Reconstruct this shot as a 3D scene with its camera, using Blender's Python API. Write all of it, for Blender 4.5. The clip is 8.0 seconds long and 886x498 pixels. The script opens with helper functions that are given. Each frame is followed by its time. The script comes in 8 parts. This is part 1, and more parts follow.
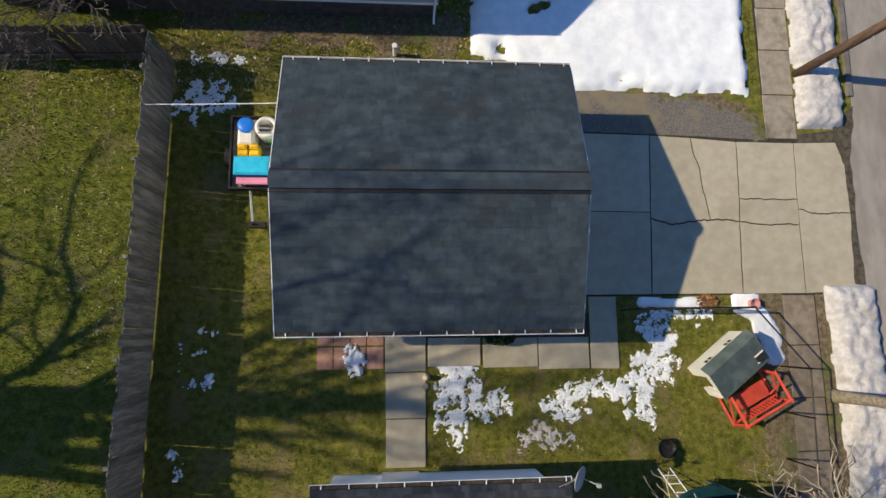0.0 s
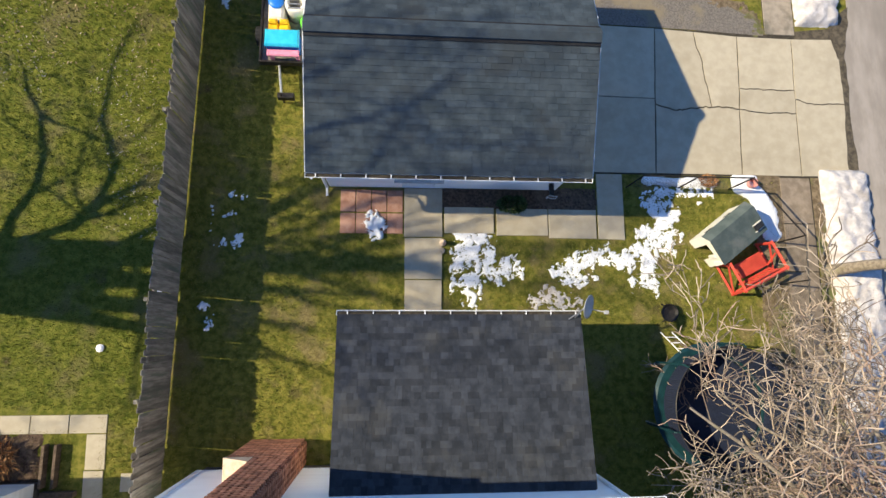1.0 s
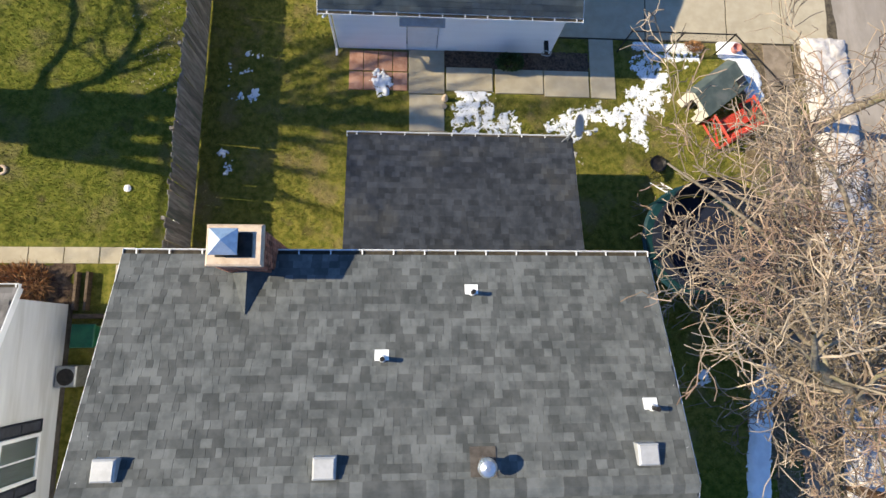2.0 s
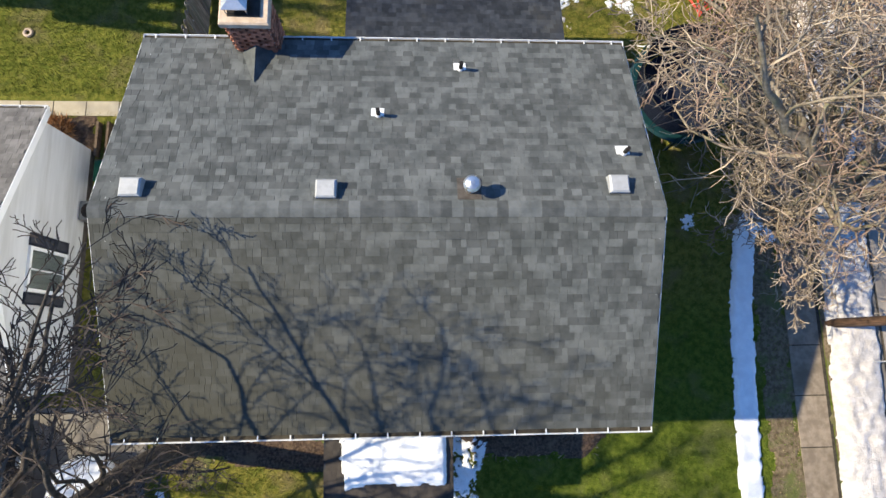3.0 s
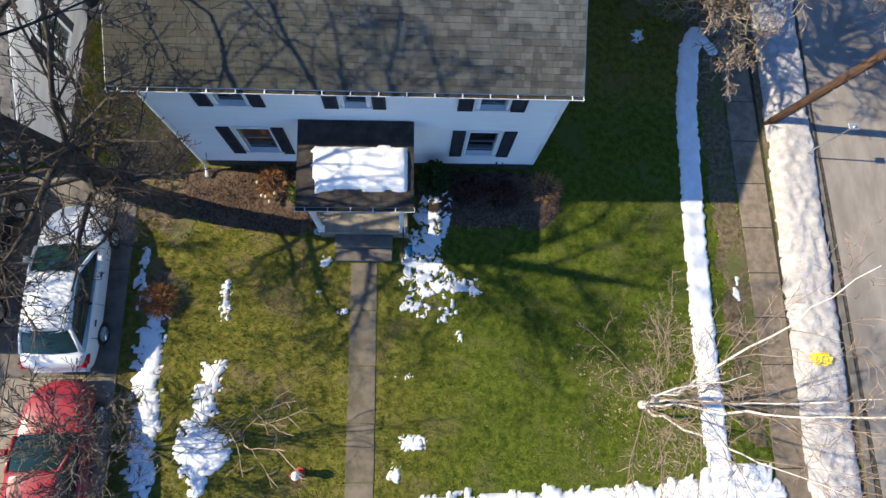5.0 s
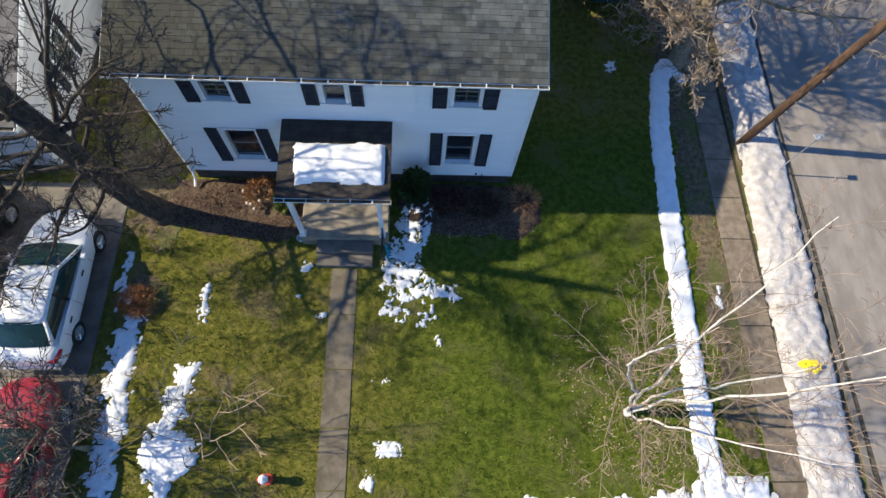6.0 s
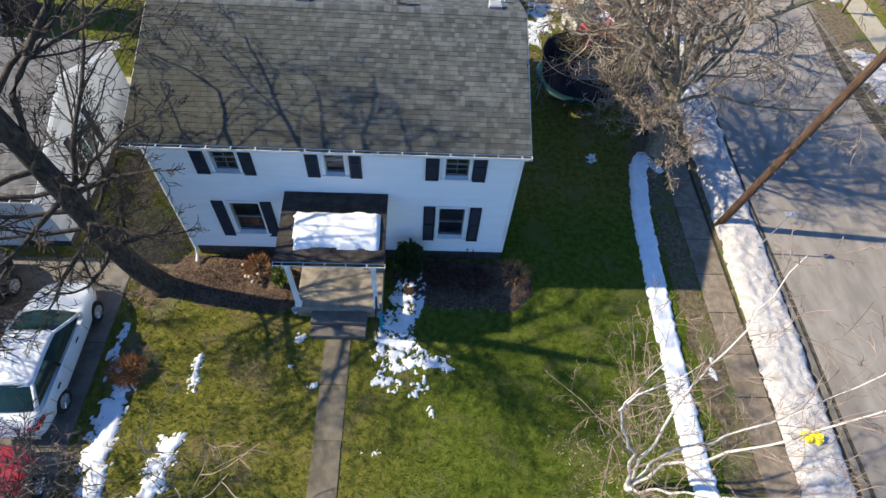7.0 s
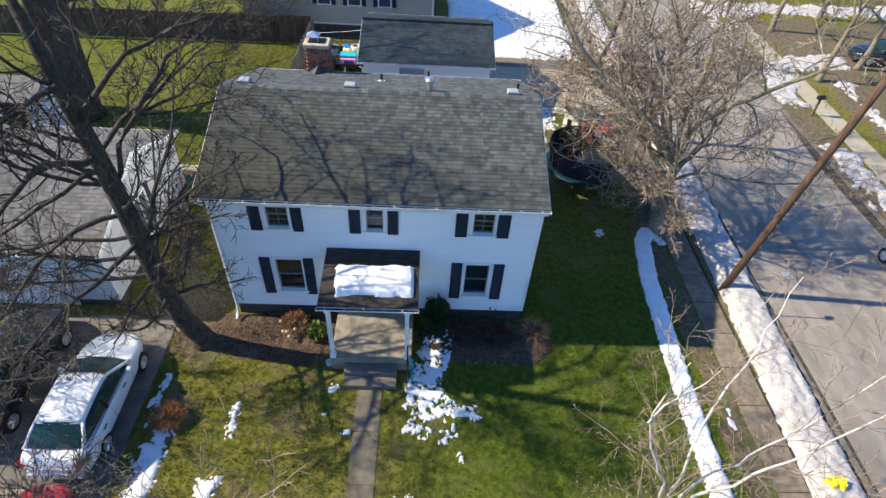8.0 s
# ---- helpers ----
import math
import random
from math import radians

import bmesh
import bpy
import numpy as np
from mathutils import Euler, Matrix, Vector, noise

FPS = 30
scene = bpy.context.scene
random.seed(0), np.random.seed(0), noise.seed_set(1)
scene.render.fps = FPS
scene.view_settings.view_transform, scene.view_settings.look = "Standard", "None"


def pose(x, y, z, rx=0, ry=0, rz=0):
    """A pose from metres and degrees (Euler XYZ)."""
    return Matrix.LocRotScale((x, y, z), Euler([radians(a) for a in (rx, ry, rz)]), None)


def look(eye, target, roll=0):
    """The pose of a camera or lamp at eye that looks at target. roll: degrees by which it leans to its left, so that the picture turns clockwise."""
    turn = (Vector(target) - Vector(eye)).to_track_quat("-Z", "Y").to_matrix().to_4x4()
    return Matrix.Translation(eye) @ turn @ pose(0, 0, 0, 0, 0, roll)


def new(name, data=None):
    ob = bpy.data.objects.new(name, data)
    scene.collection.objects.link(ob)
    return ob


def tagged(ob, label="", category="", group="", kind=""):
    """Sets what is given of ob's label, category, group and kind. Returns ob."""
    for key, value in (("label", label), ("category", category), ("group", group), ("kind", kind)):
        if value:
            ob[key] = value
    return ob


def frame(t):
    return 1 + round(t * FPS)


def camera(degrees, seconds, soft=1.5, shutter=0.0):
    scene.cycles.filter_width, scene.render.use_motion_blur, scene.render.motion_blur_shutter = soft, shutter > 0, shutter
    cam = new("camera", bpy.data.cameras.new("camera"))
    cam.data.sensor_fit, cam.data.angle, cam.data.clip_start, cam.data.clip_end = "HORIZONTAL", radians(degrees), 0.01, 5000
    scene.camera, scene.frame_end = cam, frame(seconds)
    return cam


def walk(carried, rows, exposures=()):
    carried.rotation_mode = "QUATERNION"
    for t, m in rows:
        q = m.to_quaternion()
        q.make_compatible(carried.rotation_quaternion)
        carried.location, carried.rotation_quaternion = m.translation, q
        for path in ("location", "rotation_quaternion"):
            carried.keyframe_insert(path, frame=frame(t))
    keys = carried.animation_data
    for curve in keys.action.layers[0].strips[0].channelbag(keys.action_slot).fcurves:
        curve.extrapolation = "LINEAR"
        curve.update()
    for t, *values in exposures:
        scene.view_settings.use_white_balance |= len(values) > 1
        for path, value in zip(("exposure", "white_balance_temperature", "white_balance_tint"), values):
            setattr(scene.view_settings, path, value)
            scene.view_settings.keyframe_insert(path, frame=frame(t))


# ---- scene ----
cam = camera(77.0, 8.0)
PATH = [
    (0, (-0.299, 0.179, 15.301), (-0.142, 0.474, 13.329), 27.6),
    (0.5, (-0.516, -1.573, 15.406), (-0.367, -1.261, 13.436), 25.3),
    (1, (-0.789, -3.668, 15.603), (-0.635, -3.356, 13.634), 26.5),
    (1.2, (-0.866, -4.545, 15.665), (-0.708, -4.235, 13.695), 27.4),
    (2.3, (-0.658, -9.68, 16.054), (-0.541, -9.352, 14.085), 19.4),
    (2.5, (-0.562, -10.605, 16.091), (-0.457, -10.277, 14.121), 17.4),
    (3, (-0.513, -12.964, 16.208), (-0.403, -12.625, 14.24), 17.4),
    (3.5, (-0.507, -15.212, 16.254), (-0.382, -14.858, 14.29), 18.6),
    (4, (-0.332, -17.055, 16.207), (-0.207, -16.71, 14.241), 19.5),
    (4.5, (-0.016, -18.959, 16.189), (0.102, -18.572, 14.23), 16.5),
    (4.7, (0.112, -19.652, 16.227), (0.231, -19.24, 14.274), 15.9),
    (5.8, (0.874, -22.53, 15.704), (0.977, -21.851, 13.826), 8.6),
    (6, (1.057, -22.921, 15.628), (1.153, -22.163, 13.78), 7.5),
    (6.5, (1.205, -23.7, 15.476), (1.309, -22.744, 13.722), 6.5),
    (7, (1.195, -24.481, 15.332), (1.293, -23.339, 13.693), 5.4),
    (7.5, (0.704, -25.449, 15.23), (0.798, -24.143, 13.718), 4.7),
    (8, (0.336, -26.804, 15.215), (0.423, -25.35, 13.844), 4.2),
]
walk(cam, [(t, look(eye, target, roll)) for t, eye, target, roll in PATH], exposures=((0, 0.05, 6100, 8), (1.0, 0.72, 6250, 8), (2.5, 0.75, 6150, 8), (3.0, 0.78, 6050, 8), (4.0, 0.77, 5950, 8), (4.5, 0.69, 6000, 8), (6.0, 0.48, 5950, 8), (6.5, 0.54, 5850, 8), (8, 0.68, 5850, 8)))

# ---- light: low afternoon sun from the west, clear sky ----
SUN_WAY = Vector((1.0, -0.085, -0.80)).normalized()
sun_data = bpy.data.lights.new("sun", "SUN")
sun_data.energy, sun_data.angle, sun_data.color = 5.0, radians(0.8), (1.0, 0.845, 0.59)
sun = new("sun", sun_data)
sun.matrix_world = look((-60, 5, 48), Vector((-60, 5, 48)) + SUN_WAY)
sky_world = bpy.data.worlds.new("sky")
scene.world = sky_world
sky_world.use_nodes = True
wn, wl = sky_world.node_tree.nodes, sky_world.node_tree.links
wn.clear()
sky = wn.new("ShaderNodeTexSky")
sky.sky_type, sky.sun_disc = "NISHITA", False
sky.sun_elevation = math.asin(-SUN_WAY.z)
sky.sun_rotation = math.atan2(-SUN_WAY.x, -SUN_WAY.y)
sky.air_density, sky.dust_density, sky.ozone_density = 1.0, 0.2, 10.0
bg = wn.new("ShaderNodeBackground")
bg.inputs[1].default_value = 0.13
wo = wn.new("ShaderNodeOutputWorld")
wl.new(sky.outputs[0], bg.inputs[0])
wl.new(bg.outputs[0], wo.inputs[0])


# ---- materials ----
def surface(name, low, high, scale=6.0, detail=5.0, rough=0.8, metal=0.0, bump=0.2, bump_scale=60.0, dist=0.01, stain=None, stain_scale=0.7, stain_at=(0.5, 0.68), spread=0.0, stretch=(1, 1, 1), spec=0.3, coat=0.0):
    """A procedural surface: two colours by noise, a stain by a larger noise, fine relief; spread varies it piece by piece."""
    m = bpy.data.materials.new(name)
    m.use_nodes = True
    n, l = m.node_tree.nodes, m.node_tree.links
    b = n["Principled BSDF"]
    geo = n.new("ShaderNodeNewGeometry")
    mp = n.new("ShaderNodeMapping")
    mp.inputs["Scale"].default_value = stretch
    l.new(geo.outputs["Position"], mp.inputs["Vector"])

    def noise_node(s, d):
        t = n.new("ShaderNodeTexNoise")
        t.inputs["Scale"].default_value, t.inputs["Detail"].default_value = s, d
        t.inputs["Roughness"].default_value = 0.62
        l.new(mp.outputs[0], t.inputs["Vector"])
        return t

    def blend(a, c, f, kind="MIX"):
        x = n.new("ShaderNodeMix")
        x.data_type, x.blend_type = "RGBA", kind
        for v, k in ((a, 6), (c, 7)):
            if isinstance(v, tuple):
                x.inputs[k].default_value = (*v, 1)
            else:
                l.new(v, x.inputs[k])
        if isinstance(f, float):
            x.inputs[0].default_value = f
        else:
            l.new(f, x.inputs[0])
        return x.outputs[2]

    def span(v, a, c, lo=0.0, hi=1.0):
        r = n.new("ShaderNodeMapRange")
        r.interpolation_type = "SMOOTHSTEP"
        for k, x in ((1, a), (2, c), (3, lo), (4, hi)):
            r.inputs[k].default_value = x
        l.new(v, r.inputs[0])
        return r.outputs[0]

    grain = noise_node(scale, detail)
    col = blend(low, high, span(grain.outputs[0], 0.34, 0.66))
    if stain:
        big = noise_node(stain_scale, 4.0)
        col = blend(col, stain, span(big.outputs[0], stain_at[0], stain_at[1]))
    if spread:
        info = n.new("ShaderNodeObjectInfo")
        add = n.new("ShaderNodeMath")
        add.operation = "ADD"
        l.new(info.outputs["Random"], add.inputs[0])
        l.new(geo.outputs["Random Per Island"], add.inputs[1])
        fr = n.new("ShaderNodeMath")
        fr.operation = "FRACT"
        l.new(add.outputs[0], fr.inputs[0])
        hsv = n.new("ShaderNodeHueSaturation")
        l.new(span(fr.outputs[0], 0.0, 1.0, 1 - spread, 1 + spread), hsv.inputs["Value"])
        l.new(col, hsv.inputs["Color"])
        col = hsv.outputs[0]
    l.new(col, b.inputs["Base Color"])
    fine = noise_node(bump_scale, 6.0)
    l.new(span(fine.outputs[0], 0.2, 0.8, max(rough - 0.1, 0.02), min(rough + 0.1, 1.0)), b.inputs["Roughness"])
    b.inputs["Metallic"].default_value = metal
    b.inputs["Specular IOR Level"].default_value = spec
    b.inputs["Coat Weight"].default_value = coat
    if bump:
        bp = n.new("ShaderNodeBump")
        bp.inputs["Strength"].default_value, bp.inputs["Distance"].default_value = bump, dist
        l.new(fine.outputs[0], bp.inputs["Height"])
        l.new(bp.outputs[0], b.inputs["Normal"])
    return m


def lawn_material():
    """Winter lawn: green and straw by patches, bare soil here and there."""
    m = surface("lawn", (0.092, 0.104, 0.015), (0.218, 0.196, 0.040), 5.0, 8.0, 0.95, bump=0.9, bump_scale=45.0, dist=0.04, stain=(0.205, 0.165, 0.068), stain_scale=0.8, stain_at=(0.5, 0.68), spec=0.1)
    n, l = m.node_tree.nodes, m.node_tree.links
    b = n["Principled BSDF"]
    col = b.inputs["Base Color"].links[0].from_socket
    geo = [x for x in n if x.bl_idname == "ShaderNodeNewGeometry"][0]
    t = n.new("ShaderNodeTexNoise")
    t.inputs["Scale"].default_value, t.inputs["Detail"].default_value = 1.3, 7.0
    l.new(geo.outputs["Position"], t.inputs["Vector"])
    r = n.new("ShaderNodeMapRange")
    r.inputs[1].default_value, r.inputs[2].default_value = 0.64, 0.78
    l.new(t.outputs[0], r.inputs[0])
    x = n.new("ShaderNodeMix")
    x.data_type = "RGBA"
    x.inputs[7].default_value = (0.12, 0.088, 0.048, 1)
    l.new(r.outputs[0], x.inputs[0])
    l.new(col, x.inputs[6])
    l.new(x.outputs[2], b.inputs["Base Color"])
    return m


def moss_and_shade(m, x_from, x_to, colour):
    """Moss and leaf stain with branch shade painted in, thickest at one corner of a roof and broken up by noise."""
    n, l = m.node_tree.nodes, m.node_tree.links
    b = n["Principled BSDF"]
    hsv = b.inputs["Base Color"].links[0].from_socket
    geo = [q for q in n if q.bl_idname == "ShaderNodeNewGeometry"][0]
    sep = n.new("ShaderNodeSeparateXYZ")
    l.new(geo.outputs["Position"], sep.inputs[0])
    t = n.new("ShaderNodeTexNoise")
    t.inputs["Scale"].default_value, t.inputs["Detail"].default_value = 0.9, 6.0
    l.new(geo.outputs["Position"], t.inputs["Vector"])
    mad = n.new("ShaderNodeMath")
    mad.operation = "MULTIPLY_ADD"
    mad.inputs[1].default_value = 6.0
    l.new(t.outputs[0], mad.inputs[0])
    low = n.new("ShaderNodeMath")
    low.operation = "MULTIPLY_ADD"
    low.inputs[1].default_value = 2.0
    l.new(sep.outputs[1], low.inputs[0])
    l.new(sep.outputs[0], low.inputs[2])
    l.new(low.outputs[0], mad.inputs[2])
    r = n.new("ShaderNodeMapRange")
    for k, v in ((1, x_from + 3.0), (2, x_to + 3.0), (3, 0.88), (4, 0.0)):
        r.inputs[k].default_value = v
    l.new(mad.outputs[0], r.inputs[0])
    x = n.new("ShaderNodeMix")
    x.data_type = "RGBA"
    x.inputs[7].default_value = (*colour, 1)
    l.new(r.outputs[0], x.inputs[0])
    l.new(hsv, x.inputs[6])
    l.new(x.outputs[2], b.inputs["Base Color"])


def greener_shaded(m):
    """Fresher growth on the western lawn and on the front lawn's east side, with house shade painted into the latter.
    """
    n, l = m.node_tree.nodes, m.node_tree.links
    b = n["Principled BSDF"]
    col = b.inputs["Base Color"].links[0].from_socket
    geo = [q for q in n if q.bl_idname == "ShaderNodeNewGeometry"][0]
    sep = n.new("ShaderNodeSeparateXYZ")
    l.new(geo.outputs["Position"], sep.inputs[0])

    def ramp(axis, a, c, lo, hi):
        r = n.new("ShaderNodeMapRange")
        r.interpolation_type = "SMOOTHSTEP"
        for k, v in ((1, a), (2, c), (3, lo), (4, hi)):
            r.inputs[k].default_value = v
        l.new(sep.outputs[axis], r.inputs[0])
        return r.outputs[0]

    def calc(kind, p, q):
        x = n.new("ShaderNodeMath")
        x.operation, x.use_clamp = kind, True
        l.new(p, x.inputs[0])
        l.new(q, x.inputs[1])
        return x.outputs[0]

    west = calc("MULTIPLY", ramp(0, -7.2, -7.0, 0.45, 0.0), ramp(1, -7.0, -5.0, 0.0, 1.0))
    front = calc("MULTIPLY", ramp(0, -1.5, 3.0, 0.0, 0.9), ramp(1, -13.0, -11.0, 1.0, 0.0))
    x = n.new("ShaderNodeMix")
    x.data_type, x.blend_type = "RGBA", "MULTIPLY"
    # Green tint, lowered further to darken the lawn in the house's shade.
    x.inputs[7].default_value = (0.61, 0.84, 0.52, 1)
    l.new(calc("ADD", west, front), x.inputs[0])
    l.new(col, x.inputs[6])
    l.new(x.outputs[2], b.inputs["Base Color"])


LAWN = lawn_material()
greener_shaded(LAWN)
BLADE = surface("grass_blade", (0.096, 0.112, 0.016), (0.222, 0.206, 0.043), 3.2, 7.0, 0.8, bump=0, stain=(0.225, 0.185, 0.08), stain_scale=0.8, stain_at=(0.5, 0.68), spread=0.45, spec=0.15)
greener_shaded(BLADE)
LITTER = surface("dead_leaf", (0.25, 0.17, 0.09), (0.42, 0.33, 0.22), 3.0, 3.0, 0.9, bump=0, spread=0.4)
PALE_LITTER = surface("bleached_leaf", (0.38, 0.33, 0.25), (0.55, 0.50, 0.42), 3.0, 3.0, 0.9, bump=0, spread=0.3)
MULCH = surface("mulch", (0.045, 0.028, 0.019), (0.145, 0.096, 0.064), 14.0, 8.0, 0.95, bump=1.0, bump_scale=30.0, dist=0.05, stain=(0.16, 0.11, 0.07), stain_scale=1.6)
SOIL = surface("soil", (0.10, 0.072, 0.04), (0.21, 0.16, 0.10), 7.0, 8.0, 0.95, bump=0.8, bump_scale=40.0, dist=0.03, stain=(0.12, 0.13, 0.04), stain_scale=0.9)
CONCRETE = surface("concrete", (0.375, 0.325, 0.235), (0.425, 0.372, 0.275), 3.0, 8.0, 0.9, bump=0.25, bump_scale=120.0, dist=0.004, stain=(0.33, 0.285, 0.205), stain_scale=0.9, stain_at=(0.5, 0.75), spread=0.06)
OLD_CONCRETE = surface("old_concrete", (0.27, 0.225, 0.17), (0.36, 0.305, 0.235), 4.0, 8.0, 0.9, bump=0.4, bump_scale=90.0, dist=0.006, stain=(0.17, 0.15, 0.115), stain_scale=1.1, spread=0.08)
BROWN_CONCRETE = surface("weathered_brown_concrete", (0.175, 0.137, 0.098), (0.265, 0.213, 0.156), 4.0, 8.0, 0.9, bump=0.4, bump_scale=90.0, dist=0.006, stain=(0.15, 0.118, 0.08), stain_scale=0.9, spread=0.08)
PATH_CONCRETE = surface("mossy_brown_concrete", (0.135, 0.112, 0.08), (0.20, 0.168, 0.122), 3.0, 8.0, 0.9, bump=0.4, bump_scale=90.0, dist=0.006, stain=(0.105, 0.09, 0.06), stain_scale=1.0, spread=0.08)
PAVER_RED = surface("red_paver", (0.33, 0.17, 0.115), (0.43, 0.25, 0.18), 5.0, 6.0, 0.9, bump=0.4, bump_scale=80.0, dist=0.006, spread=0.15)
ASPHALT = surface("worn_asphalt", (0.11, 0.096, 0.08), (0.19, 0.168, 0.145), 22.0, 9.0, 0.92, bump=0.6, bump_scale=70.0, dist=0.01, stain=(0.2, 0.165, 0.11), stain_scale=0.8, stain_at=(0.48, 0.66))
ROAD = surface("road_asphalt", (0.25, 0.218, 0.185), (0.33, 0.29, 0.25), 2.2, 9.0, 0.92, bump=0.4, bump_scale=110.0, dist=0.006, stain=(0.21, 0.182, 0.155), stain_scale=0.35, stretch=(1, 0.35, 1))
SNOW = surface("snow", (0.78, 0.78, 0.79), (0.88, 0.88, 0.88), 3.0, 6.0, 0.75, bump=0.35, bump_scale=22.0, dist=0.03, spec=0.3)
DIRTY_SNOW = surface("dirty_snow", (0.46, 0.425, 0.405), (0.64, 0.60, 0.58), 5.0, 9.0, 0.85, bump=0.8, bump_scale=20.0, dist=0.06, stain=(0.36, 0.315, 0.28), stain_scale=1.6, stain_at=(0.56, 0.78))
SHINGLE = surface("charcoal_shingle", (0.076, 0.082, 0.082), (0.122, 0.128, 0.127), 3.0, 5.0, 0.93, bump=0.5, bump_scale=150.0, dist=0.004, spread=0.27, spec=0.2)
MOSS_SHADE_SHINGLE = surface("moss_shade_shingle", (0.070, 0.075, 0.072), (0.113, 0.118, 0.114), 3.0, 5.0, 0.93, bump=0.5, bump_scale=150.0, dist=0.004, spread=0.26, spec=0.2)
SHINGLE_DARK = surface("slate_blue_shingle", (0.031, 0.043, 0.054), (0.052, 0.067, 0.080), 2.4, 5.0, 0.93, bump=0.5, bump_scale=150.0, dist=0.004, stain=(0.038, 0.046, 0.052), stain_scale=0.8, spread=0.12, spec=0.2)
# Moss colour made darker and wider to carry the branch shade too.
moss_and_shade(MOSS_SHADE_SHINGLE, -33.5, -21.5, (0.060, 0.056, 0.040))
FELT = surface("roof_deck", (0.03, 0.033, 0.038), (0.05, 0.053, 0.06), 8.0, 4.0, 0.95)
WHITE = surface("white_paint", (0.80, 0.80, 0.80), (0.86, 0.86, 0.86), 2.0, 6.0, 0.55, bump=0.08, bump_scale=60.0, dist=0.003, stain=(0.70, 0.70, 0.68), stain_scale=0.8)
SIDING = surface("white_siding", (0.86, 0.87, 0.88), (0.90, 0.91, 0.92), 1.5, 6.0, 0.6, bump=0.1, bump_scale=40.0, dist=0.003, stain=(0.83, 0.84, 0.85), stain_scale=0.5, stretch=(0.3, 0.3, 3))
# White siding greyed to carry the shade on the west neighbour's wall.
SHADED_SIDING = surface("shaded_siding", (0.56, 0.565, 0.57), (0.63, 0.635, 0.64), 1.5, 6.0, 0.65, bump=0.1, bump_scale=40.0, dist=0.003, stain=(0.50, 0.50, 0.495), stain_scale=0.6, stretch=(0.3, 0.3, 3))
BEIGE = surface("beige_siding", (0.42, 0.38, 0.32), (0.48, 0.44, 0.375), 1.5, 6.0, 0.7, bump=0.1, stretch=(0.3, 0.3, 3))
NAVY = surface("shutter_paint", (0.012, 0.015, 0.026), (0.022, 0.026, 0.04), 6.0, 4.0, 0.5, bump=0.1)
FOUNDATION = surface("foundation_block", (0.06, 0.05, 0.043), (0.105, 0.092, 0.08), 5.0, 7.0, 0.9, bump=0.4, dist=0.01)
BRICK = surface("red_brick", (0.27, 0.105, 0.06), (0.42, 0.185, 0.11), 9.0, 6.0, 0.9, bump=0.5, bump_scale=90.0, dist=0.006, spread=0.4)
MORTAR = surface("mortar", (0.36, 0.31, 0.25), (0.46, 0.41, 0.34), 12.0, 5.0, 0.95, bump=0.5)
CROWN = surface("chimney_crown", (0.48, 0.36, 0.26), (0.60, 0.48, 0.36), 6.0, 6.0, 0.9, bump=0.4)
GALV = surface("galvanised_steel", (0.55, 0.57, 0.60), (0.68, 0.70, 0.72), 10.0, 5.0, 0.38, 0.9, bump=0.1)
BARE_METAL = surface("weathered_metal", (0.30, 0.30, 0.30), (0.42, 0.42, 0.41), 8.0, 6.0, 0.5, 0.8, bump=0.15)
VENT = surface("vent_cap", (0.38, 0.38, 0.38), (0.45, 0.45, 0.45), 6.0, 5.0, 0.6, 0.2, bump=0.1)
BLACK = surface("black_plastic", (0.012, 0.012, 0.013), (0.025, 0.025, 0.026), 8.0, 4.0, 0.5, bump=0.1)
BLACK_METAL = surface("black_coated_metal", (0.015, 0.014, 0.013), (0.035, 0.03, 0.027), 9.0, 4.0, 0.5, 0.3, bump=0.1)
RUBBER = surface("rubber", (0.014, 0.014, 0.014), (0.03, 0.03, 0.03), 20.0, 4.0, 0.85, bump=0.3)
FENCE = surface("grey_fence_board", (0.13, 0.115, 0.095), (0.25, 0.225, 0.19), 3.0, 8.0, 0.9, bump=0.6, bump_scale=40.0, dist=0.006, stain=(0.105, 0.115, 0.085), stain_scale=1.0, spread=0.25, stretch=(4, 4, 0.5))
FENCE_BROWN = surface("brown_fence_board", (0.085, 0.058, 0.038), (0.16, 0.115, 0.08), 3.0, 7.0, 0.9, bump=0.5, spread=0.2, stretch=(4, 4, 0.5))
BARK = surface("dark_bark", (0.04, 0.032, 0.025), (0.105, 0.084, 0.065), 12.0, 8.0, 0.95, bump=1.0, bump_scale=26.0, dist=0.03, stretch=(1, 1, 0.35))
BARK_GREY = surface("grey_bark", (0.17, 0.138, 0.10), (0.32, 0.265, 0.195), 9.0, 8.0, 0.95, bump=0.9, bump_scale=26.0, dist=0.025, stain=(0.22, 0.20, 0.11), stain_scale=1.0)
TWIG = surface("dark_twig", (0.042, 0.031, 0.025), (0.088, 0.067, 0.053), 4.0, 3.0, 0.9, bump=0, spread=0.3)
TWIG_TAN = surface("tan_twig", (0.20, 0.155, 0.112), (0.38, 0.31, 0.232), 2.0, 3.0, 0.9, bump=0, spread=0.45, stain=(0.23, 0.155, 0.115), stain_scale=0.4, stain_at=(0.46, 0.64))
TWIG_GREY = surface("grey_twig", (0.09, 0.073, 0.06), (0.175, 0.145, 0.12), 3.0, 3.0, 0.9, bump=0, spread=0.3)
DARK_CONCRETE = surface("dark_concrete", (0.13, 0.115, 0.098), (0.20, 0.178, 0.152), 2.0, 8.0, 0.85, bump=0.3, bump_scale=90.0, dist=0.005, stain=(0.26, 0.23, 0.19), stain_scale=0.6, stain_at=(0.55, 0.75))
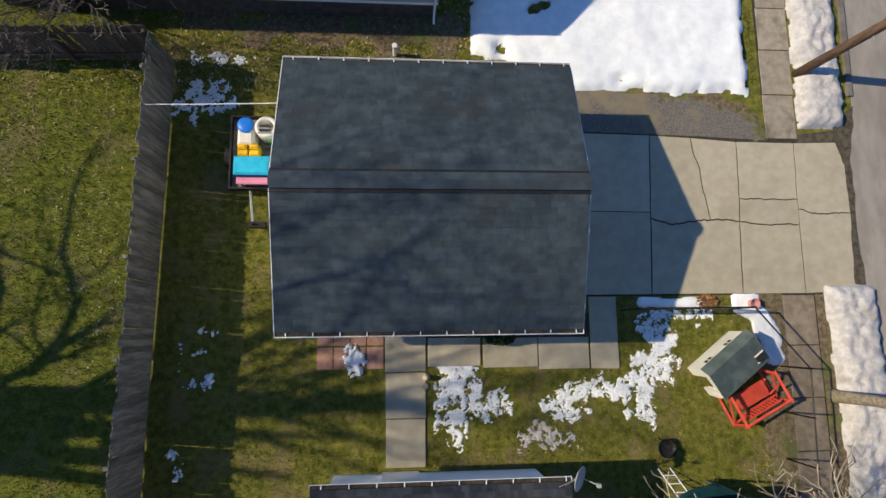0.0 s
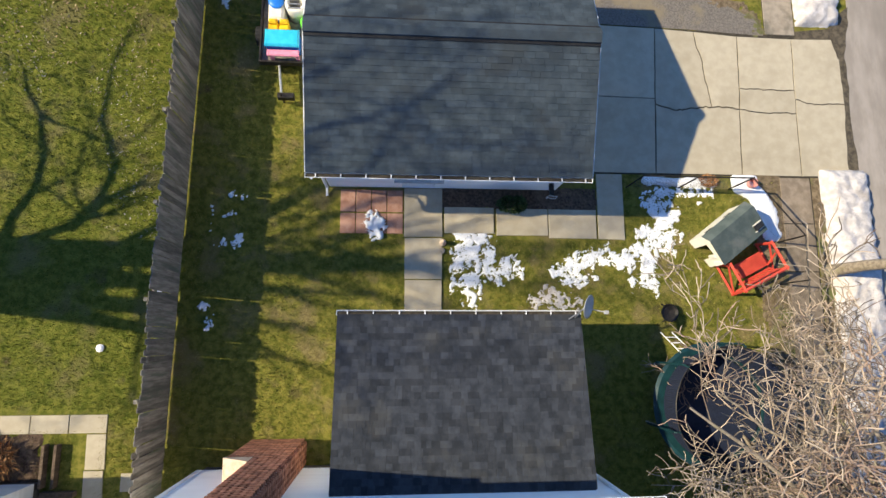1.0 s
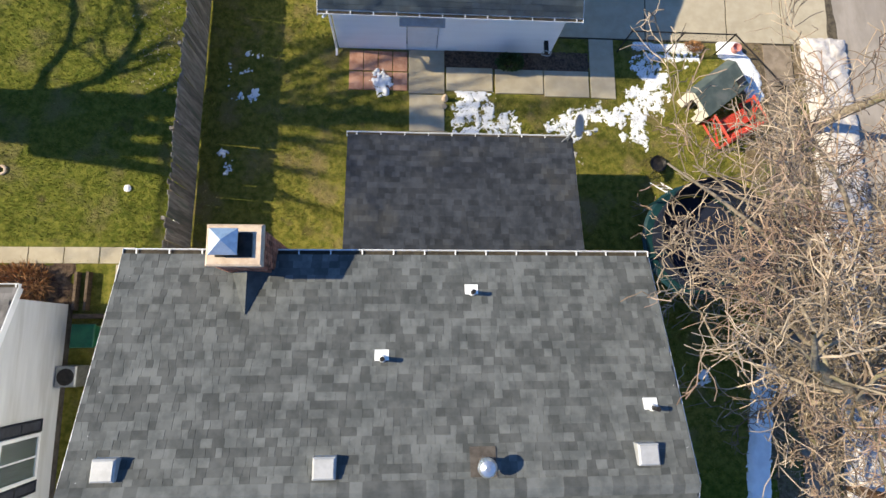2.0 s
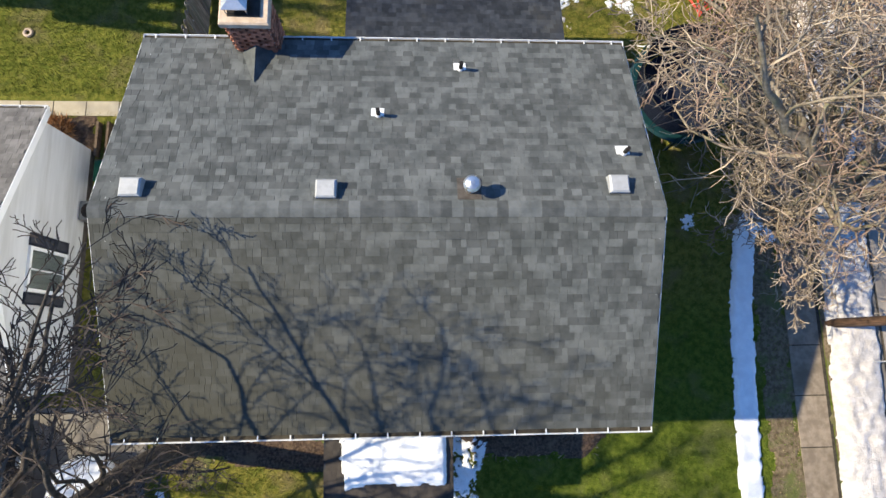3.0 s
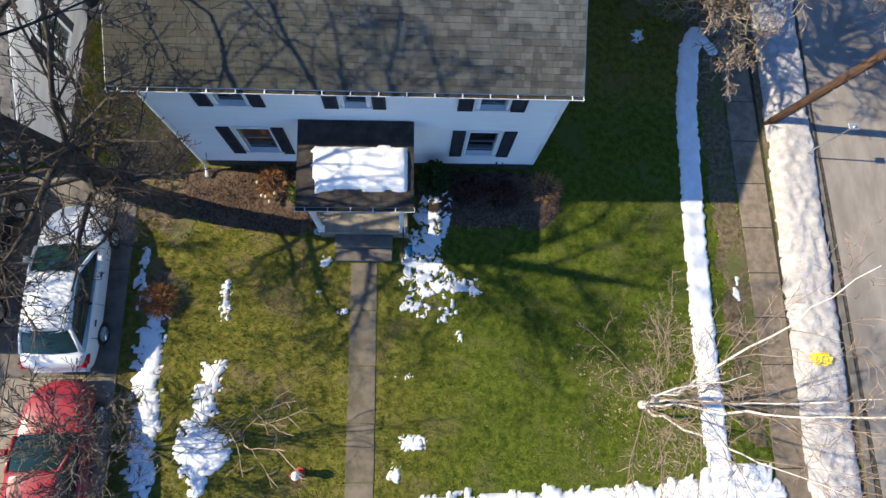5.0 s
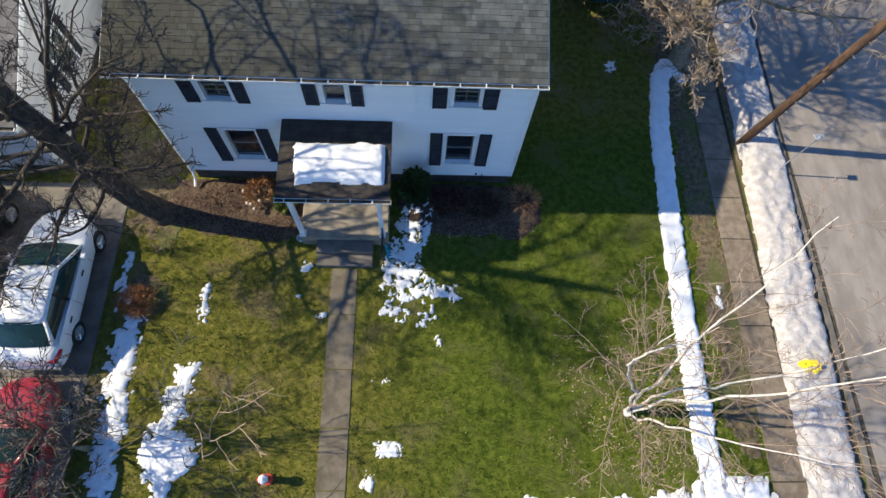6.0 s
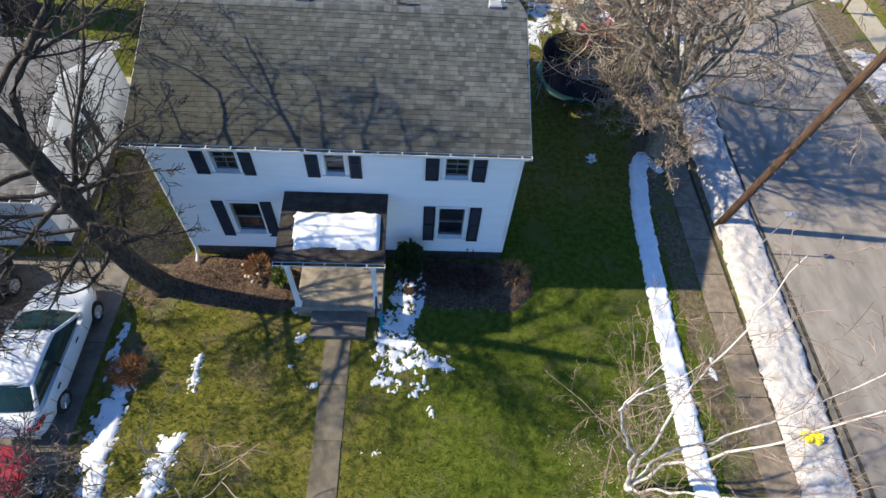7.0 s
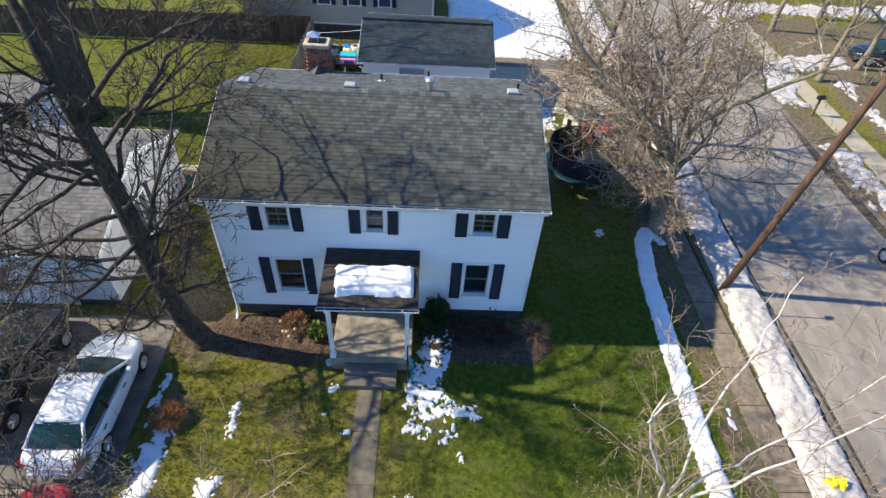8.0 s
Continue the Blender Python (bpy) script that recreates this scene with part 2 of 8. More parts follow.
NET_CURTAIN = surface("pale_curtain", (0.38, 0.36, 0.32), (0.50, 0.475, 0.43), 3.0, 4.0, 0.9, bump=0, stretch=(8, 8, 0.5))
BIRCH = surface("birch_bark", (0.62, 0.55, 0.47), (0.80, 0.74, 0.66), 6.0, 7.0, 0.8, bump=0.4, stain=(0.30, 0.24, 0.18), stain_scale=3.0, stain_at=(0.55, 0.7))
BIRCH_TWIG = surface("birch_twig", (0.22, 0.155, 0.115), (0.36, 0.27, 0.205), 3.0, 3.0, 0.9, bump=0, spread=0.3)
POLE_WOOD = surface("creosoted_pole", (0.07, 0.041, 0.026), (0.155, 0.09, 0.055), 4.0, 8.0, 0.85, bump=0.7, bump_scale=40.0, dist=0.01, stretch=(5, 5, 0.4))
PLAY_CREAM = surface("cream_plastic", (0.68, 0.64, 0.55), (0.76, 0.72, 0.63), 4.0, 4.0, 0.5, bump=0.05)
PLAY_GREEN = surface("grey_green_plastic", (0.060, 0.078, 0.072), (0.095, 0.115, 0.105), 3.0, 6.0, 0.55, bump=0.1, stain=(0.12, 0.13, 0.12), stain_scale=1.5)
RED_PAINT = surface("red_paint", (0.50, 0.055, 0.035), (0.62, 0.085, 0.05), 5.0, 5.0, 0.55, bump=0.1)
TEAL = surface("teal_vinyl", (0.005, 0.026, 0.032), (0.008, 0.040, 0.046), 4.0, 4.0, 0.5, bump=0.1)
MAT_BLACK = surface("trampoline_mat", (0.008, 0.012, 0.028), (0.014, 0.02, 0.042), 20.0, 4.0, 0.7, bump=0.2)
BLUE_TOY = surface("blue_plastic", (0.02, 0.16, 0.60), (0.03, 0.21, 0.70), 4.0, 3.0, 0.4, bump=0.03)
CYAN_TOY = surface("cyan_plastic", (0.03, 0.42, 0.62), (0.05, 0.50, 0.70), 4.0, 3.0, 0.4, bump=0.03)
YELLOW_TOY = surface("yellow_plastic", (0.75, 0.42, 0.01), (0.85, 0.52, 0.015), 4.0, 3.0, 0.4, bump=0.03)
PINK_TOY = surface("pink_plastic", (0.72, 0.24, 0.34), (0.80, 0.31, 0.42), 4.0, 3.0, 0.4, bump=0.03)
GREEN_TOY = surface("green_plastic", (0.10, 0.50, 0.03), (0.14, 0.58, 0.05), 4.0, 3.0, 0.4, bump=0.03)
PURPLE_TOY = surface("purple_plastic", (0.22, 0.10, 0.42), (0.28, 0.14, 0.5), 4.0, 3.0, 0.4, bump=0.03)
CAR_WHITE = surface("white_car_paint", (0.70, 0.71, 0.72), (0.75, 0.76, 0.77), 1.0, 3.0, 0.3, bump=0, spec=0.5, coat=0.8)
CAR_RED = surface("red_car_paint", (0.32, 0.018, 0.022), (0.38, 0.024, 0.028), 1.0, 3.0, 0.3, bump=0, spec=0.5, coat=0.8)
CAR_SILVER = surface("silver_car_paint", (0.42, 0.43, 0.44), (0.48, 0.49, 0.50), 1.0, 3.0, 0.3, 0.5, bump=0, spec=0.5, coat=0.8)
CAR_DARK = surface("dark_car_paint", (0.012, 0.014, 0.018), (0.018, 0.02, 0.025), 1.0, 3.0, 0.3, bump=0, spec=0.5, coat=0.8)
LAMP_RED = surface("tail_lamp", (0.40, 0.01, 0.012), (0.5, 0.015, 0.02), 3.0, 2.0, 0.2, bump=0)
LAMP_CLEAR = surface("head_lamp", (0.6, 0.62, 0.64), (0.7, 0.72, 0.74), 3.0, 2.0, 0.15, 0.3, bump=0)
EVERGREEN = surface("evergreen_leaf", (0.025, 0.045, 0.012), (0.05, 0.08, 0.02), 4.0, 3.0, 0.75, bump=0, spread=0.4)
LIME_LEAF = surface("yellow_green_leaf", (0.12, 0.16, 0.03), (0.22, 0.25, 0.05), 4.0, 3.0, 0.75, bump=0, spread=0.3)
ORANGE_LEAF = surface("dry_orange_stem", (0.27, 0.125, 0.045), (0.42, 0.23, 0.10), 4.0, 3.0, 0.85, bump=0, spread=0.3)
RUSSET = surface("dry_russet_stem", (0.07, 0.035, 0.026), (0.13, 0.065, 0.05), 4.0, 3.0, 0.85, bump=0, spread=0.3)
DARK_ROOM = surface("room_dark", (0.045, 0.05, 0.06), (0.085, 0.09, 0.105), 3.0, 4.0, 0.9, bump=0, stretch=(8, 8, 0.5))
TEAL_FOIL = surface("teal_fabric", (0.01, 0.16, 0.22), (0.02, 0.27, 0.33), 12.0, 3.0, 0.5, bump=0.1, stain=(0.02, 0.10, 0.45), stain_scale=5.0)
YELLOW_FAB = surface("yellow_vinyl", (0.80, 0.62, 0.02), (0.88, 0.72, 0.03), 8.0, 3.0, 0.5, bump=0.2)
GREEN_BIN = surface("green_bin", (0.006, 0.06, 0.03), (0.01, 0.09, 0.042), 4.0, 3.0, 0.5, bump=0.05)
SIGN_GREY = surface("sign_back", (0.45, 0.46, 0.47), (0.55, 0.56, 0.57), 6.0, 4.0, 0.45, 0.6, bump=0.05)
SASH = surface("grey_sash_paint", (0.20, 0.20, 0.20), (0.28, 0.28, 0.28), 4.0, 4.0, 0.5, bump=0.05)
NAVY_SHINGLE = surface("navy_black_shingle", (0.024, 0.028, 0.036), (0.042, 0.047, 0.058), 3.0, 5.0, 0.93, bump=0.5, bump_scale=150.0, dist=0.004, stain=(0.05, 0.052, 0.055), stain_scale=0.9, spread=0.25, spec=0.2)
PORCH_SHINGLE = surface("brown_black_shingle", (0.042, 0.036, 0.032), (0.068, 0.058, 0.05), 3.0, 5.0, 0.93, bump=0.5, bump_scale=150.0, dist=0.004, spread=0.12, spec=0.2)
# Dark earth colour, also used for the painted shadow strip at the near kerb.
DAMP_AND_SHADE = surface("damp_and_shade_earth", (0.05, 0.04, 0.028), (0.115, 0.095, 0.065), 6.0, 8.0, 0.9, bump=0.6, bump_scale=40.0, dist=0.02)
PINK_FADE = surface("faded_pink_plastic", (0.50, 0.22, 0.20), (0.58, 0.28, 0.25), 5.0, 4.0, 0.6, bump=0.05)
CRACK = surface("joint_soil", (0.03, 0.025, 0.018), (0.065, 0.055, 0.038), 10.0, 6.0, 0.95, bump=0.4)


def pane_glass(name, tint, rough=0.03, clear=1.0):
    m = bpy.data.materials.new(name)
    m.use_nodes = True
    b = m.node_tree.nodes["Principled BSDF"]
    b.inputs["Base Color"].default_value = (*tint, 1)
    b.inputs["Roughness"].default_value = rough
    b.inputs["Transmission Weight"].default_value = clear
    b.inputs["IOR"].default_value = 1.45
    return m


GLASS = pane_glass("window_glass", (0.62, 0.70, 0.74))
CAR_GLASS = pane_glass("car_glass", (0.02, 0.05, 0.05), 0.05, 0.25)


# ---- mesh tools ----
class Shape:
    """Collects the corners and faces of one mesh."""

    def __init__(self):
        self.v, self.f = [], []

    def add(self, verts, faces):
        k = len(self.v)
        self.v.extend(verts)
        self.f.extend([tuple(i + k for i in q) for q in faces])
        return self

    def box(self, x0, x1, y0, y1, z0, z1, m=None):
        vs = [(x, y, z) for z in (z0, z1) for y in (y0, y1) for x in (x0, x1)]
        if m is not None:
            vs = [tuple(m @ Vector(p)) for p in vs]
        return self.add(vs, [(0, 2, 3, 1), (4, 5, 7, 6), (0, 1, 5, 4), (2, 6, 7, 3), (0, 4, 6, 2), (1, 3, 7, 5)])

    def cbox(self, x0, x1, y0, y1, z0, z1, c=0.01, m=None):
        """A box whose top edges are chamfered."""
        vs = [(x0, y0, z0), (x1, y0, z0), (x1, y1, z0), (x0, y1, z0), (x0, y0, z1 - c), (x1, y0, z1 - c), (x1, y1, z1 - c), (x0, y1, z1 - c),
              (x0 + c, y0 + c, z1), (x1 - c, y0 + c, z1), (x1 - c, y1 - c, z1), (x0 + c, y1 - c, z1)]
        if m is not None:
            vs = [tuple(m @ Vector(p)) for p in vs]
        fs = [(3, 2, 1, 0), (8, 9, 10, 11)]
        for i in range(4):
            j = (i + 1) % 4
            fs += [(i, j, 4 + j, 4 + i), (4 + i, 4 + j, 8 + j, 8 + i)]
        return self.add(vs, fs)

    def prism(self, pts, z0, z1, c=0.0):
        """An upright prism over a plan given anticlockwise, its top edge chamfered by c."""
        n = len(pts)
        cx, cy = sum(p[0] for p in pts) / n, sum(p[1] for p in pts) / n
        vs = [(x, y, z0) for x, y in pts] + [(x, y, z1 - c) for x, y in pts]
        fs = [tuple(range(n))[::-1]] + [(i, (i + 1) % n, n + (i + 1) % n, n + i) for i in range(n)]
        if c:
            for x, y in pts:
                d = max(math.hypot(x - cx, y - cy), 1e-6)
                vs.append((x - (x - cx) / d * c * 1.4, y - (y - cy) / d * c * 1.4, z1))
            fs += [(n + i, n + (i + 1) % n, 2 * n + (i + 1) % n, 2 * n + i) for i in range(n)]
            fs.append(tuple(range(2 * n, 3 * n)))
        else:
            fs.append(tuple(range(n, 2 * n)))
        return self.add(vs, fs)

    def tube(self, pts, radii, n=6, caps=True):
        """A tapered tube along a line of points."""
        rings = []
        k = len(self.v)
        for i, p in enumerate(pts):
            a, b = pts[max(i - 1, 0)], pts[min(i + 1, len(pts) - 1)]
            d = (Vector(b) - Vector(a)).normalized()
            u = d.cross(Vector((0.31, 0.17, 0.93)) if abs(d.z) < 0.9 else Vector((1, 0.1, 0))).normalized()
            w = d.cross(u)
            r = radii[i] if not isinstance(radii, (int, float)) else radii
            for j in range(n):
                t = math.tau * j / n
                q = Vector(p) + (u * math.cos(t) + w * math.sin(t)) * r
                self.v.append((q.x, q.y, q.z))
            rings.append(k + i * n)
        for a, b in zip(rings, rings[1:]):
            for j in range(n):
                self.f.append((a + j, a + (j + 1) % n, b + (j + 1) % n, b + j))
        if caps:
            self.f.append(tuple(rings[0] + j for j in range(n))[::-1])
            self.f.append(tuple(rings[-1] + j for j in range(n)))
        return self

    def lathe(self, profile, n=20, at=(0, 0, 0), caps=True):
        """Turns (radius, height) pairs about an upright line."""
        k = len(self.v)
        for r, z in profile:
            for j in range(n):
                t = math.tau * j / n
                self.v.append((at[0] + r * math.cos(t), at[1] + r * math.sin(t), at[2] + z))
        for i in range(len(profile) - 1):
            for j in range(n):
                self.f.append((k + i * n + j, k + i * n + (j + 1) % n, k + (i + 1) * n + (j + 1) % n, k + (i + 1) * n + j))
        if caps:
            self.f.append(tuple(k + j for j in range(n))[::-1])
            self.f.append(tuple(k + (len(profile) - 1) * n + j for j in range(n)))
        return self

    def mesh(self, name, material, smooth=False):
        me = bpy.data.meshes.new(name)
        me.from_pydata(self.v, [], self.f)
        me.materials.append(material)
        if smooth:
            me.polygons.foreach_set("use_smooth", [True] * len(me.polygons))
        me.update()
        return me


def thing(name, at, label, category, group="", kind=""):
    ob = new(name)
    ob.empty_display_size = 0.1
    ob.location = at
    return tagged(ob, label, category, group, kind)


def part(name, shape, material, parent, label="", smooth=False, kind=""):
    """Links a shape, given in world metres, as one mesh under a thing or a part."""
    me = shape if isinstance(shape, bpy.types.Mesh) else shape.mesh(name, material, smooth)
    ob = new(name, me)
    ob.parent = parent
    ob.matrix_parent_inverse = Matrix.Translation(parent.location).inverted() if parent.type == "EMPTY" else Matrix()
    return tagged(ob, label, kind=kind)


def single(name, shape, material, label, category, kind="", smooth=False, group=""):
    """A thing, or a piece of the setting, that is one mesh."""
    return tagged(new(name, shape.mesh(name, material, smooth)), label, category, group, kind)


def wob(x, y, z=0.0):
    return noise.noise((x, y, z))


# ---- snow that lies as an uneven sheet, thin at its ragged edge ----
def snow_sheet(x0, x1, y0, y1, res, inside, thick, ragged=0.3, grain=1.2, lace=0.0, lace_grain=5.0, lumps=0.3, lump_grain=2.5, base=None, seed=0.0, edge=0.25):
    nx, ny = int((x1 - x0) / res) + 1, int((y1 - y0) / res) + 1
    s = Shape()
    hs = {}
    for j in range(ny):
        for i in range(nx):
            x, y = x0 + i * res, y0 + j * res
            m = inside(x, y) + ragged * wob(x * grain, y * grain, seed) + 0.5 * ragged * wob(x * grain * 3.1, y * grain * 3.1, seed + 7)
            if lace:
                m -= lace * max(0.0, noise.fractal((x * lace_grain, y * lace_grain, seed), 0.35, 2.1, 5) + 0.06)
            hs[i, j] = m
    index = {}

    def corner(i, j):
        if (i, j) not in index:
            x, y, m = x0 + i * res, y0 + j * res, hs[i, j]
            g = base(x, y) if base else 0.0
            if m <= 0:
                z = g - 0.02
            else:
                k = min(m / edge, 1.0)
                k = math.sqrt(k * (2 - k))
                z = g + thick * k * (1 + lumps * wob(x * lump_grain, y * lump_grain, seed + 11) + 0.4 * lumps * wob(x * lump_grain * 3.3, y * lump_grain * 3.3, seed + 13)) + 0.004
            index[i, j] = len(s.v)
            jx, jy = res * 0.3 * wob(x * 9, y * 9, 3.0), res * 0.3 * wob(x * 9, y * 9, 9.0)
            s.v.append((x + jx, y + jy, z))
        return index[i, j]

    for j in range(ny - 1):
        for i in range(nx - 1):
            if max(hs[i, j], hs[i + 1, j], hs[i, j + 1], hs[i + 1, j + 1]) > 0:
                s.f.append((corner(i, j), corner(i + 1, j), corner(i + 1, j + 1), corner(i, j + 1)))
    return s


def along(points, half):
    """How far inside a band round a line of points, in metres."""
    def inside(x, y):
        best = 1e9
        for (ax, ay), (bx, by) in zip(points, points[1:]):
            dx, dy = bx - ax, by - ay
            t = max(0.0, min(1.0, ((x - ax) * dx + (y - ay) * dy) / (dx * dx + dy * dy)))
            best = min(best, math.hypot(x - ax - t * dx, y - ay - t * dy))
        return half - best
    return inside


def blobs(*spots):
    """How far inside a union of ovals (x, y, half width, half depth)."""
    def inside(x, y):
        return max((1 - math.hypot((x - a) / c, (y - b) / d)) * min(c, d) for a, b, c, d in spots)
    return inside


def oblong(x0, x1, y0, y1):
    return lambda x, y: min(x - x0, x1 - x, y - y0, y1 - y)


# ---- bare trees ----
def bare_tree(name, at, trunk_line, trunk_r, limbs, seed, bark, twig, label, twig_len=1.0, counts=(7, 5), spread=0.75, droop=-0.02, up=0.12, thin=0.008, stout=1.0, group="", gnarl=0.10, drawn=()):
    """A leafless tree: a trunk line, limbs (start share of the trunk, heading in degrees, rise in degrees, length), limbs drawn as lines (radius, points), and boughs and twigs grown on them all."""
    rng = random.Random(seed)
    wood, fine = Shape(), Shape()

    def curve(p, d, length, steps, wander, lift):
        pts = [p.copy()]
        d = d.normalized()
        for i in range(steps):
            d = (d + Vector((rng.gauss(0, wander), rng.gauss(0, wander), rng.gauss(0, wander) + lift))).normalized()
            p = p + d * (length / steps)
            pts.append(p.copy())
        return pts

    def turned(d, angle):
        side = d.cross(Vector((rng.gauss(0, 1), rng.gauss(0, 1), rng.gauss(0, 1))))
        if side.length < 1e-4:
            side = Vector((1, 0, 0))
        return (d.normalized() * math.cos(angle) + side.normalized() * math.sin(angle)).normalized()

    def grow(pts, r0, length, level):
        n = len(pts) - 1
        radii = [max(r0 * (1 - 0.8 * i / n), thin) for i in range(n + 1)]
        sides = 7 if r0 > 0.09 else 5 if r0 > 0.035 else 3
        (wood if r0 > 0.03 else fine).tube(pts, radii, sides, caps=False)
        if level <= 0:
            return
        count = counts[-level]
        for i in range(count):
            t = 0.18 + 0.8 * (i + rng.random()) / count
            k = min(int(t * n), n - 1)
            p = pts[k].lerp(pts[k + 1], t * n - k)
            d = turned(pts[k + 1] - pts[k], spread * rng.uniform(0.6, 1.25))
            ln = length * rng.uniform(0.32, 0.6) * (1.15 - 0.6 * t) * twig_len
            if ln < 0.12:
                continue
            steps = 5 if level > 1 else 4
            sub_pts = curve(p, d, ln, steps, max(0.17, 1.5 * gnarl), up * 0.5 if level > 1 else droop)
            grow(sub_pts, max(radii[k] * 0.5, thin), ln, level - 1)

    line = [Vector(p) for p in trunk_line]
    n = len(line) - 1
    radii = [trunk_r * (1 - 0.55 * i / n) for i in range(n + 1)]
    flare = [line[0] + Vector((0, 0, -0.08)), line[0] + Vector((0, 0, 0.18))]
    wood.tube([flare[0], flare[1], *line[1:]], [trunk_r * 1.4, trunk_r * 1.06, *radii[1:-1], radii[-1] * 0.5], 12, caps=True)
    for share, heading, rise, length in limbs:
        k = min(int(share * n), n - 1)
        p = line[k].lerp(line[k + 1], share * n - k)
        a, b = radians(heading), radians(rise)
        d = Vector((math.cos(a) * math.cos(b), math.sin(a) * math.cos(b), math.sin(b)))
        pts = curve(p, d, length, 8, gnarl, up * 0.35)
        grow(pts, radii[k] * rng.uniform(0.42, 0.62) * stout, length, len(counts))
    for r0, line in drawn:
        pts = []
        for a, b in zip(line, line[1:]):
            a, b = Vector(a), Vector(b)
            m = max(int((b - a).length / 0.45), 2)
            pts += [a.lerp(b, i / m) + Vector((rng.gauss(0, 0.035), rng.gauss(0, 0.035), rng.gauss(0, 0.035))) * (1 if pts or i else 0) for i in range(m)]
        pts.append(Vector(line[-1]))
        grow(pts, r0, sum((q - p).length for p, q in zip(pts, pts[1:])), len(counts))
    tree = thing(name, at, label, "tree", group)
    part("trunk", wood, bark, tree, smooth=True)
    part("crown", fine, twig, tree)
    return tree


def fuzzy_shrub(name, at, rx, ry, h, count, leaf, material, label, seed, stems=True, slim=0.35, lean=0.5):
    """A shrub: stems and many small leaves or stalks round them, with an uneven outline."""
    rng = random.Random(seed)
    st, lv = Shape(), Shape()
    for i in range(14 if stems else 0):
        a, q = rng.uniform(0, math.tau), math.sqrt(rng.random())
        top = Vector((at[0] + rx * 0.8 * q * math.cos(a), at[1] + ry * 0.8 * q * math.sin(a), at[2] + h * rng.uniform(0.6, 0.95)))
        foot = Vector((at[0] + 0.15 * rx * math.cos(a), at[1] + 0.15 * ry * math.sin(a), at[2] - 0.02))
        st.tube([foot, foot.lerp(top, 0.5) + Vector((0, 0, 0.05)), top], [0.012, 0.009, 0.005], 3)
    for i in range(count):
        a, c = rng.uniform(0, math.tau), rng.uniform(-0.2, 1)
        q = rng.uniform(0.72, 1.06) * (0.9 + 0.25 * wob(math.cos(a) * 2 + at[0], math.sin(a) * 2 + at[1], c * 2))
        s = math.sqrt(max(0.0, 1 - c * c)) if c > 0 else 1.0
        p = Vector((at[0] + rx * q * s * math.cos(a), at[1] + ry * q * s * math.sin(a), max(at[2] + 0.01, at[2] + h * (0.42 + 0.55 * c) * q)))
        out = Vector((math.cos(a) * s, math.sin(a) * s, max(c, 0) + lean)).normalized()
        out = (out + Vector((rng.gauss(0, 0.4), rng.gauss(0, 0.4), rng.gauss(0, 0.4)))).normalized()
        side = out.cross(Vector((rng.gauss(0, 1), rng.gauss(0, 1), rng.gauss(0, 1)))).normalized() * leaf * slim
        tip = p + out * leaf
        mid = p + out * leaf * 0.5
        lv.add([tuple(p), tuple(mid + side), tuple(tip), tuple(mid - side)], [(0, 1, 2, 3)])
    ob = thing(name, at, label, "shrub")
    if stems:
        part("stem", st, TWIG, ob, kind="stuff")
    part("foliage", lv, material, ob, kind="stuff")
    return ob


# ---- ground, paving, road ----
ground = single("ground", Shape().add([(-900, -900, 0), (900, -900, 0), (900, 900, 0), (-900, 900, 0)], [(0, 1, 2, 3)]), LAWN, "winter lawn, green and straw-coloured, with bare patches", "ground", "structure")


def jag(a, b, n, amp, seed):
    """Points of a ragged line from a to b, both left out."""
    out = []
    for i in range(1, n):
        t = i / n
        x, y = a[0] + (b[0] - a[0]) * t, a[1] + (b[1] - a[1]) * t
        w = amp * wob(t * 5 + seed, seed * 3.7, seed)
        dx, dy = b[0] - a[0], b[1] - a[1]
        k = math.hypot(dx, dy)
        out.append((x - dy / k * w, y + dx / k * w))
    return out


road = Shape().prism([(13.5, -120), (12.4, -60), (13.42, -22), (13.42, 0.5), (13.2, 1.2), (13.2, 5.4), (13.6, 6.7), (13.75, 12), (14.6, 40), (17, 110), (27, 110), (22.6, 40), (21.1, 14), (21.0, 0), (21.0, -22), (20.6, -60), (21, -120)][::-1], -0.2, 0.012)
single("road", road, ROAD, "worn pale grey asphalt street with patches", "road", "structure")
kerb = Shape()
for a, b in (((13.42, -22), (13.46, 0.4)), ((13.62, 7.2), (13.75, 12)), ((13.75, 12), (14.6, 40)), ((13.42, -22), (12.6, -55))):
    kerb.prism([(a[0] - 0.16, a[1]), (a[0], a[1]), (b[0], b[1]), (b[0] - 0.16, b[1])][::1 if b[1] > a[1] else -1], -0.1, 0.09, 0.02)
for a, b in (((20.98, -40), (21.0, 0)), ((21.0, 0), (21.1, 14)), ((21.1, 14), (22.6, 40))):
    kerb.prism([(a[0], a[1]), (a[0] + 0.16, a[1]), (b[0] + 0.16, b[1]), (b[0], b[1])], -0.1, 0.09, 0.02)
# Kerb takes a dark concrete, deepened for the snow bank's shadow.
single("kerb", kerb, DARK_CONCRETE, "low worn concrete kerb along the street", "kerb", "structure")

# driveway of the garage, slab by slab
driveway = thing("driveway", (9, 3.4, 0), "pale concrete driveway with cracked and jointed slabs", "driveway", kind="structure")
part("joint_bed", Shape().prism([(3.7, 1.12), (13.05, 1.12), (13.1, 5.75), (3.7, 5.95)], -0.15, 0.014), CRACK, driveway, "dark soil in the joints")
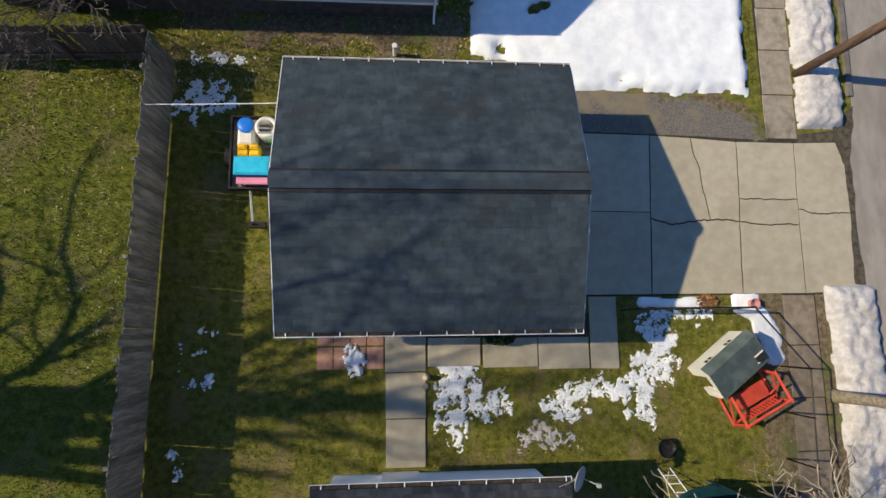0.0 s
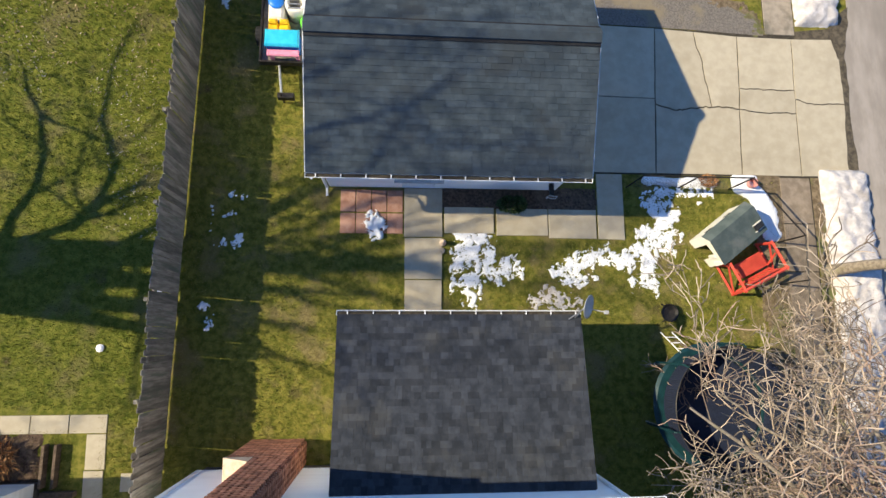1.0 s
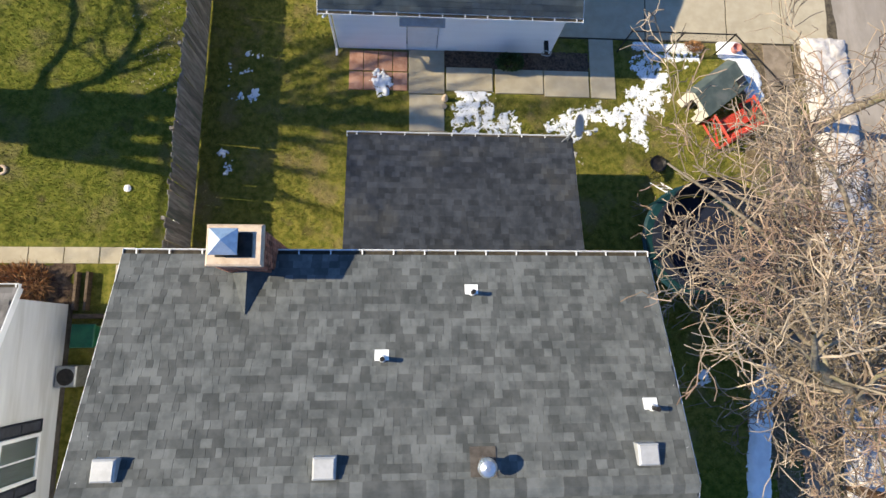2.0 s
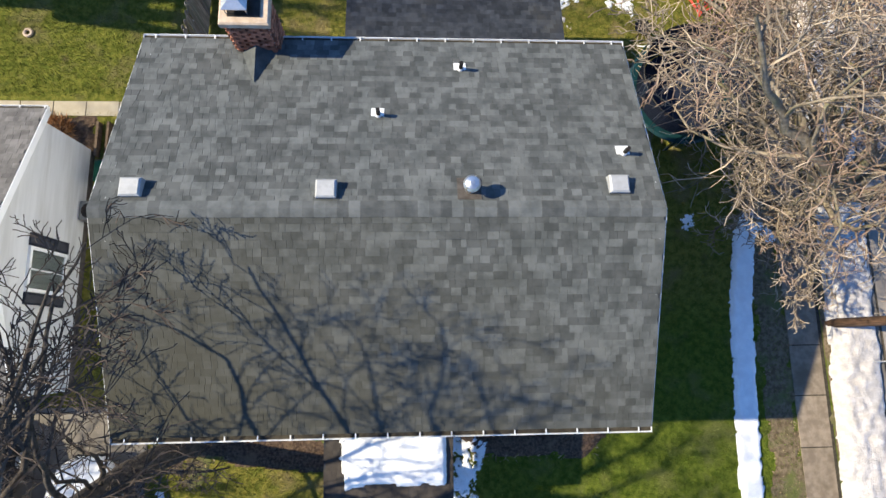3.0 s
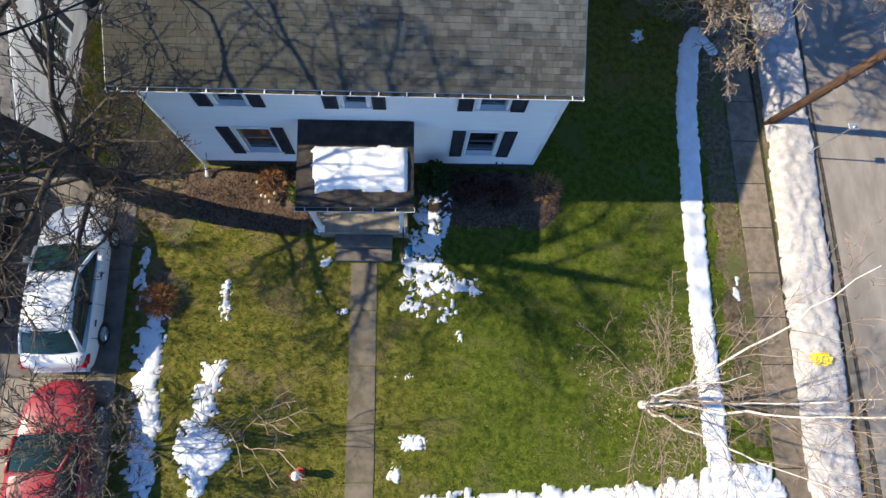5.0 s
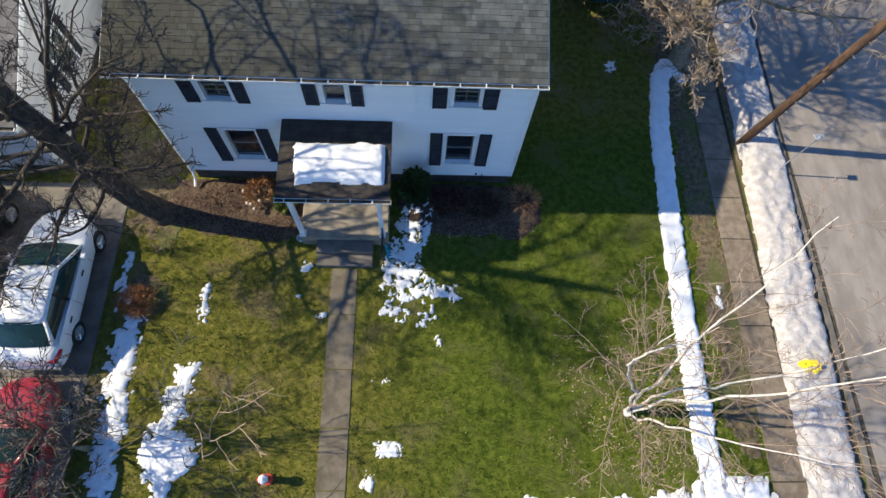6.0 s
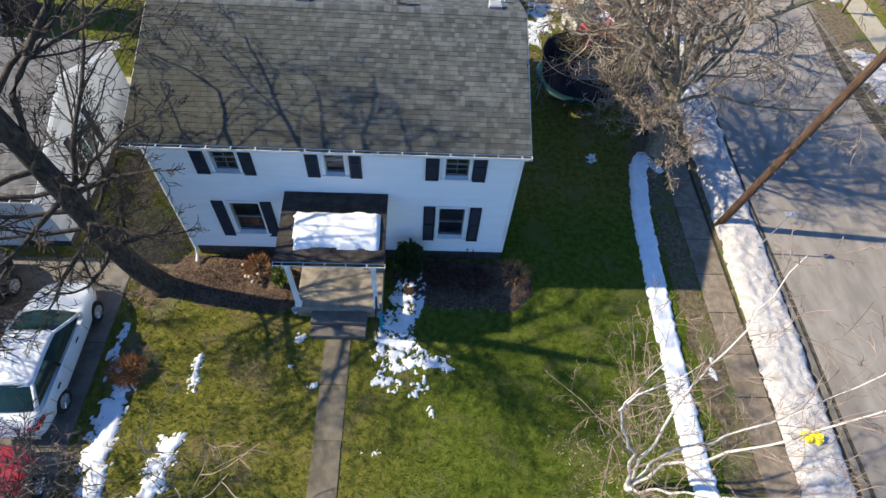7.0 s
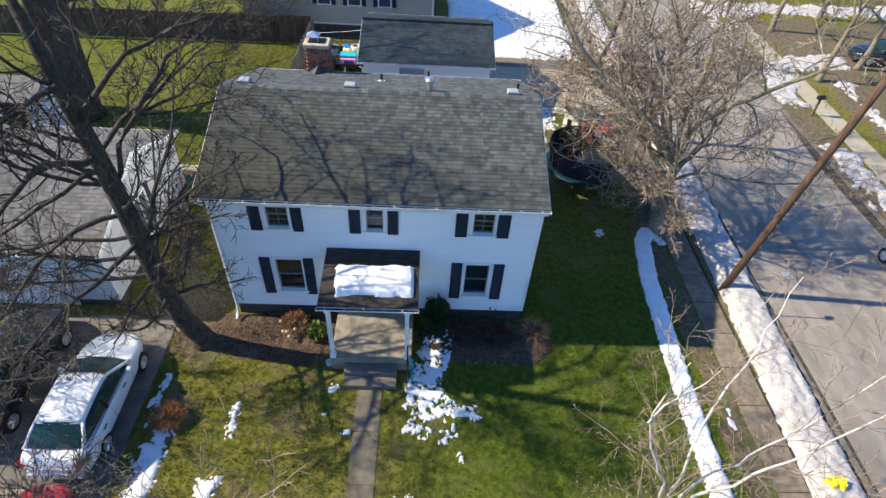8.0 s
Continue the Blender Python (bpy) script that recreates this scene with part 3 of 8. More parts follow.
single("bare_earth", Shape().prism([(12.9, 0.9), (13.5, 0.6), *jag((13.4, 0.9), (13.27, 2.8), 12, 0.09, 3.1), *jag((13.27, 2.8), (13.36, 5.4), 16, 0.09, 5.1), (13.38, 5.4), *jag((13.38, 5.4), (13.64, 6.8), 10, 0.08, 9.1), (13.64, 6.9), (13.1, 6.5), (12.9, 6.1), (11.7, 5.95), (11.7, 5.6), (12.9, 5.6)], -0.1, 0.018), DAMP_AND_SHADE, "dark damp earth between driveway and street", "soil", "structure")


def inset(pts, d):
    """A polygon drawn in by d along its edges' normals."""
    out = []
    k = len(pts)
    for i in range(k):
        nx = ny = 0.0
        for (ax, ay), (bx, by) in ((pts[i - 1], pts[i]), (pts[i], pts[(i + 1) % k])):
            ln = max(math.hypot(bx - ax, by - ay), 1e-6)
            nx, ny = nx - (by - ay) / ln, ny + (bx - ax) / ln
        ln = max(math.hypot(nx, ny), 0.5)
        out.append((pts[i][0] + d * 1.2 * nx / ln, pts[i][1] + d * 1.2 * ny / ln))
    return out


def slab(*runs, z=0.035, gap=0.015):
    """A slab bounded by runs of points, met end to end."""
    pts = []
    for run in runs:
        for p in run:
            if not pts or math.dist(p, pts[-1]) > 0.004:
                pts.append(p)
    if math.dist(pts[0], pts[-1]) < 0.004:
        pts.pop()
    return part("slab", Shape().prism(inset(pts, gap), -0.1, z), CONCRETE, driveway)


def cut(*points, amp=0.02, seed=1.0, n=6):
    """A joint line through points, worn uneven between them."""
    out = [points[0]]
    for i, (p, q) in enumerate(zip(points, points[1:])):
        out += [*jag(p, q, n, amp, seed + i), q]
    return out


back = lambda run: run[::-1]
ja1 = cut((7.08, 5.86), (6.95, 3.53), amp=0.012, seed=2.2, n=8)
ja2 = [(6.95, 3.53), (6.95, 3.36)]
ja3 = cut((6.95, 3.36), (6.83, 1.15), amp=0.012, seed=2.7, n=8)
jb1 = cut((9.75, 5.7), (9.69, 3.96), seed=3.2)
jb2 = cut((9.69, 3.96), (9.64, 3.27), seed=3.6)
jb3 = cut((9.64, 3.27), (9.54, 1.15), seed=3.9, n=9)
jc1 = cut((11.56, 5.68), (11.49, 3.94), seed=4.2)
jc2 = [(11.49, 3.94), (11.5, 3.64)]
jc3 = [(11.5, 3.64), (11.47, 3.18)]
jc4 = cut((11.47, 3.18), (11.45, 1.15), seed=4.8, n=9)
cup = cut((8.33, 5.8), (8.55, 4.67), (8.75, 3.31), amp=0.07, seed=5.2, n=8)
cm1 = cut((6.95, 3.36), (7.57, 3.17), (8.08, 3.27), (8.75, 3.31), amp=0.07, seed=6.2, n=7)
cm2 = cut((8.75, 3.31), (9.32, 3.31), (9.64, 3.27), amp=0.05, seed=6.9, n=7)
cl = cut((9.64, 3.27), (10.3, 3.18), (11.47, 3.18), amp=0.05, seed=7.2, n=8)
ch = cut((9.69, 3.96), (10.56, 3.93), (11.49, 3.94), amp=0.05, seed=8.2, n=8)
ce = cut((11.5, 3.64), (12.1, 3.49), (13.12, 3.53), amp=0.07, seed=9.2, n=8)
slab([(3.75, 1.15), (6.83, 1.15)], back(ja3), back(ja2), [(3.75, 3.57)])
slab([(3.75, 3.57)], [(6.95, 3.53)], back(ja1), [(3.75, 5.92)], z=0.04)
slab(ja3, [(9.54, 1.15)], back(jb3), back(cm2), back(cm1), gap=0.021)
slab(cm1, back(cup), ja1, ja2, z=0.037, gap=0.018)
slab(cm2, back(jb2), back(jb1), [(8.33, 5.8)], cup, z=0.034, gap=0.018)
slab(jb3, [(11.45, 1.15)], back(jc4), back(cl))
slab(cl, back(jc3), back(jc2), back(ch), jb2, z=0.039)
slab(ch, back(jc1), jb1, z=0.036)
slab(jc4, [(13.0, 1.2)], cut((13.0, 1.2), (13.12, 3.53), amp=0.06, seed=2.7, n=12), back(ce), jc3)
slab(ce, cut((13.12, 3.53), (13.12, 5.02), (12.9, 5.72), amp=0.05, seed=4.7, n=8), jc1, jc2, z=0.04)
single("asphalt_pad", Shape().prism([(4.0, 5.97), (8.3, 5.87), (10.66, 5.76), *jag((10.62, 6.2), (9.4, 6.85), 9, 0.12, 1.9), *jag((9.4, 6.85), (7.4, 7.1), 9, 0.16, 5.9), *jag((7.4, 7.1), (4.0, 7.4), 9, 0.12, 7.9), (4.0, 7.4)], -0.1, 0.016), ASPHALT, "crumbling patch of dark asphalt beside the driveway", "asphalt", "structure")

# street pavement
pavement = thing("pavement", (11.2, 0, 0), "narrow concrete pavement of square slabs along the street", "pavement", kind="structure")
part("joint_bed", Shape().prism([(10.55, -60), (11.55, -60), (11.72, 1.13), (10.68, 1.13)], -0.1, 0.008), CRACK, pavement)
part("joint_bed", Shape().prism([(10.7, 5.8), (11.72, 5.72), (11.85, 60), (10.8, 60)], -0.1, 0.008), CRACK, pavement)
rng = random.Random(5)
y = 1.1
while y > -34:
    d = 1.42 + rng.uniform(-0.06, 0.06)
    x = 10.72 + 0.018 * min(0, y + 1) * (1 if y > -8 else 8 / max(-y, 8)) if y > -8 else 10.62
    part("slab", Shape().prism([(x, y - d + 0.03), (x + 0.95, y - d + 0.03), (x + 0.95, y), (x, y)], -0.08, 0.028 + rng.uniform(-0.006, 0.008), 0.008), BROWN_CONCRETE, pavement)
    y -= d
y = 5.82
while y < 32:
    d = 1.42 + rng.uniform(-0.06, 0.06)
    x = 10.72 + 0.02 * (y - 5.8) * (1 if y < 12 else 0.7)
    part("slab", Shape().prism([(x, y), (x + 0.98, y), (x + 0.98, y + d - 0.03), (x, y + d - 0.03)], -0.08, 0.028 + rng.uniform(-0.006, 0.008), 0.008), OLD_CONCRETE, pavement)
    y += d

# yard paths
path = thing("garden_path", (1, -1, 0), "buff concrete garden path between garage and house", "path", kind="structure")
for x0, x1, y0, y1 in ((-0.68, 0.41, -0.86, 0.56), (-0.66, 0.4, -2.06, -0.89), (-0.65, 0.39, -3.3, -2.09), (0.47, 1.9, -0.72, 0.02), (1.98, 3.48, -0.8, 0.0), (3.51, 4.92, -0.84, 0.0), (4.98, 5.76, -0.88, 1.1)):
    part("slab", Shape().prism([(x0, y0 + rng.uniform(-0.02, 0.02)), (x1, y0 + rng.uniform(-0.02, 0.02)), (x1, y1), (x0, y1)], -0.08, 0.05, 0.01), CONCRETE, path)
paving = thing("red_paving", (-1.7, -0.3, 0), "small terrace of worn red paving stones", "paving", kind="structure")
for i, (x0, x1) in enumerate(((-2.48, -2.06), (-2.04, -1.62), (-1.60, -1.18), (-1.16, -0.72))):
    for y0, y1 in ((-0.16, 0.5), (-0.78, -0.18)):
        part("paving_stone", Shape().cbox(x0, x1, y0 + 0.01, y1 - 0.01, -0.05, 0.035 + rng.uniform(0, 0.012), 0.01), PAVER_RED, paving)
front_path = thing("front_path", (-1.05, -20, 0), "narrow grey concrete path to the porch steps", "path", kind="structure")
y = -17.2
while y > -24.6:
    d = 1.5 + rng.uniform(-0.1, 0.1)
    part("slab", Shape().prism([(-1.42, y - d + 0.02), (-0.66, y - d + 0.02), (-0.67, y), (-1.42, y)], -0.08, 0.022 + rng.uniform(-0.004, 0.005), 0.008), PATH_CONCRETE, front_path)
    y -= d
west_path = thing("neighbour_path", (-9.5, -5.7, 0), "narrow concrete path across the neighbouring lawn", "path", kind="structure")
for i in range(9):
    part("slab", Shape().prism([(-8.3 - 0.95 * i - 0.93, -6.1), (-8.3 - 0.95 * i, -6.1), (-8.3 - 0.95 * i, -5.64), (-8.3 - 0.95 * i - 0.93, -5.64)], -0.05, 0.03 + rng.uniform(-0.004, 0.006), 0.008), CONCRETE, west_path)
for y0, y1 in ((-7.0, -6.13), (-7.85, -7.03)):
    part("slab", Shape().prism([(-8.76, y0), (-8.27, y0), (-8.3, y1), (-8.78, y1)], -0.05, 0.03, 0.008), CONCRETE, west_path)
part("slab", Shape().prism([(-7.85, -7.55), (-7.3, -7.55), (-7.3, -7.1), (-7.85, -7.1)], -0.05, 0.04, 0.01), CONCRETE, west_path)
west_drive = thing("west_driveway", (-9.5, -20, 0), "grey concrete driveway beside the front lawn, darker in places", "driveway", kind="structure")
# Slabs north of y -20.4 take the darker concrete.
for x0, x1 in ((-13.4, -10.62), (-10.6, -7.72)):
    for y0, y1 in ((-17.4, -14.5), (-20.38, -17.42), (-23.4, -20.4), (-26.5, -23.42), (-29.6, -26.52)):
        part("slab", Shape().prism([(x0, y0), (x1, y0), (x1, y1), (x0, y1)], -0.1, 0.03 + rng.uniform(-0.004, 0.004), 0.008), DARK_CONCRETE if y0 > -20.4 else OLD_CONCRETE, west_drive)

# planting beds and bare earth
single("mulch_bed", snow_sheet(-6.7, -2.2, -16.6, -14.3, 0.1, blobs((-4.4, -15.1, 2.0, 1.1), (-5.5, -15.0, 1.0, 0.95), (-3.2, -15.2, 1.0, 1.1)), 0.05, 0.15, lumps=0.6, lump_grain=7), MULCH, "mulched planting bed with dry stalks", "flower bed", "structure")
single("mulch_bed", snow_sheet(0.4, 5.2, -16.6, -14.3, 0.1, blobs((2.5, -15.1, 2.0, 1.0), (4.0, -15.2, 1.0, 0.95), (1.2, -14.9, 0.8, 0.6)), 0.05, 0.15, lumps=0.6, lump_grain=7, seed=4), MULCH, "dark mulched planting bed under the front windows", "flower bed", "structure")
single("mulch_bed", snow_sheet(-13.4, -9.0, -7.8, -5.9, 0.12, oblong(-13.2, -9.9, -7.6, -6.1), 0.05, 0.12, lumps=0.6, lump_grain=7, seed=9), MULCH, "brown flower bed behind the neighbouring house", "flower bed", "structure")
single("bare_earth", snow_sheet(9.6, 10.8, -22.5, 1.2, 0.14, along([(10.35, 0.9), (10.35, -3.5), (10.1, -8), (10.2, -15), (10.25, -22)], 0.5), 0.015, 0.35, lumps=0.5, lump_grain=6, seed=2), SOIL, "strip of bare brown earth along the pavement", "soil", "structure")
single("bare_earth", snow_sheet(-9.6, -5.9, -16.9, -8.4, 0.1, lambda x, y: max(along([(-6.4, -15.6), (-7.0, -14.6), (-7.6, -13.2)], 0.95)(x, y), along([(-7.8, -13.0), (-8.9, -10.2)], 0.55)(x, y)), 0.015, 0.8, 1.3, 0.5, 4.0, lumps=0.5, lump_grain=6, seed=13), SOIL, "brown leaf-strewn earth round the big tree", "soil", "structure")
single("bare_earth", snow_sheet(-7.6, -5.9, -19.3, -17.3, 0.1, blobs((-6.7, -18.2, 0.6, 0.75)), 0.015, 0.35, lumps=0.5, lump_grain=6, seed=12), SOIL, "bare patch of earth beside the driveway", "soil", "structure")
# Dark soil strip also stands in for the garage's shade on the ground.
single("mulch_bed", snow_sheet(0.3, 5.1, -0.1, 0.7, 0.06, oblong(0.38, 4.95, -0.02, 0.66), 0.03, 0.06, 2.0, lumps=0.6, lump_grain=9, seed=6), MULCH, "narrow soil bed along the garage wall, dark for the eave's shade", "flower bed", "structure")
single("bare_earth", snow_sheet(11.6, 13.5, -30, 1.2, 0.2, along([(12.6, 1.0), (12.6, -30)], 0.92), 0.01, 0.2, lumps=0.5, lump_grain=6, seed=14), SOIL, "bare earth verge under the piled snow", "soil", "structure")
single("bare_earth", snow_sheet(-6.4, 2.2, 7.4, 9.6, 0.12, lambda x, y: min(y - 8.35 + 0.06 * x * (x < 0), 1.9 - x, 9.5 - y), 0.012, 0.7, 0.9, lumps=0.5, lump_grain=6, seed=16), SOIL, "brown bare earth behind the garage", "soil", "structure")
single("bare_earth", snow_sheet(7.0, 11.0, 5.7, 8.0, 0.1, along([(7.3, 7.05), (9.2, 6.95), (10.5, 6.2), (10.5, 5.85)], 0.22), 0.012, 0.3, 1.8, lumps=0.5, lump_grain=6, seed=18), SOIL, "brown earth round the crumbling asphalt", "soil", "structure")
single("bare_earth", Shape().prism([(20.97, -30), (20.97, 2.0), *jag((20.9, 2.0), (20.4, -3.0), 12, 0.12, 1.7), *jag((20.4, -3.0), (20.3, -30), 40, 0.16, 3.7)][::-1], -0.1, 0.018), DAMP_AND_SHADE, "dark wet grit along the far kerb", "soil", "structure")
single("bare_earth", snow_sheet(21.2, 23.1, -30, 11, 0.2, oblong(21.25, 23.0, -29, 10.5), 0.015, 0.5, 0.7, lumps=0.5, lump_grain=5, seed=19), SOIL, "brown bare verge across the street", "soil", "structure")
single("bare_earth", snow_sheet(24.3, 44, -4, 17, 0.3, oblong(24.5, 43, -3.0, 16.5), 0.015, 1.6, 0.3, 1.1, 0.6, lumps=0.5, lump_grain=5, seed=20), SOIL, "brown bare ground of a garden across the street", "soil", "structure")
# Dark strip painted as the shadow the snow bank throws on the road edge.
single("bare_earth", Shape().prism([(13.4, -30), *jag((13.66, -30), (13.62, 0.4), 60, 0.12, 2.3), (13.4, 0.4)], -0.1, 0.017), DAMP_AND_SHADE, "dark strip along the near kerb, painted as the snow bank's shadow", "soil", "structure")


# ---- building tools ----
def shingled(roof, origin, u, v, lu, lv, material, nearest, seed, cap=300, course=0.145, widths=(0.11, 0.15, 0.19, 0.26)):
    """Courses of shingle tabs on a roof plane: the nearest ones are pieces of their own, the rest one mesh."""
    rng = random.Random(seed)
    o, u, v = Vector(origin), Vector(u).normalized(), Vector(v).normalized()
    n = u.cross(v)
    basis = Matrix((u, v, n)).transposed().to_4x4()
    kinds = {}
    for w in widths:
        s = Shape()
        a, b, c, t = w / 2 - 0.002, -0.012, course + 0.03, 0.014
        s.add([(-a, b, 0), (a, b, 0), (a, b, t), (-a, b, t), (a, c, 0.002), (-a, c, 0.002)], [(0, 1, 2, 3), (3, 2, 4, 5), (1, 4, 2), (0, 3, 5)])
        kinds[w] = s.mesh("shingle", material)
    tabs = []
    rows = int(lv / course)
    step = lv / rows
    for r in range(rows):
        x = -rng.uniform(0, 0.3)
        while x < lu:
            w = rng.choice(widths)
            a, b = max(x, 0), min(x + w, lu)
            if b - a > 0.05:
                tabs.append((w, a, b, r * step, rng.uniform(0.0, 0.006)))
            x += w
    def centre(t):
        return o + u * (t[1] + t[2]) / 2 + v * t[3] + n * (0.004 + t[4])
    whole = [t for t in tabs if t[2] - t[1] > t[0] - 0.001]
    whole.sort(key=lambda t: (centre(t) - Vector(nearest)).length)
    chosen = set(id(t) for t in whole[:cap])
    rest = Shape()
    for t in tabs:
        p = centre(t)
        if id(t) in chosen:
            ob = part("shingle", kinds[t[0]], material, roof)
            ob.matrix_basis = Matrix.Translation(p) @ basis
        else:
            a, b, c, h = (t[2] - t[1]) / 2 - 0.002, -0.012, course + 0.03, 0.014
            vs = [p + u * x + v * y + n * z for x, y, z in ((-a, b, 0), (a, b, 0), (a, b, h), (-a, b, h), (a, c, 0.002), (-a, c, 0.002))]
            rest.add([tuple(q) for q in vs], [(0, 1, 2, 3), (3, 2, 4, 5), (1, 4, 2), (0, 3, 5)])
    if rest.v:
        part("shingles", rest, material, roof, "overlapping asphalt shingles", kind="stuff")


def lapped(origin, u, n, length, z0, top, openings=(), course=0.115):
    """Lap boards on a wall, cut at its openings; top(a) is the height at a metres along it."""
    s = Shape()
    o, u, n = Vector(origin), Vector(u), Vector(n)
    zmax = max(top(length * i / 20) for i in range(21))
    z = z0
    while z < zmax:
        z2 = min(z + course, zmax)
        a0, a1 = None, None
        for i in range(201):
            if top(length * i / 200) >= z + 0.5 * (z2 - z):
                a0 = length * i / 200 if a0 is None else a0
                a1 = length * i / 200
        if a0 is not None and a1 > a0:
            cuts = [(a0, a1)]
            for b0, b1, c0, c1 in openings:
                if z2 > c0 + 0.02 and z < c1 - 0.02:
                    cuts = [q for x0, x1 in cuts for q in ((x0, min(x1, b0)), (max(x0, b1), x1)) if q[1] - q[0] > 0.02]
            for x0, x1 in cuts:
                vs = [o + u * x + n * d + Vector((0, 0, h)) for x in (x0, x1) for d, h in ((0.0, z), (0.022, z), (0.006, z2 + 0.01), (0.0, z2 + 0.01))]
                s.add([tuple(p) for p in vs], [(0, 1, 2, 3), (7, 6, 5, 4), (1, 5, 6, 2), (0, 4, 5, 1), (3, 2, 6, 7)])
        z += course
    return s


def wall_core(origin, u, n, length, z0, z1, openings=(), thick=0.16):
    """A wall with thickness and real openings; its outer face passes through origin."""
    s = Shape()
    o, u, n = Vector(origin), Vector(u), Vector(n)
    us = sorted({0.0, length, *[q for b in openings for q in b[:2]]})
    zs = sorted({z0, z1, *[q for b in openings for q in b[2:]]})
    def filled(i, k):
        if not (0 <= i < len(us) - 1 and 0 <= k < len(zs) - 1):
            return False
        x, z = (us[i] + us[i + 1]) / 2, (zs[k] + zs[k + 1]) / 2
        return not any(b0 < x < b1 and d0 < z < d1 for b0, b1, d0, d1 in openings)

    index = {}

    def at(i, k, d):
        if (i, k, d) not in index:
            index[i, k, d] = len(s.v)
            s.v.append(tuple(o + u * us[i] - n * thick * d + Vector((0, 0, zs[k]))))
        return index[i, k, d]

    for i in range(len(us) - 1):
        for k in range(len(zs) - 1):
            if not filled(i, k):
                continue
            s.f.append((at(i, k, 0), at(i + 1, k, 0), at(i + 1, k + 1, 0), at(i, k + 1, 0)))
            s.f.append((at(i, k, 1), at(i, k + 1, 1), at(i + 1, k + 1, 1), at(i + 1, k, 1)))
            for di, dk, p, q in ((-1, 0, (i, k), (i, k + 1)), (1, 0, (i + 1, k + 1), (i + 1, k)), (0, -1, (i + 1, k), (i, k)), (0, 1, (i, k + 1), (i + 1, k + 1))):
                if not filled(i + di, k + dk):
                    s.f.append((at(*p, 0), at(*q, 0), at(*q, 1), at(*p, 1)))
    return s


def local_box(s, o, u, n, a0, a1, d0, d1, c0, c1):
    vs = [o + u * a + n * d + Vector((0, 0, c)) for c in (c0, c1) for d in (d0, d1) for a in (a0, a1)]
    fs = [(0, 2, 3, 1), (4, 5, 7, 6), (0, 1, 5, 4), (2, 6, 7, 3), (0, 4, 6, 2), (1, 3, 7, 5)]
    s.add([tuple(p) for p in vs], fs if u.cross(n).z > 0 else [f[::-1] for f in fs])


def sash_window(house, origin, u, n, b, grid=(1, 1), frame_material=None):
    """A double-hung window in the opening b: casing, sill, two sashes, panes, and a dark sheet behind for the unlit
    room.
    """
    fm = frame_material or WHITE
    o, u, n = Vector(origin), Vector(u), Vector(n)
    a0, a1, c0, c1 = b
    s = Shape()
    w = 0.085
    local_box(s, o, u, n, a0 - w, a0, -0.02, 0.045, c0 - 0.02, c1 + w)
    local_box(s, o, u, n, a1, a1 + w, -0.02, 0.045, c0 - 0.02, c1 + w)
    local_box(s, o, u, n, a0, a1, -0.02, 0.048, c1, c1 + w)
    win = part("window", s, fm, house, "white window casing")
    sill = Shape()
    local_box(sill, o, u, n, a0 - w - 0.03, a1 + w + 0.03, -0.05, 0.085, c0 - 0.06, c0 - 0.004)
    part("sill", sill, fm, win)
    mid = (c0 + c1) / 2
    for k, (z0, z1, d) in enumerate(((c0, mid + 0.02, -0.075), (mid - 0.02, c1, -0.035))):
        sh = Shape()
        t = 0.034
        local_box(sh, o, u, n, a0, a0 + t, d - 0.035, d, z0, z1)
        local_box(sh, o, u, n, a1 - t, a1, d - 0.035, d, z0, z1)
        local_box(sh, o, u, n, a0 + t, a1 - t, d - 0.033, d - 0.002, z0, z0 + t)
        local_box(sh, o, u, n, a0 + t, a1 - t, d - 0.033, d - 0.002, z1 - t, z1)
        for i in range(1, grid[0]):
            q = a0 + (a1 - a0) * i / grid[0]
            local_box(sh, o, u, n, q - 0.01, q + 0.01, d - 0.028, d - 0.006, z0 + t, z1 - t)
        for i in range(1, grid[1]):
            q = z0 + (z1 - z0) * i / grid[1]
            local_box(sh, o, u, n, a0 + t, a1 - t, d - 0.026, d - 0.008, q - 0.01, q + 0.01)
        part("sash", sh, SASH, win, "grey sash")
        p = Shape()
        local_box(p, o, u, n, a0 + t * 0.6, a1 - t * 0.6, d - 0.021, d - 0.015, z0 + t * 0.6, z1 - t * 0.6)
        ob = part("pane", p, GLASS, win, "dark window glass")
        ob.visible_shadow = False
    # Pleated dark sheet added behind the glass, painted as the room's darkness.
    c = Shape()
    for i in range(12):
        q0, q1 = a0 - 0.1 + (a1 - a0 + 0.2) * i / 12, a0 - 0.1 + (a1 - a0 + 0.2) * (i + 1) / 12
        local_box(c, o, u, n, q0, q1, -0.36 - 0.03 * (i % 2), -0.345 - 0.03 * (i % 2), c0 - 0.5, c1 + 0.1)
    part("curtain", c, DARK_ROOM, win)
    return win


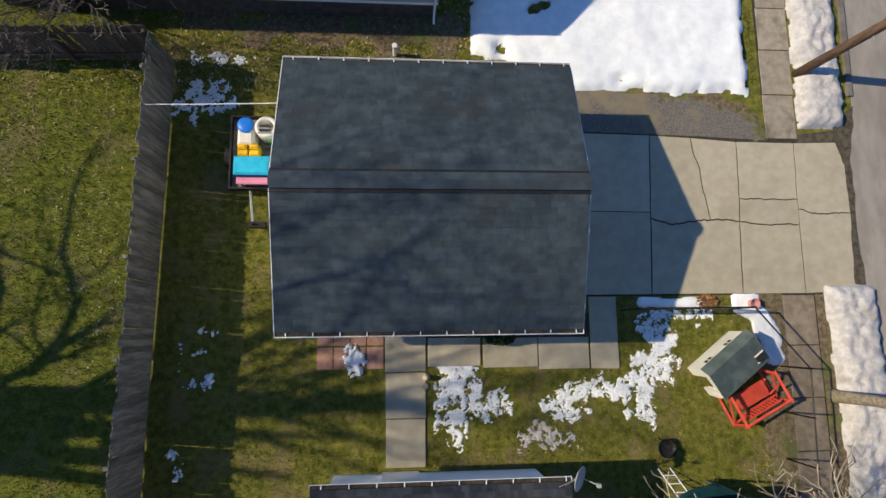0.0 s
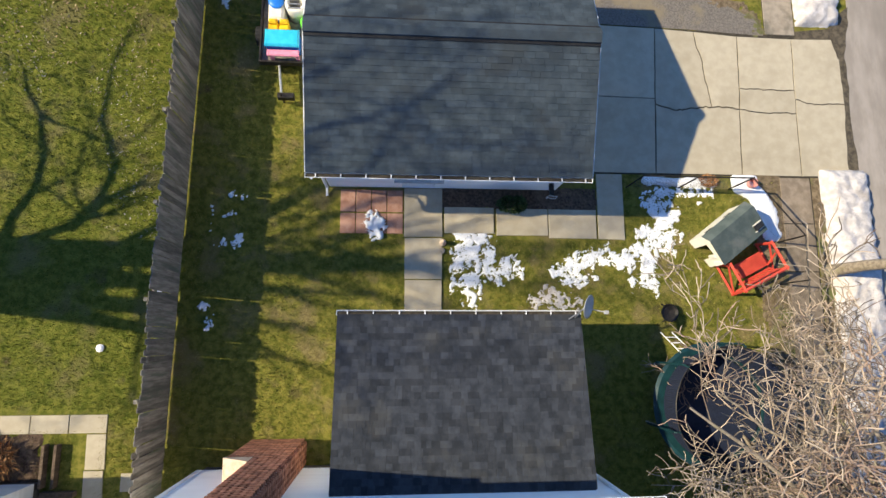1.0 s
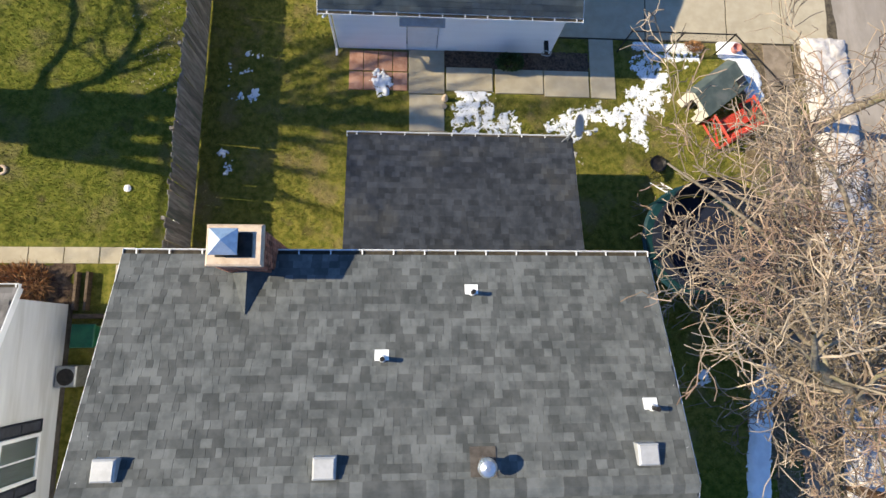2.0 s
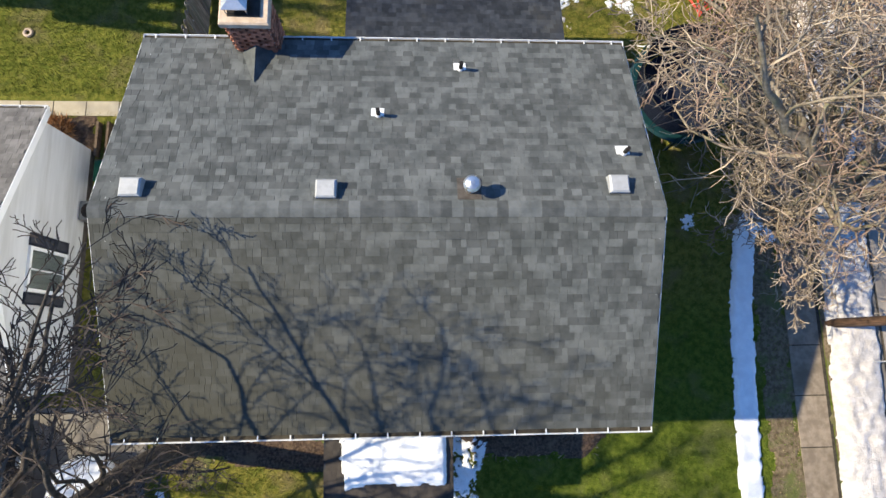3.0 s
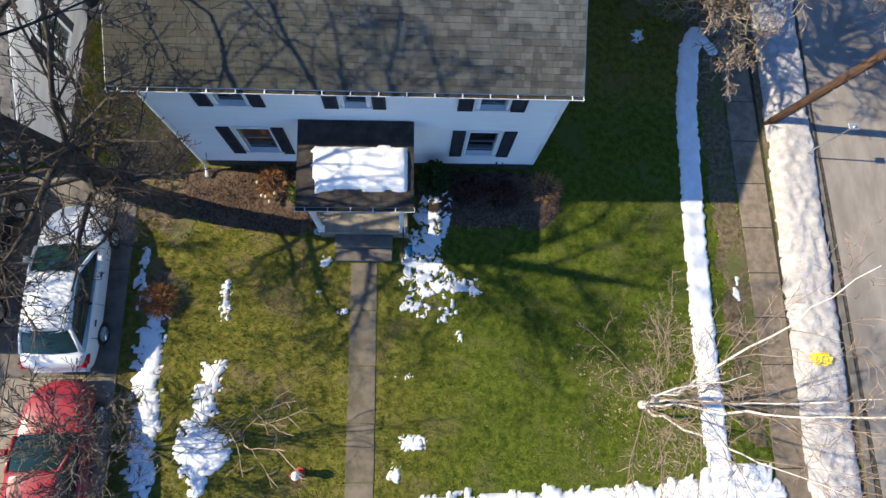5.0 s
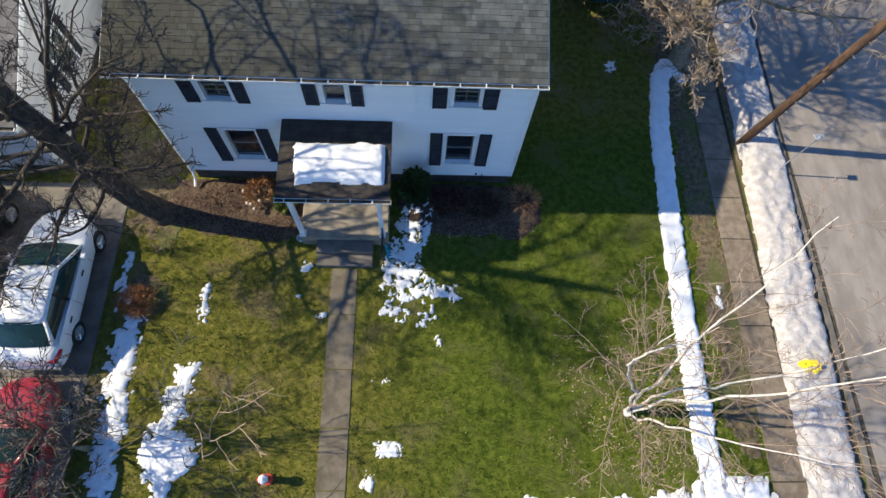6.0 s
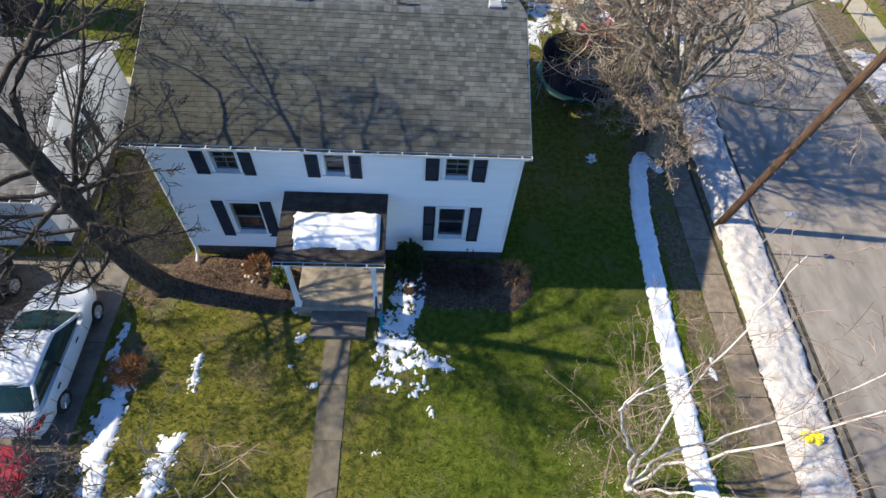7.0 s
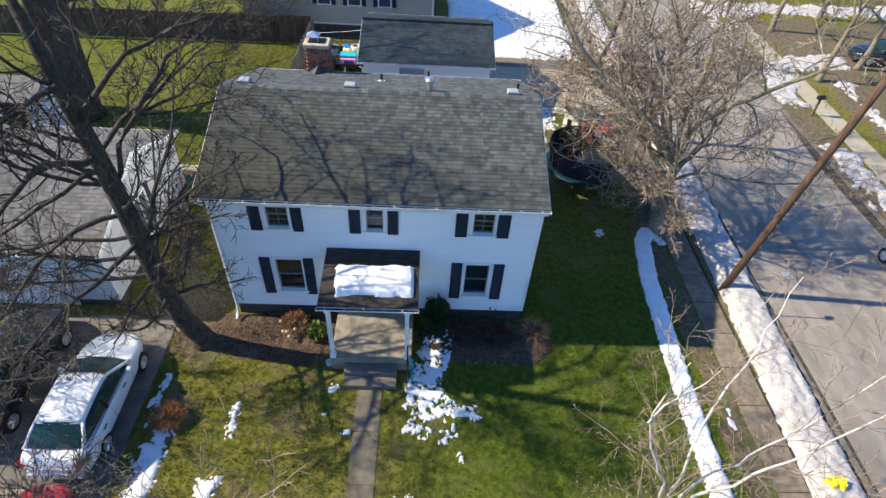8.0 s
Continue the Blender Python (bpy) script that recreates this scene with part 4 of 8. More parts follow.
def shutter(house, origin, u, n, a0, a1, c0, c1):
    """A louvred shutter fixed flat on the wall."""
    o, u, n = Vector(origin), Vector(u), Vector(n)
    s = Shape()
    t = 0.05
    local_box(s, o, u, n, a0, a0 + t, 0.022, 0.06, c0, c1)
    local_box(s, o, u, n, a1 - t, a1, 0.022, 0.06, c0, c1)
    for z in (c0, (c0 + c1) / 2 - t / 2, c1 - t):
        local_box(s, o, u, n, a0 + t, a1 - t, 0.024, 0.058, z, z + t)
    local_box(s, o, u, n, a0 + t, a1 - t, 0.020, 0.03, c0 + t, c1 - t)
    z = c0 + t + 0.01
    while z < c1 - t - 0.03:
        vs = [o + u * a + n * d + Vector((0, 0, h)) for a in (a0 + t, a1 - t) for d, h in ((0.03, z + 0.04), (0.052, z), (0.056, z + 0.006), (0.034, z + 0.046))]
        s.add([tuple(p) for p in vs], [(0, 1, 2, 3), (7, 6, 5, 4), (1, 5, 6, 2), (0, 3, 7, 4), (3, 2, 6, 7), (0, 4, 5, 1)])
        z += 0.05
    return part("shutter", s, NAVY, house, "dark navy louvred shutter")


def gutter(house, x0, x1, y, z, out, strap=0.6):
    """An open white eaves gutter along x with hanger straps across it; out is -1 or 1 along y."""
    s = Shape()
    prof = [(0.0, 0.0), (0.0, -0.075), (0.095, -0.075), (0.125, -0.015), (0.125, 0.0), (0.114, 0.0), (0.114, -0.014), (0.088, -0.065), (0.008, -0.065), (0.008, 0.0)]
    k = len(prof)
    vs = [(x, y + out * d, z + h) for x in (x0, x1) for d, h in prof]
    fs = [(i, (i + 1) % k, k + (i + 1) % k, k + i) for i in range(k)] + [tuple(range(k))[::-1], tuple(range(k, 2 * k))]
    s.add(vs, fs)
    for x in (x0, x1):
        s.box(x - 0.004, x + 0.004, y + min(0, out * 0.12), y + max(0, out * 0.12), z - 0.1, z)
    gt = part("gutter", s, WHITE, house, "white metal gutter")
    # Dark strip added in the trough, painted as the shade inside it.
    part("silt", Shape().box(x0 + 0.01, x1 - 0.01, y + min(out * 0.014, out * 0.1), y + max(out * 0.014, out * 0.1), z - 0.06, z - 0.03), CRACK, gt, "dark strip added for the shade inside the gutter")
    x = x0 + 0.25
    while x < x1:
        part("strap", Shape().box(x - 0.012, x + 0.012, y + min(out * 0.004, out * 0.122), y + max(out * 0.004, out * 0.122), z + 0.002, z + 0.009), WHITE, gt)
        x += strap
    return gt


def ridge_caps(roof, x0, x1, y, z, slope, material, half=0.15):
    s = Shape()
    s.add([(0, -half, -slope * half), (0.26, -half, -slope * half - 0.006), (0.26, 0, -0.006), (0, 0, 0), (0.26, half, -slope * half - 0.006), (0, half, -slope * half),
           (0, -half, -slope * half - 0.016), (0, 0, -0.016), (0, half, -slope * half - 0.016)], [(0, 1, 2, 3), (3, 2, 4, 5), (6, 0, 3, 7), (7, 3, 5, 8)])
    me = s.mesh("ridge_cap", material)
    n = int((x1 - x0) / 0.2)
    for i in range(n):
        ob = part("ridge_cap", me, material, roof)
        ob.location = (x0 + (x1 - x0 - 0.06) * i / n, y, z + 0.03)


def roof_deck(x0, x1, ye, ze, yr, zr, thick=0.09):
    """The boards of one roof slope, from eave to ridge."""
    s = Shape()
    vs = [(x, y, z - t) for t in (thick, 0) for x, y, z in ((x0, ye, ze), (x1, ye, ze), (x1, yr, zr), (x0, yr, zr))]
    return s.add(vs, [(3, 2, 1, 0), (4, 5, 6, 7), (0, 1, 5, 4), (1, 2, 6, 5), (2, 3, 7, 6), (3, 0, 4, 7)])


def gable(x0, x1, ya, yb, z0, yr, zr, zb):
    """A gable wall between x0 and x1."""
    pts = [(ya, z0), (yb, z0), (yb, zb), (yr, zr), (ya, zb)]
    s = Shape()
    vs = [(x, y, z) for x in (x0, x1) for y, z in pts]
    return s.add(vs, [(0, 1, 2, 3, 4)[::-1], (5, 6, 7, 8, 9)] + [(i, (i + 1) % 5, 5 + (i + 1) % 5, 5 + i) for i in range(5)])


# ---- the house ----
house = thing("house", (-0.95, -10.6, 0), "white two-storey clapboard house with a charcoal shingle roof and navy shutters", "house")
HX0, HX1, HY0, HY1 = -5.77, 3.97, -14.22, -6.97      # outer faces of the walls
EAVE, RIDGE, RY = 5.31, 6.69, -10.6
LOW, UP = (1.30, 2.72), (4.02, 5.0)
front_open = [(-4.18, -3.36, *LOW), (1.86, 2.62, *LOW), (-4.17, -3.53, *UP), (-1.25, -0.74, *UP), (1.94, 2.57, *UP), (-1.45, -0.5, 0.56, 2.62)]
fo = [(a - HX0, b - HX0, c, d) for a, b, c, d in front_open]
O, U, N = (HX0, HY0, 0), (1, 0, 0), (0, -1, 0)
part("foundation", Shape().box(HX0 + 0.03, HX1 - 0.03, HY0 + 0.03, HY1 - 0.03, -0.2, 0.53), FOUNDATION, house, "dark foundation wall")
front = part("wall", wall_core(O, U, N, HX1 - HX0, 0.53, 5.2, fo), SIDING, house, "front wall of white lap siding")
part("siding", lapped(O, U, N, HX1 - HX0, 0.53, lambda a: 5.18, fo), SIDING, front)
back = part("wall", wall_core((HX1, HY1, 0), (-1, 0, 0), (0, 1, 0), HX1 - HX0, 0.53, 5.2), SIDING, house)
part("siding", lapped((HX1, HY1, 0), (-1, 0, 0), (0, 1, 0), HX1 - HX0, 0.53, lambda a: 5.18), SIDING, back)
slope = (RIDGE - EAVE) / (RY + 14.55)
def house_top(a):
    return EAVE - 0.12 + slope * (HY1 - HY0) / 2 + 0.19 - slope * abs(a - (HY1 - HY0) / 2)
for xa, xb, nx in ((HX0, HX0 + 0.16, -1), (HX1 - 0.16, HX1, 1)):
    w = part("wall", gable(xa, xb, HY0 + 0.16, HY1 - 0.16, 0.53, RY, RIDGE - 0.14, 5.24), SIDING, house, "gable wall of white lap siding")
    o = (xa, HY1, 0) if nx < 0 else (xb, HY0, 0)
    part("siding", lapped(o, (0, nx, 0), (nx, 0, 0), HY1 - HY0, 0.53, house_top), SIDING, w)
for x in (HX0, HX1):
    for y, sy in ((HY0, -1), (HY1, 1)):
        sx = -1 if x == HX0 else 1
        trim = Shape().box(min(x, x + sx * 0.03), max(x, x + sx * 0.03), min(y + sy * 0.03, y - sy * 0.08), max(y + sy * 0.03, y - sy * 0.08), 0.53, 5.18)
        trim.box(min(x - sx * 0.08, x), max(x - sx * 0.08, x), min(y, y + sy * 0.03), max(y, y + sy * 0.03), 0.53, 5.18)
        part("corner_board", trim, WHITE, house)
for i, b in enumerate(fo[:5]):
    sash_window(house, O, U, N, b, (2, 2) if i in (2, 4) else (1, 1))
for a0, a1, lo, hi in ((-4.67, -4.34, 1.14, 2.78), (-3.30, -2.98, 1.14, 2.78), (1.40, 1.74, 1.14, 2.78), (2.76, 3.10, 1.14, 2.78), (-4.67, -4.33, 3.92, 5.05), (-3.44, -3.12, 3.92, 5.05),
                       (-1.75, -1.41, 3.92, 5.05), (-0.61, -0.29, 3.92, 5.05), (1.41, 1.77, 3.92, 5.05), (2.67, 3.04, 3.92, 5.05)):
    shutter(house, O, U, N, a0 - HX0, a1 - HX0, lo, hi)
door = part("door", Shape().box(-1.43, -0.52, HY0 + 0.03, HY0 + 0.08, 0.57, 2.6), NAVY, house, "dark front door")
part("panel", Shape().cbox(-1.33, -1.02, HY0 + 0.018, HY0 + 0.032, 1.5, 2.4, 0.01).cbox(-0.93, -0.62, HY0 + 0.018, HY0 + 0.032, 1.5, 2.4, 0.01), NAVY, door)
part("handle", Shape().tube([(-0.6, HY0 - 0.03, 1.5), (-0.6, HY0 - 0.03, 1.62)], 0.015, 6), BARE_METAL, door)
roof = part("roof", roof_deck(-6.03, 4.06, -14.55, EAVE, RY, RIDGE).add(*(lambda q: (q.v, q.f))(roof_deck(-6.03, 4.06, -6.65, EAVE, RY, RIDGE))), FELT, house, "charcoal asphalt shingle roof")
for y0, y1 in ((-14.52, HY0), (HY1, -6.69)):
    part("soffit", Shape().box(-6.0, 4.02, y0, y1, 5.1, 5.125), WHITE, house)
for y in (-14.54, -6.69):
    part("fascia", Shape().box(-6.02, 4.04, y, y + 0.03, 5.07, 5.20), WHITE, house)
sv = Vector((0, RY + 14.55, RIDGE - EAVE))
shingled(roof, (-6.03, -14.55, EAVE), (1, 0, 0), sv, 10.09, sv.length - 0.1, MOSS_SHADE_SHINGLE, (-0.4, -13.0, 6.1), 11, cap=150)
shingled(roof, (4.06, -6.65, EAVE), (-1, 0, 0), (0, RY + 6.65, RIDGE - EAVE), 10.09, sv.length - 0.1, SHINGLE, (-0.5, -9.5, 6.4), 12, cap=150)
ridge_caps(roof, -6.03, 4.06, RY, RIDGE, slope, SHINGLE)
gutter(house, -6.04, 4.07, -14.55, 5.29, -1)
gutter(house, -6.04, 4.07, -6.65, 5.29, 1)
for xa in (-6.05, 4.062):
    for ya in (-14.53, -6.67):
        part("rake_board", roof_deck(xa, xa + 0.018, ya, EAVE - 0.01, RY, RIDGE - 0.01, 0.16), WHITE, house)
part("downspout", Shape().tube([(-5.88, -14.6, 5.19), (-5.84, -14.45, 5.0), (-5.76, -14.29, 4.88), (-5.76, -14.29, 0.45), (-5.76, -14.42, 0.22), (-5.74, -14.62, 0.16)], 0.045, 6), WHITE, house, "white downspout")
part("downspout", Shape().tube([(3.94, -6.6, 5.19), (3.9, -6.75, 5.02), (3.89, -6.9, 4.9), (3.89, -6.9, 0.3)], 0.045, 6), WHITE, house)
part("tap", Shape().tube([(3.05, HY0 - 0.02, 0.62), (3.05, HY0 - 0.13, 0.62), (3.05, HY0 - 0.13, 0.55)], 0.018, 6).tube([(2.86, HY0 - 0.02, 0.66), (2.86, HY0 - 0.07, 0.66)], 0.03, 8), BLACK_METAL, house)


def on_roof(y):
    """Height of the main roof's surface at y."""
    return RIDGE - slope * abs(y - RY) + 0.02


for x, y in ((-5.36, -10.205), (-2.02, -10.237), (3.24, -10.133)):
    z = on_roof(y)
    s = Shape()
    s.add([(x - 0.18, y - 0.17, z - 0.04), (x + 0.18, y - 0.17, z - 0.04), (x + 0.18, y + 0.17, z - 0.1), (x - 0.18, y + 0.17, z - 0.1),
           (x - 0.18, y - 0.17, z + 0.13), (x + 0.18, y - 0.17, z + 0.13), (x + 0.18, y + 0.17, z + 0.10), (x - 0.18, y + 0.17, z + 0.10),
           (x - 0.15, y - 0.14, z + 0.16), (x + 0.15, y - 0.14, z + 0.16), (x + 0.15, y + 0.14, z + 0.13), (x - 0.15, y + 0.14, z + 0.13)],
          [(0, 1, 5, 4), (1, 2, 6, 5), (2, 3, 7, 6), (3, 0, 4, 7), (4, 5, 9, 8), (5, 6, 10, 9), (6, 7, 11, 10), (7, 4, 8, 11), (8, 9, 10, 11)])
    part("roof_vent", s, VENT, house, "square grey metal roof vent")
fx, fy = 0.527, -10.224
fz = on_roof(fy)
flue = part("flue", Shape().lathe([(0.09, -0.1), (0.09, 0.32), (0.15, 0.33), (0.155, 0.38), (0.12, 0.43), (0.04, 0.46)], 18, (fx, fy, fz)), GALV, house, "round galvanised flue with a cap", smooth=False)
part("flashing", Shape().add([(fx - 0.23, fy - 0.2, on_roof(fy - 0.2) + 0.012), (fx + 0.2, fy - 0.2, on_roof(fy - 0.2) + 0.012), (fx + 0.2, fy + 0.24, on_roof(fy + 0.24) + 0.012), (fx - 0.23, fy + 0.24, on_roof(fy + 0.24) + 0.012),
                              (fx - 0.23, fy - 0.2, on_roof(fy - 0.2)), (fx + 0.2, fy - 0.2, on_roof(fy - 0.2)), (fx + 0.2, fy + 0.24, on_roof(fy + 0.24)), (fx - 0.23, fy + 0.24, on_roof(fy + 0.24))],
                             [(0, 1, 2, 3), (4, 5, 1, 0), (5, 6, 2, 1), (6, 7, 3, 2), (7, 4, 0, 3)]), FOUNDATION, flue)
for x, y in ((0.494, -7.386), (-1.152, -8.578), (3.5, -9.43)):
    z = on_roof(y)
    pipe = part("vent_pipe", Shape().tube([(x, y, z - 0.1), (x, y, z + 0.27)], 0.042, 10), BLACK_METAL, house, "dark vent pipe through the roof")
    pl = Shape()
    q = [(x - 0.14, y - 0.03), (x + 0.11, y - 0.03), (x + 0.11, y + 0.16), (x - 0.14, y + 0.16)]
    pl.add([(a, b, on_roof(b) + h) for h in (0.0, 0.014) for a, b in q], [(4, 5, 6, 7), (0, 1, 5, 4), (1, 2, 6, 5), (2, 3, 7, 6), (3, 0, 4, 7)])
    pl.lathe([(0.07, 0.0), (0.05, 0.07), (0.045, 0.07)], 10, (x, y, z))
    part("flashing", pl, WHITE, pipe, "white flashing plate")

# chimney of brick, broad below and narrow above
CX0, CX1, CY0, CY1, CZ = -4.04, -3.24, -6.95, -6.37, 6.51
chimney = part("chimney", Shape().box(CX0 + 0.012, CX1 - 0.012, CY0 + 0.012, CY1 - 0.012, -0.1, CZ - 0.1).box(-4.66, CX1 - 0.012, CY0 + 0.1, CY1 - 0.012, -0.1, 2.28), MORTAR, house, "tall red brick chimney")
brick_me = Shape().cbox(-0.1, 0.1, -0.05, 0.05, -0.031, 0.031, 0.005).mesh("brick", BRICK)
half_me = Shape().cbox(-0.05, 0.05, -0.05, 0.05, -0.031, 0.031, 0.005).mesh("brick", BRICK)
low_bricks = Shape()
made = 0
row = 0
z = 0.04
while z < CZ - 0.12:
    x0 = -4.62 if z < 2.25 else CX0
    runs = [((x0, CY1), (CX1, CY1)), ((CX0, CY0), (CX1, CY0)), ((x0 if z >= 2.25 else -4.62, CY0), (x0, CY1)), ((CX1, CY0), (CX1, CY1))]
    for (ax, ay), (bx, by) in runs:
        ln = math.hypot(bx - ax, by - ay)
        n = max(int(ln / 0.21), 1)
        turn = pose(0, 0, 0, 0, 0, math.degrees(math.atan2(by - ay, bx - ax)))
        off = 0.5 if row % 2 else 0.0
        for i in range(n + (1 if off else 0)):
            t = min(max((i + 0.5 - off) * ln / n, 0.052), ln - 0.052)
            half = off and i in (0, n)
            m = Matrix.Translation((ax + (bx - ax) * t / ln, ay + (by - ay) * t / ln, z)) @ turn
            if z > 5.3 and made < 300:
                ob = part("brick", half_me if half else brick_me, BRICK, chimney)
                ob.matrix_basis = m
                made += 1
            else:
                w = 0.05 if half else 0.1
                low_bricks.cbox(-w, w, -0.05, 0.05, -0.031, 0.031, 0.005, m)
    z += 0.075
    row += 1
part("bricks", low_bricks, BRICK, chimney, "red bricks in mortar", kind="stuff")
part("crown", Shape().cbox(CX0 - 0.07, CX1 + 0.07, CY0 - 0.07, CY1 + 0.07, CZ - 0.14, CZ, 0.03), CROWN, chimney, "buff concrete crown")
part("shoulder", Shape().add([(-4.66, CY0 + 0.05, 2.26), (CX0, CY0 + 0.05, 2.26), (CX0, CY1 + 0.06, 2.26), (-4.66, CY1 + 0.06, 2.26), (-4.66, CY0 + 0.05, 2.32), (CX0, CY0 + 0.05, 2.72), (CX0, CY1 + 0.06, 2.72), (-4.66, CY1 + 0.06, 2.32)],
                             [(3, 2, 1, 0), (4, 5, 6, 7), (0, 1, 5, 4), (1, 2, 6, 5), (2, 3, 7, 6), (3, 0, 4, 7)]), CROWN, chimney, "sloping stone shoulder")
part("flue_liner", Shape().box(CX0 + 0.1, CX1 - 0.1, CY0 + 0.08, CY1 - 0.08, CZ - 0.02, CZ + 0.03), BLACK_METAL, chimney)
cap = Shape()
KX0, KX1, KY0, KY1 = -4.0, -3.53, -6.86, -6.41
cap.add([(KX0, KY0, CZ + 0.2), (KX1, KY0, CZ + 0.2), (KX1, KY1, CZ + 0.2), (KX0, KY1, CZ + 0.2), ((KX0 + KX1) / 2, (KY0 + KY1) / 2, CZ + 0.36), (KX0, KY0, CZ + 0.185), (KX1, KY0, CZ + 0.185), (KX1, KY1, CZ + 0.185), (KX0, KY1, CZ + 0.185)],
        [(0, 1, 4), (1, 2, 4), (2, 3, 4), (3, 0, 4), (5, 6, 1, 0), (6, 7, 2, 1), (7, 8, 3, 2), (8, 5, 0, 3), (8, 7, 6, 5)])
for x, y in ((KX0 + 0.04, KY0 + 0.04), (KX1 - 0.04, KY0 + 0.04), (KX1 - 0.04, KY1 - 0.04), (KX0 + 0.04, KY1 - 0.04)):
    cap.tube([(x, y, CZ - 0.02), (x, y, CZ + 0.19)], 0.012, 5)
part("chimney_cap", cap, GALV, chimney, "hipped metal cap on four legs")
crick = Shape()
zc = on_roof(-7.62)
crick.add([(CX0, CY0, on_roof(CY0) - 0.05), (CX1, CY0, on_roof(CY0) - 0.05), (-3.62, CY0, on_roof(CY0) + 0.3), (-3.62, -7.8, on_roof(-7.8) + 0.02), (CX0, -7.05, on_roof(-7.05) - 0.05), (CX1, -7.05, on_roof(-7.05) - 0.05)], [(0, 2, 3, 4), (1, 5, 3, 2), (0, 1, 2)])
part("cricket", crick, SHINGLE, house, "small shingled saddle behind the chimney")

# rear addition with a low sloping roof
rear = thing("rear_addition", (0.6, -5.2, 0), "low white rear extension with a dark shingle roof", "extension")
AX0, AX1, AY0, AY1 = -1.98, 3.3, -6.95, -3.45
part("wall", Shape().box(AX0, AX1, AY0, AY1, -0.1, 2.44), SIDING, rear)
part("siding", lapped((AX1, AY1, 0), (-1, 0, 0), (0, 1, 0), AX1 - AX0, 0.2, lambda a: 2.42), SIDING, rear)
part("siding", lapped((AX0, AY1, 0), (0, -1, 0), (-1, 0, 0), AY1 - AY0, 0.2, lambda a: 2.42 + 0.17 * a), SIDING, rear)
part("siding", lapped((AX1, AY0, 0), (0, 1, 0), (1, 0, 0), AY1 - AY0, 0.2, lambda a: 3.02 - 0.17 * a), SIDING, rear)
part("gable_fill", Shape().prism([(AX0 + 0.02, AY0), (AX1 - 0.02, AY0), (AX1 - 0.02, AY1 - 0.3), (AX0 + 0.02, AY1 - 0.3)], 2.42, 2.48), SIDING, rear)
part("door", Shape().box(-0.75, 0.2, AY1 + 0.005, AY1 + 0.05, 0.05, 2.1), WHITE, rear, "white back door")
part("door_window", Shape().box(-0.55, 0.0, AY1 + 0.05, AY1 + 0.058, 1.2, 1.9), GLASS, rear)
aroof = part("roof", roof_deck(-2.22, 3.53, -3.16, 2.52, AY0 + 0.02, 3.18), FELT, rear, "dark charcoal shingle roof")
av = Vector((0, AY0 + 0.02 + 3.16, 0.66))
shingled(aroof, (3.53, -3.16, 2.52), (-1, 0, 0), av, 5.75, av.length, NAVY_SHINGLE, (0, -4.2, 3), 21, cap=260)
gutter(rear, -2.24, 3.54, -3.17, 2.50, 1)
part("fascia", Shape().box(-2.22, 3.52, -3.2, -3.18, 2.35, 2.46), WHITE, rear)
dish = thing("satellite_dish", (3.46, -3.06, 2.52), "small pale grey satellite dish on a bracket at the eave", "satellite dish")
ds = Shape()
pts = []
dm = look((3.52, -2.97, 2.96), (3.52 + 2.7, -2.97 - 0.9, 2.96 + 2.0))
for r in range(6):
    q = 0.28 * r / 5
    for j in range(18):
        t = math.tau * j / 18
        pts.append(tuple(dm @ Vector((q * math.cos(t), q * 1.1 * math.sin(t), -0.9 * q * q))))
k = len(pts)
pts += [tuple(Vector(p) + dm.to_3x3() @ Vector((0, 0, 0.012))) for p in pts]
fs = [(r * 18 + j, r * 18 + (j + 1) % 18, (r + 1) * 18 + (j + 1) % 18, (r + 1) * 18 + j) for r in range(5) for j in range(18)]
fs += [tuple(i + k for i in q)[::-1] for q in fs] + [(90 + j, 90 + (j + 1) % 18, k + 90 + (j + 1) % 18, k + 90 + j) for j in range(18)]
part("reflector", ds.add(pts, fs), VENT, dish, smooth=True)
part("mast", Shape().tube([(3.38, -3.22, 2.53), (3.44, -3.08, 2.8), (3.53, -2.98, 2.94)], 0.025, 8).tube([(3.22, -3.26, 2.54), (3.43, -3.1, 2.74)], 0.012, 6), BARE_METAL, dish)
part("arm", Shape().tube([tuple(dm @ Vector((0, -0.26, -0.05))), tuple(dm @ Vector((0, -0.2, -0.42)))], 0.012, 6).box(-0.04, 0.04, -0.04, 0.04, -0.05, 0.05, Matrix.Translation(dm @ Vector((0, -0.19, -0.43)))), VENT, dish)

# porch
porch = thing("porch", (-1.05, -15.4, 0), "open front porch with a low dark roof and white posts", "porch")
part("floor", Shape().cbox(-2.32, 0.22, -16.42, HY0 - 0.03, -0.1, 0.55, 0.015), OLD_CONCRETE, porch, "grey-buff concrete porch floor")
for y0, y1, z1 in ((-16.8, -16.42, 0.37), (-17.16, -16.8, 0.19)):
    part("step", Shape().cbox(-1.87, -0.23, y0, y1, -0.1, z1, 0.015), DARK_CONCRETE, porch)
for x in (-2.24, 0.06):
    p = Shape().box(x - 0.06, x + 0.06, -16.38, -16.26, 0.55, 2.82).cbox(x - 0.09, x + 0.09, -16.41, -16.23, 0.55, 0.7, 0.02).box(x - 0.09, x + 0.09, -16.41, -16.23, 2.72, 2.84)
    part("post", p, WHITE, porch, "square white post")
for x in (-2.24, 0.06):
    part("post", Shape().box(x - 0.05, x + 0.05, HY0 - 0.14, HY0 - 0.04, 0.55, 2.82), WHITE, porch)
part("beam", Shape().box(-2.32, 0.28, -16.4, -16.24, 2.82, 2.98).box(-2.32, -2.18, -16.24, HY0 - 0.04, 2.82, 2.98).box(0.14, 0.28, -16.24, HY0 - 0.04, 2.82, 2.98), WHITE, porch)
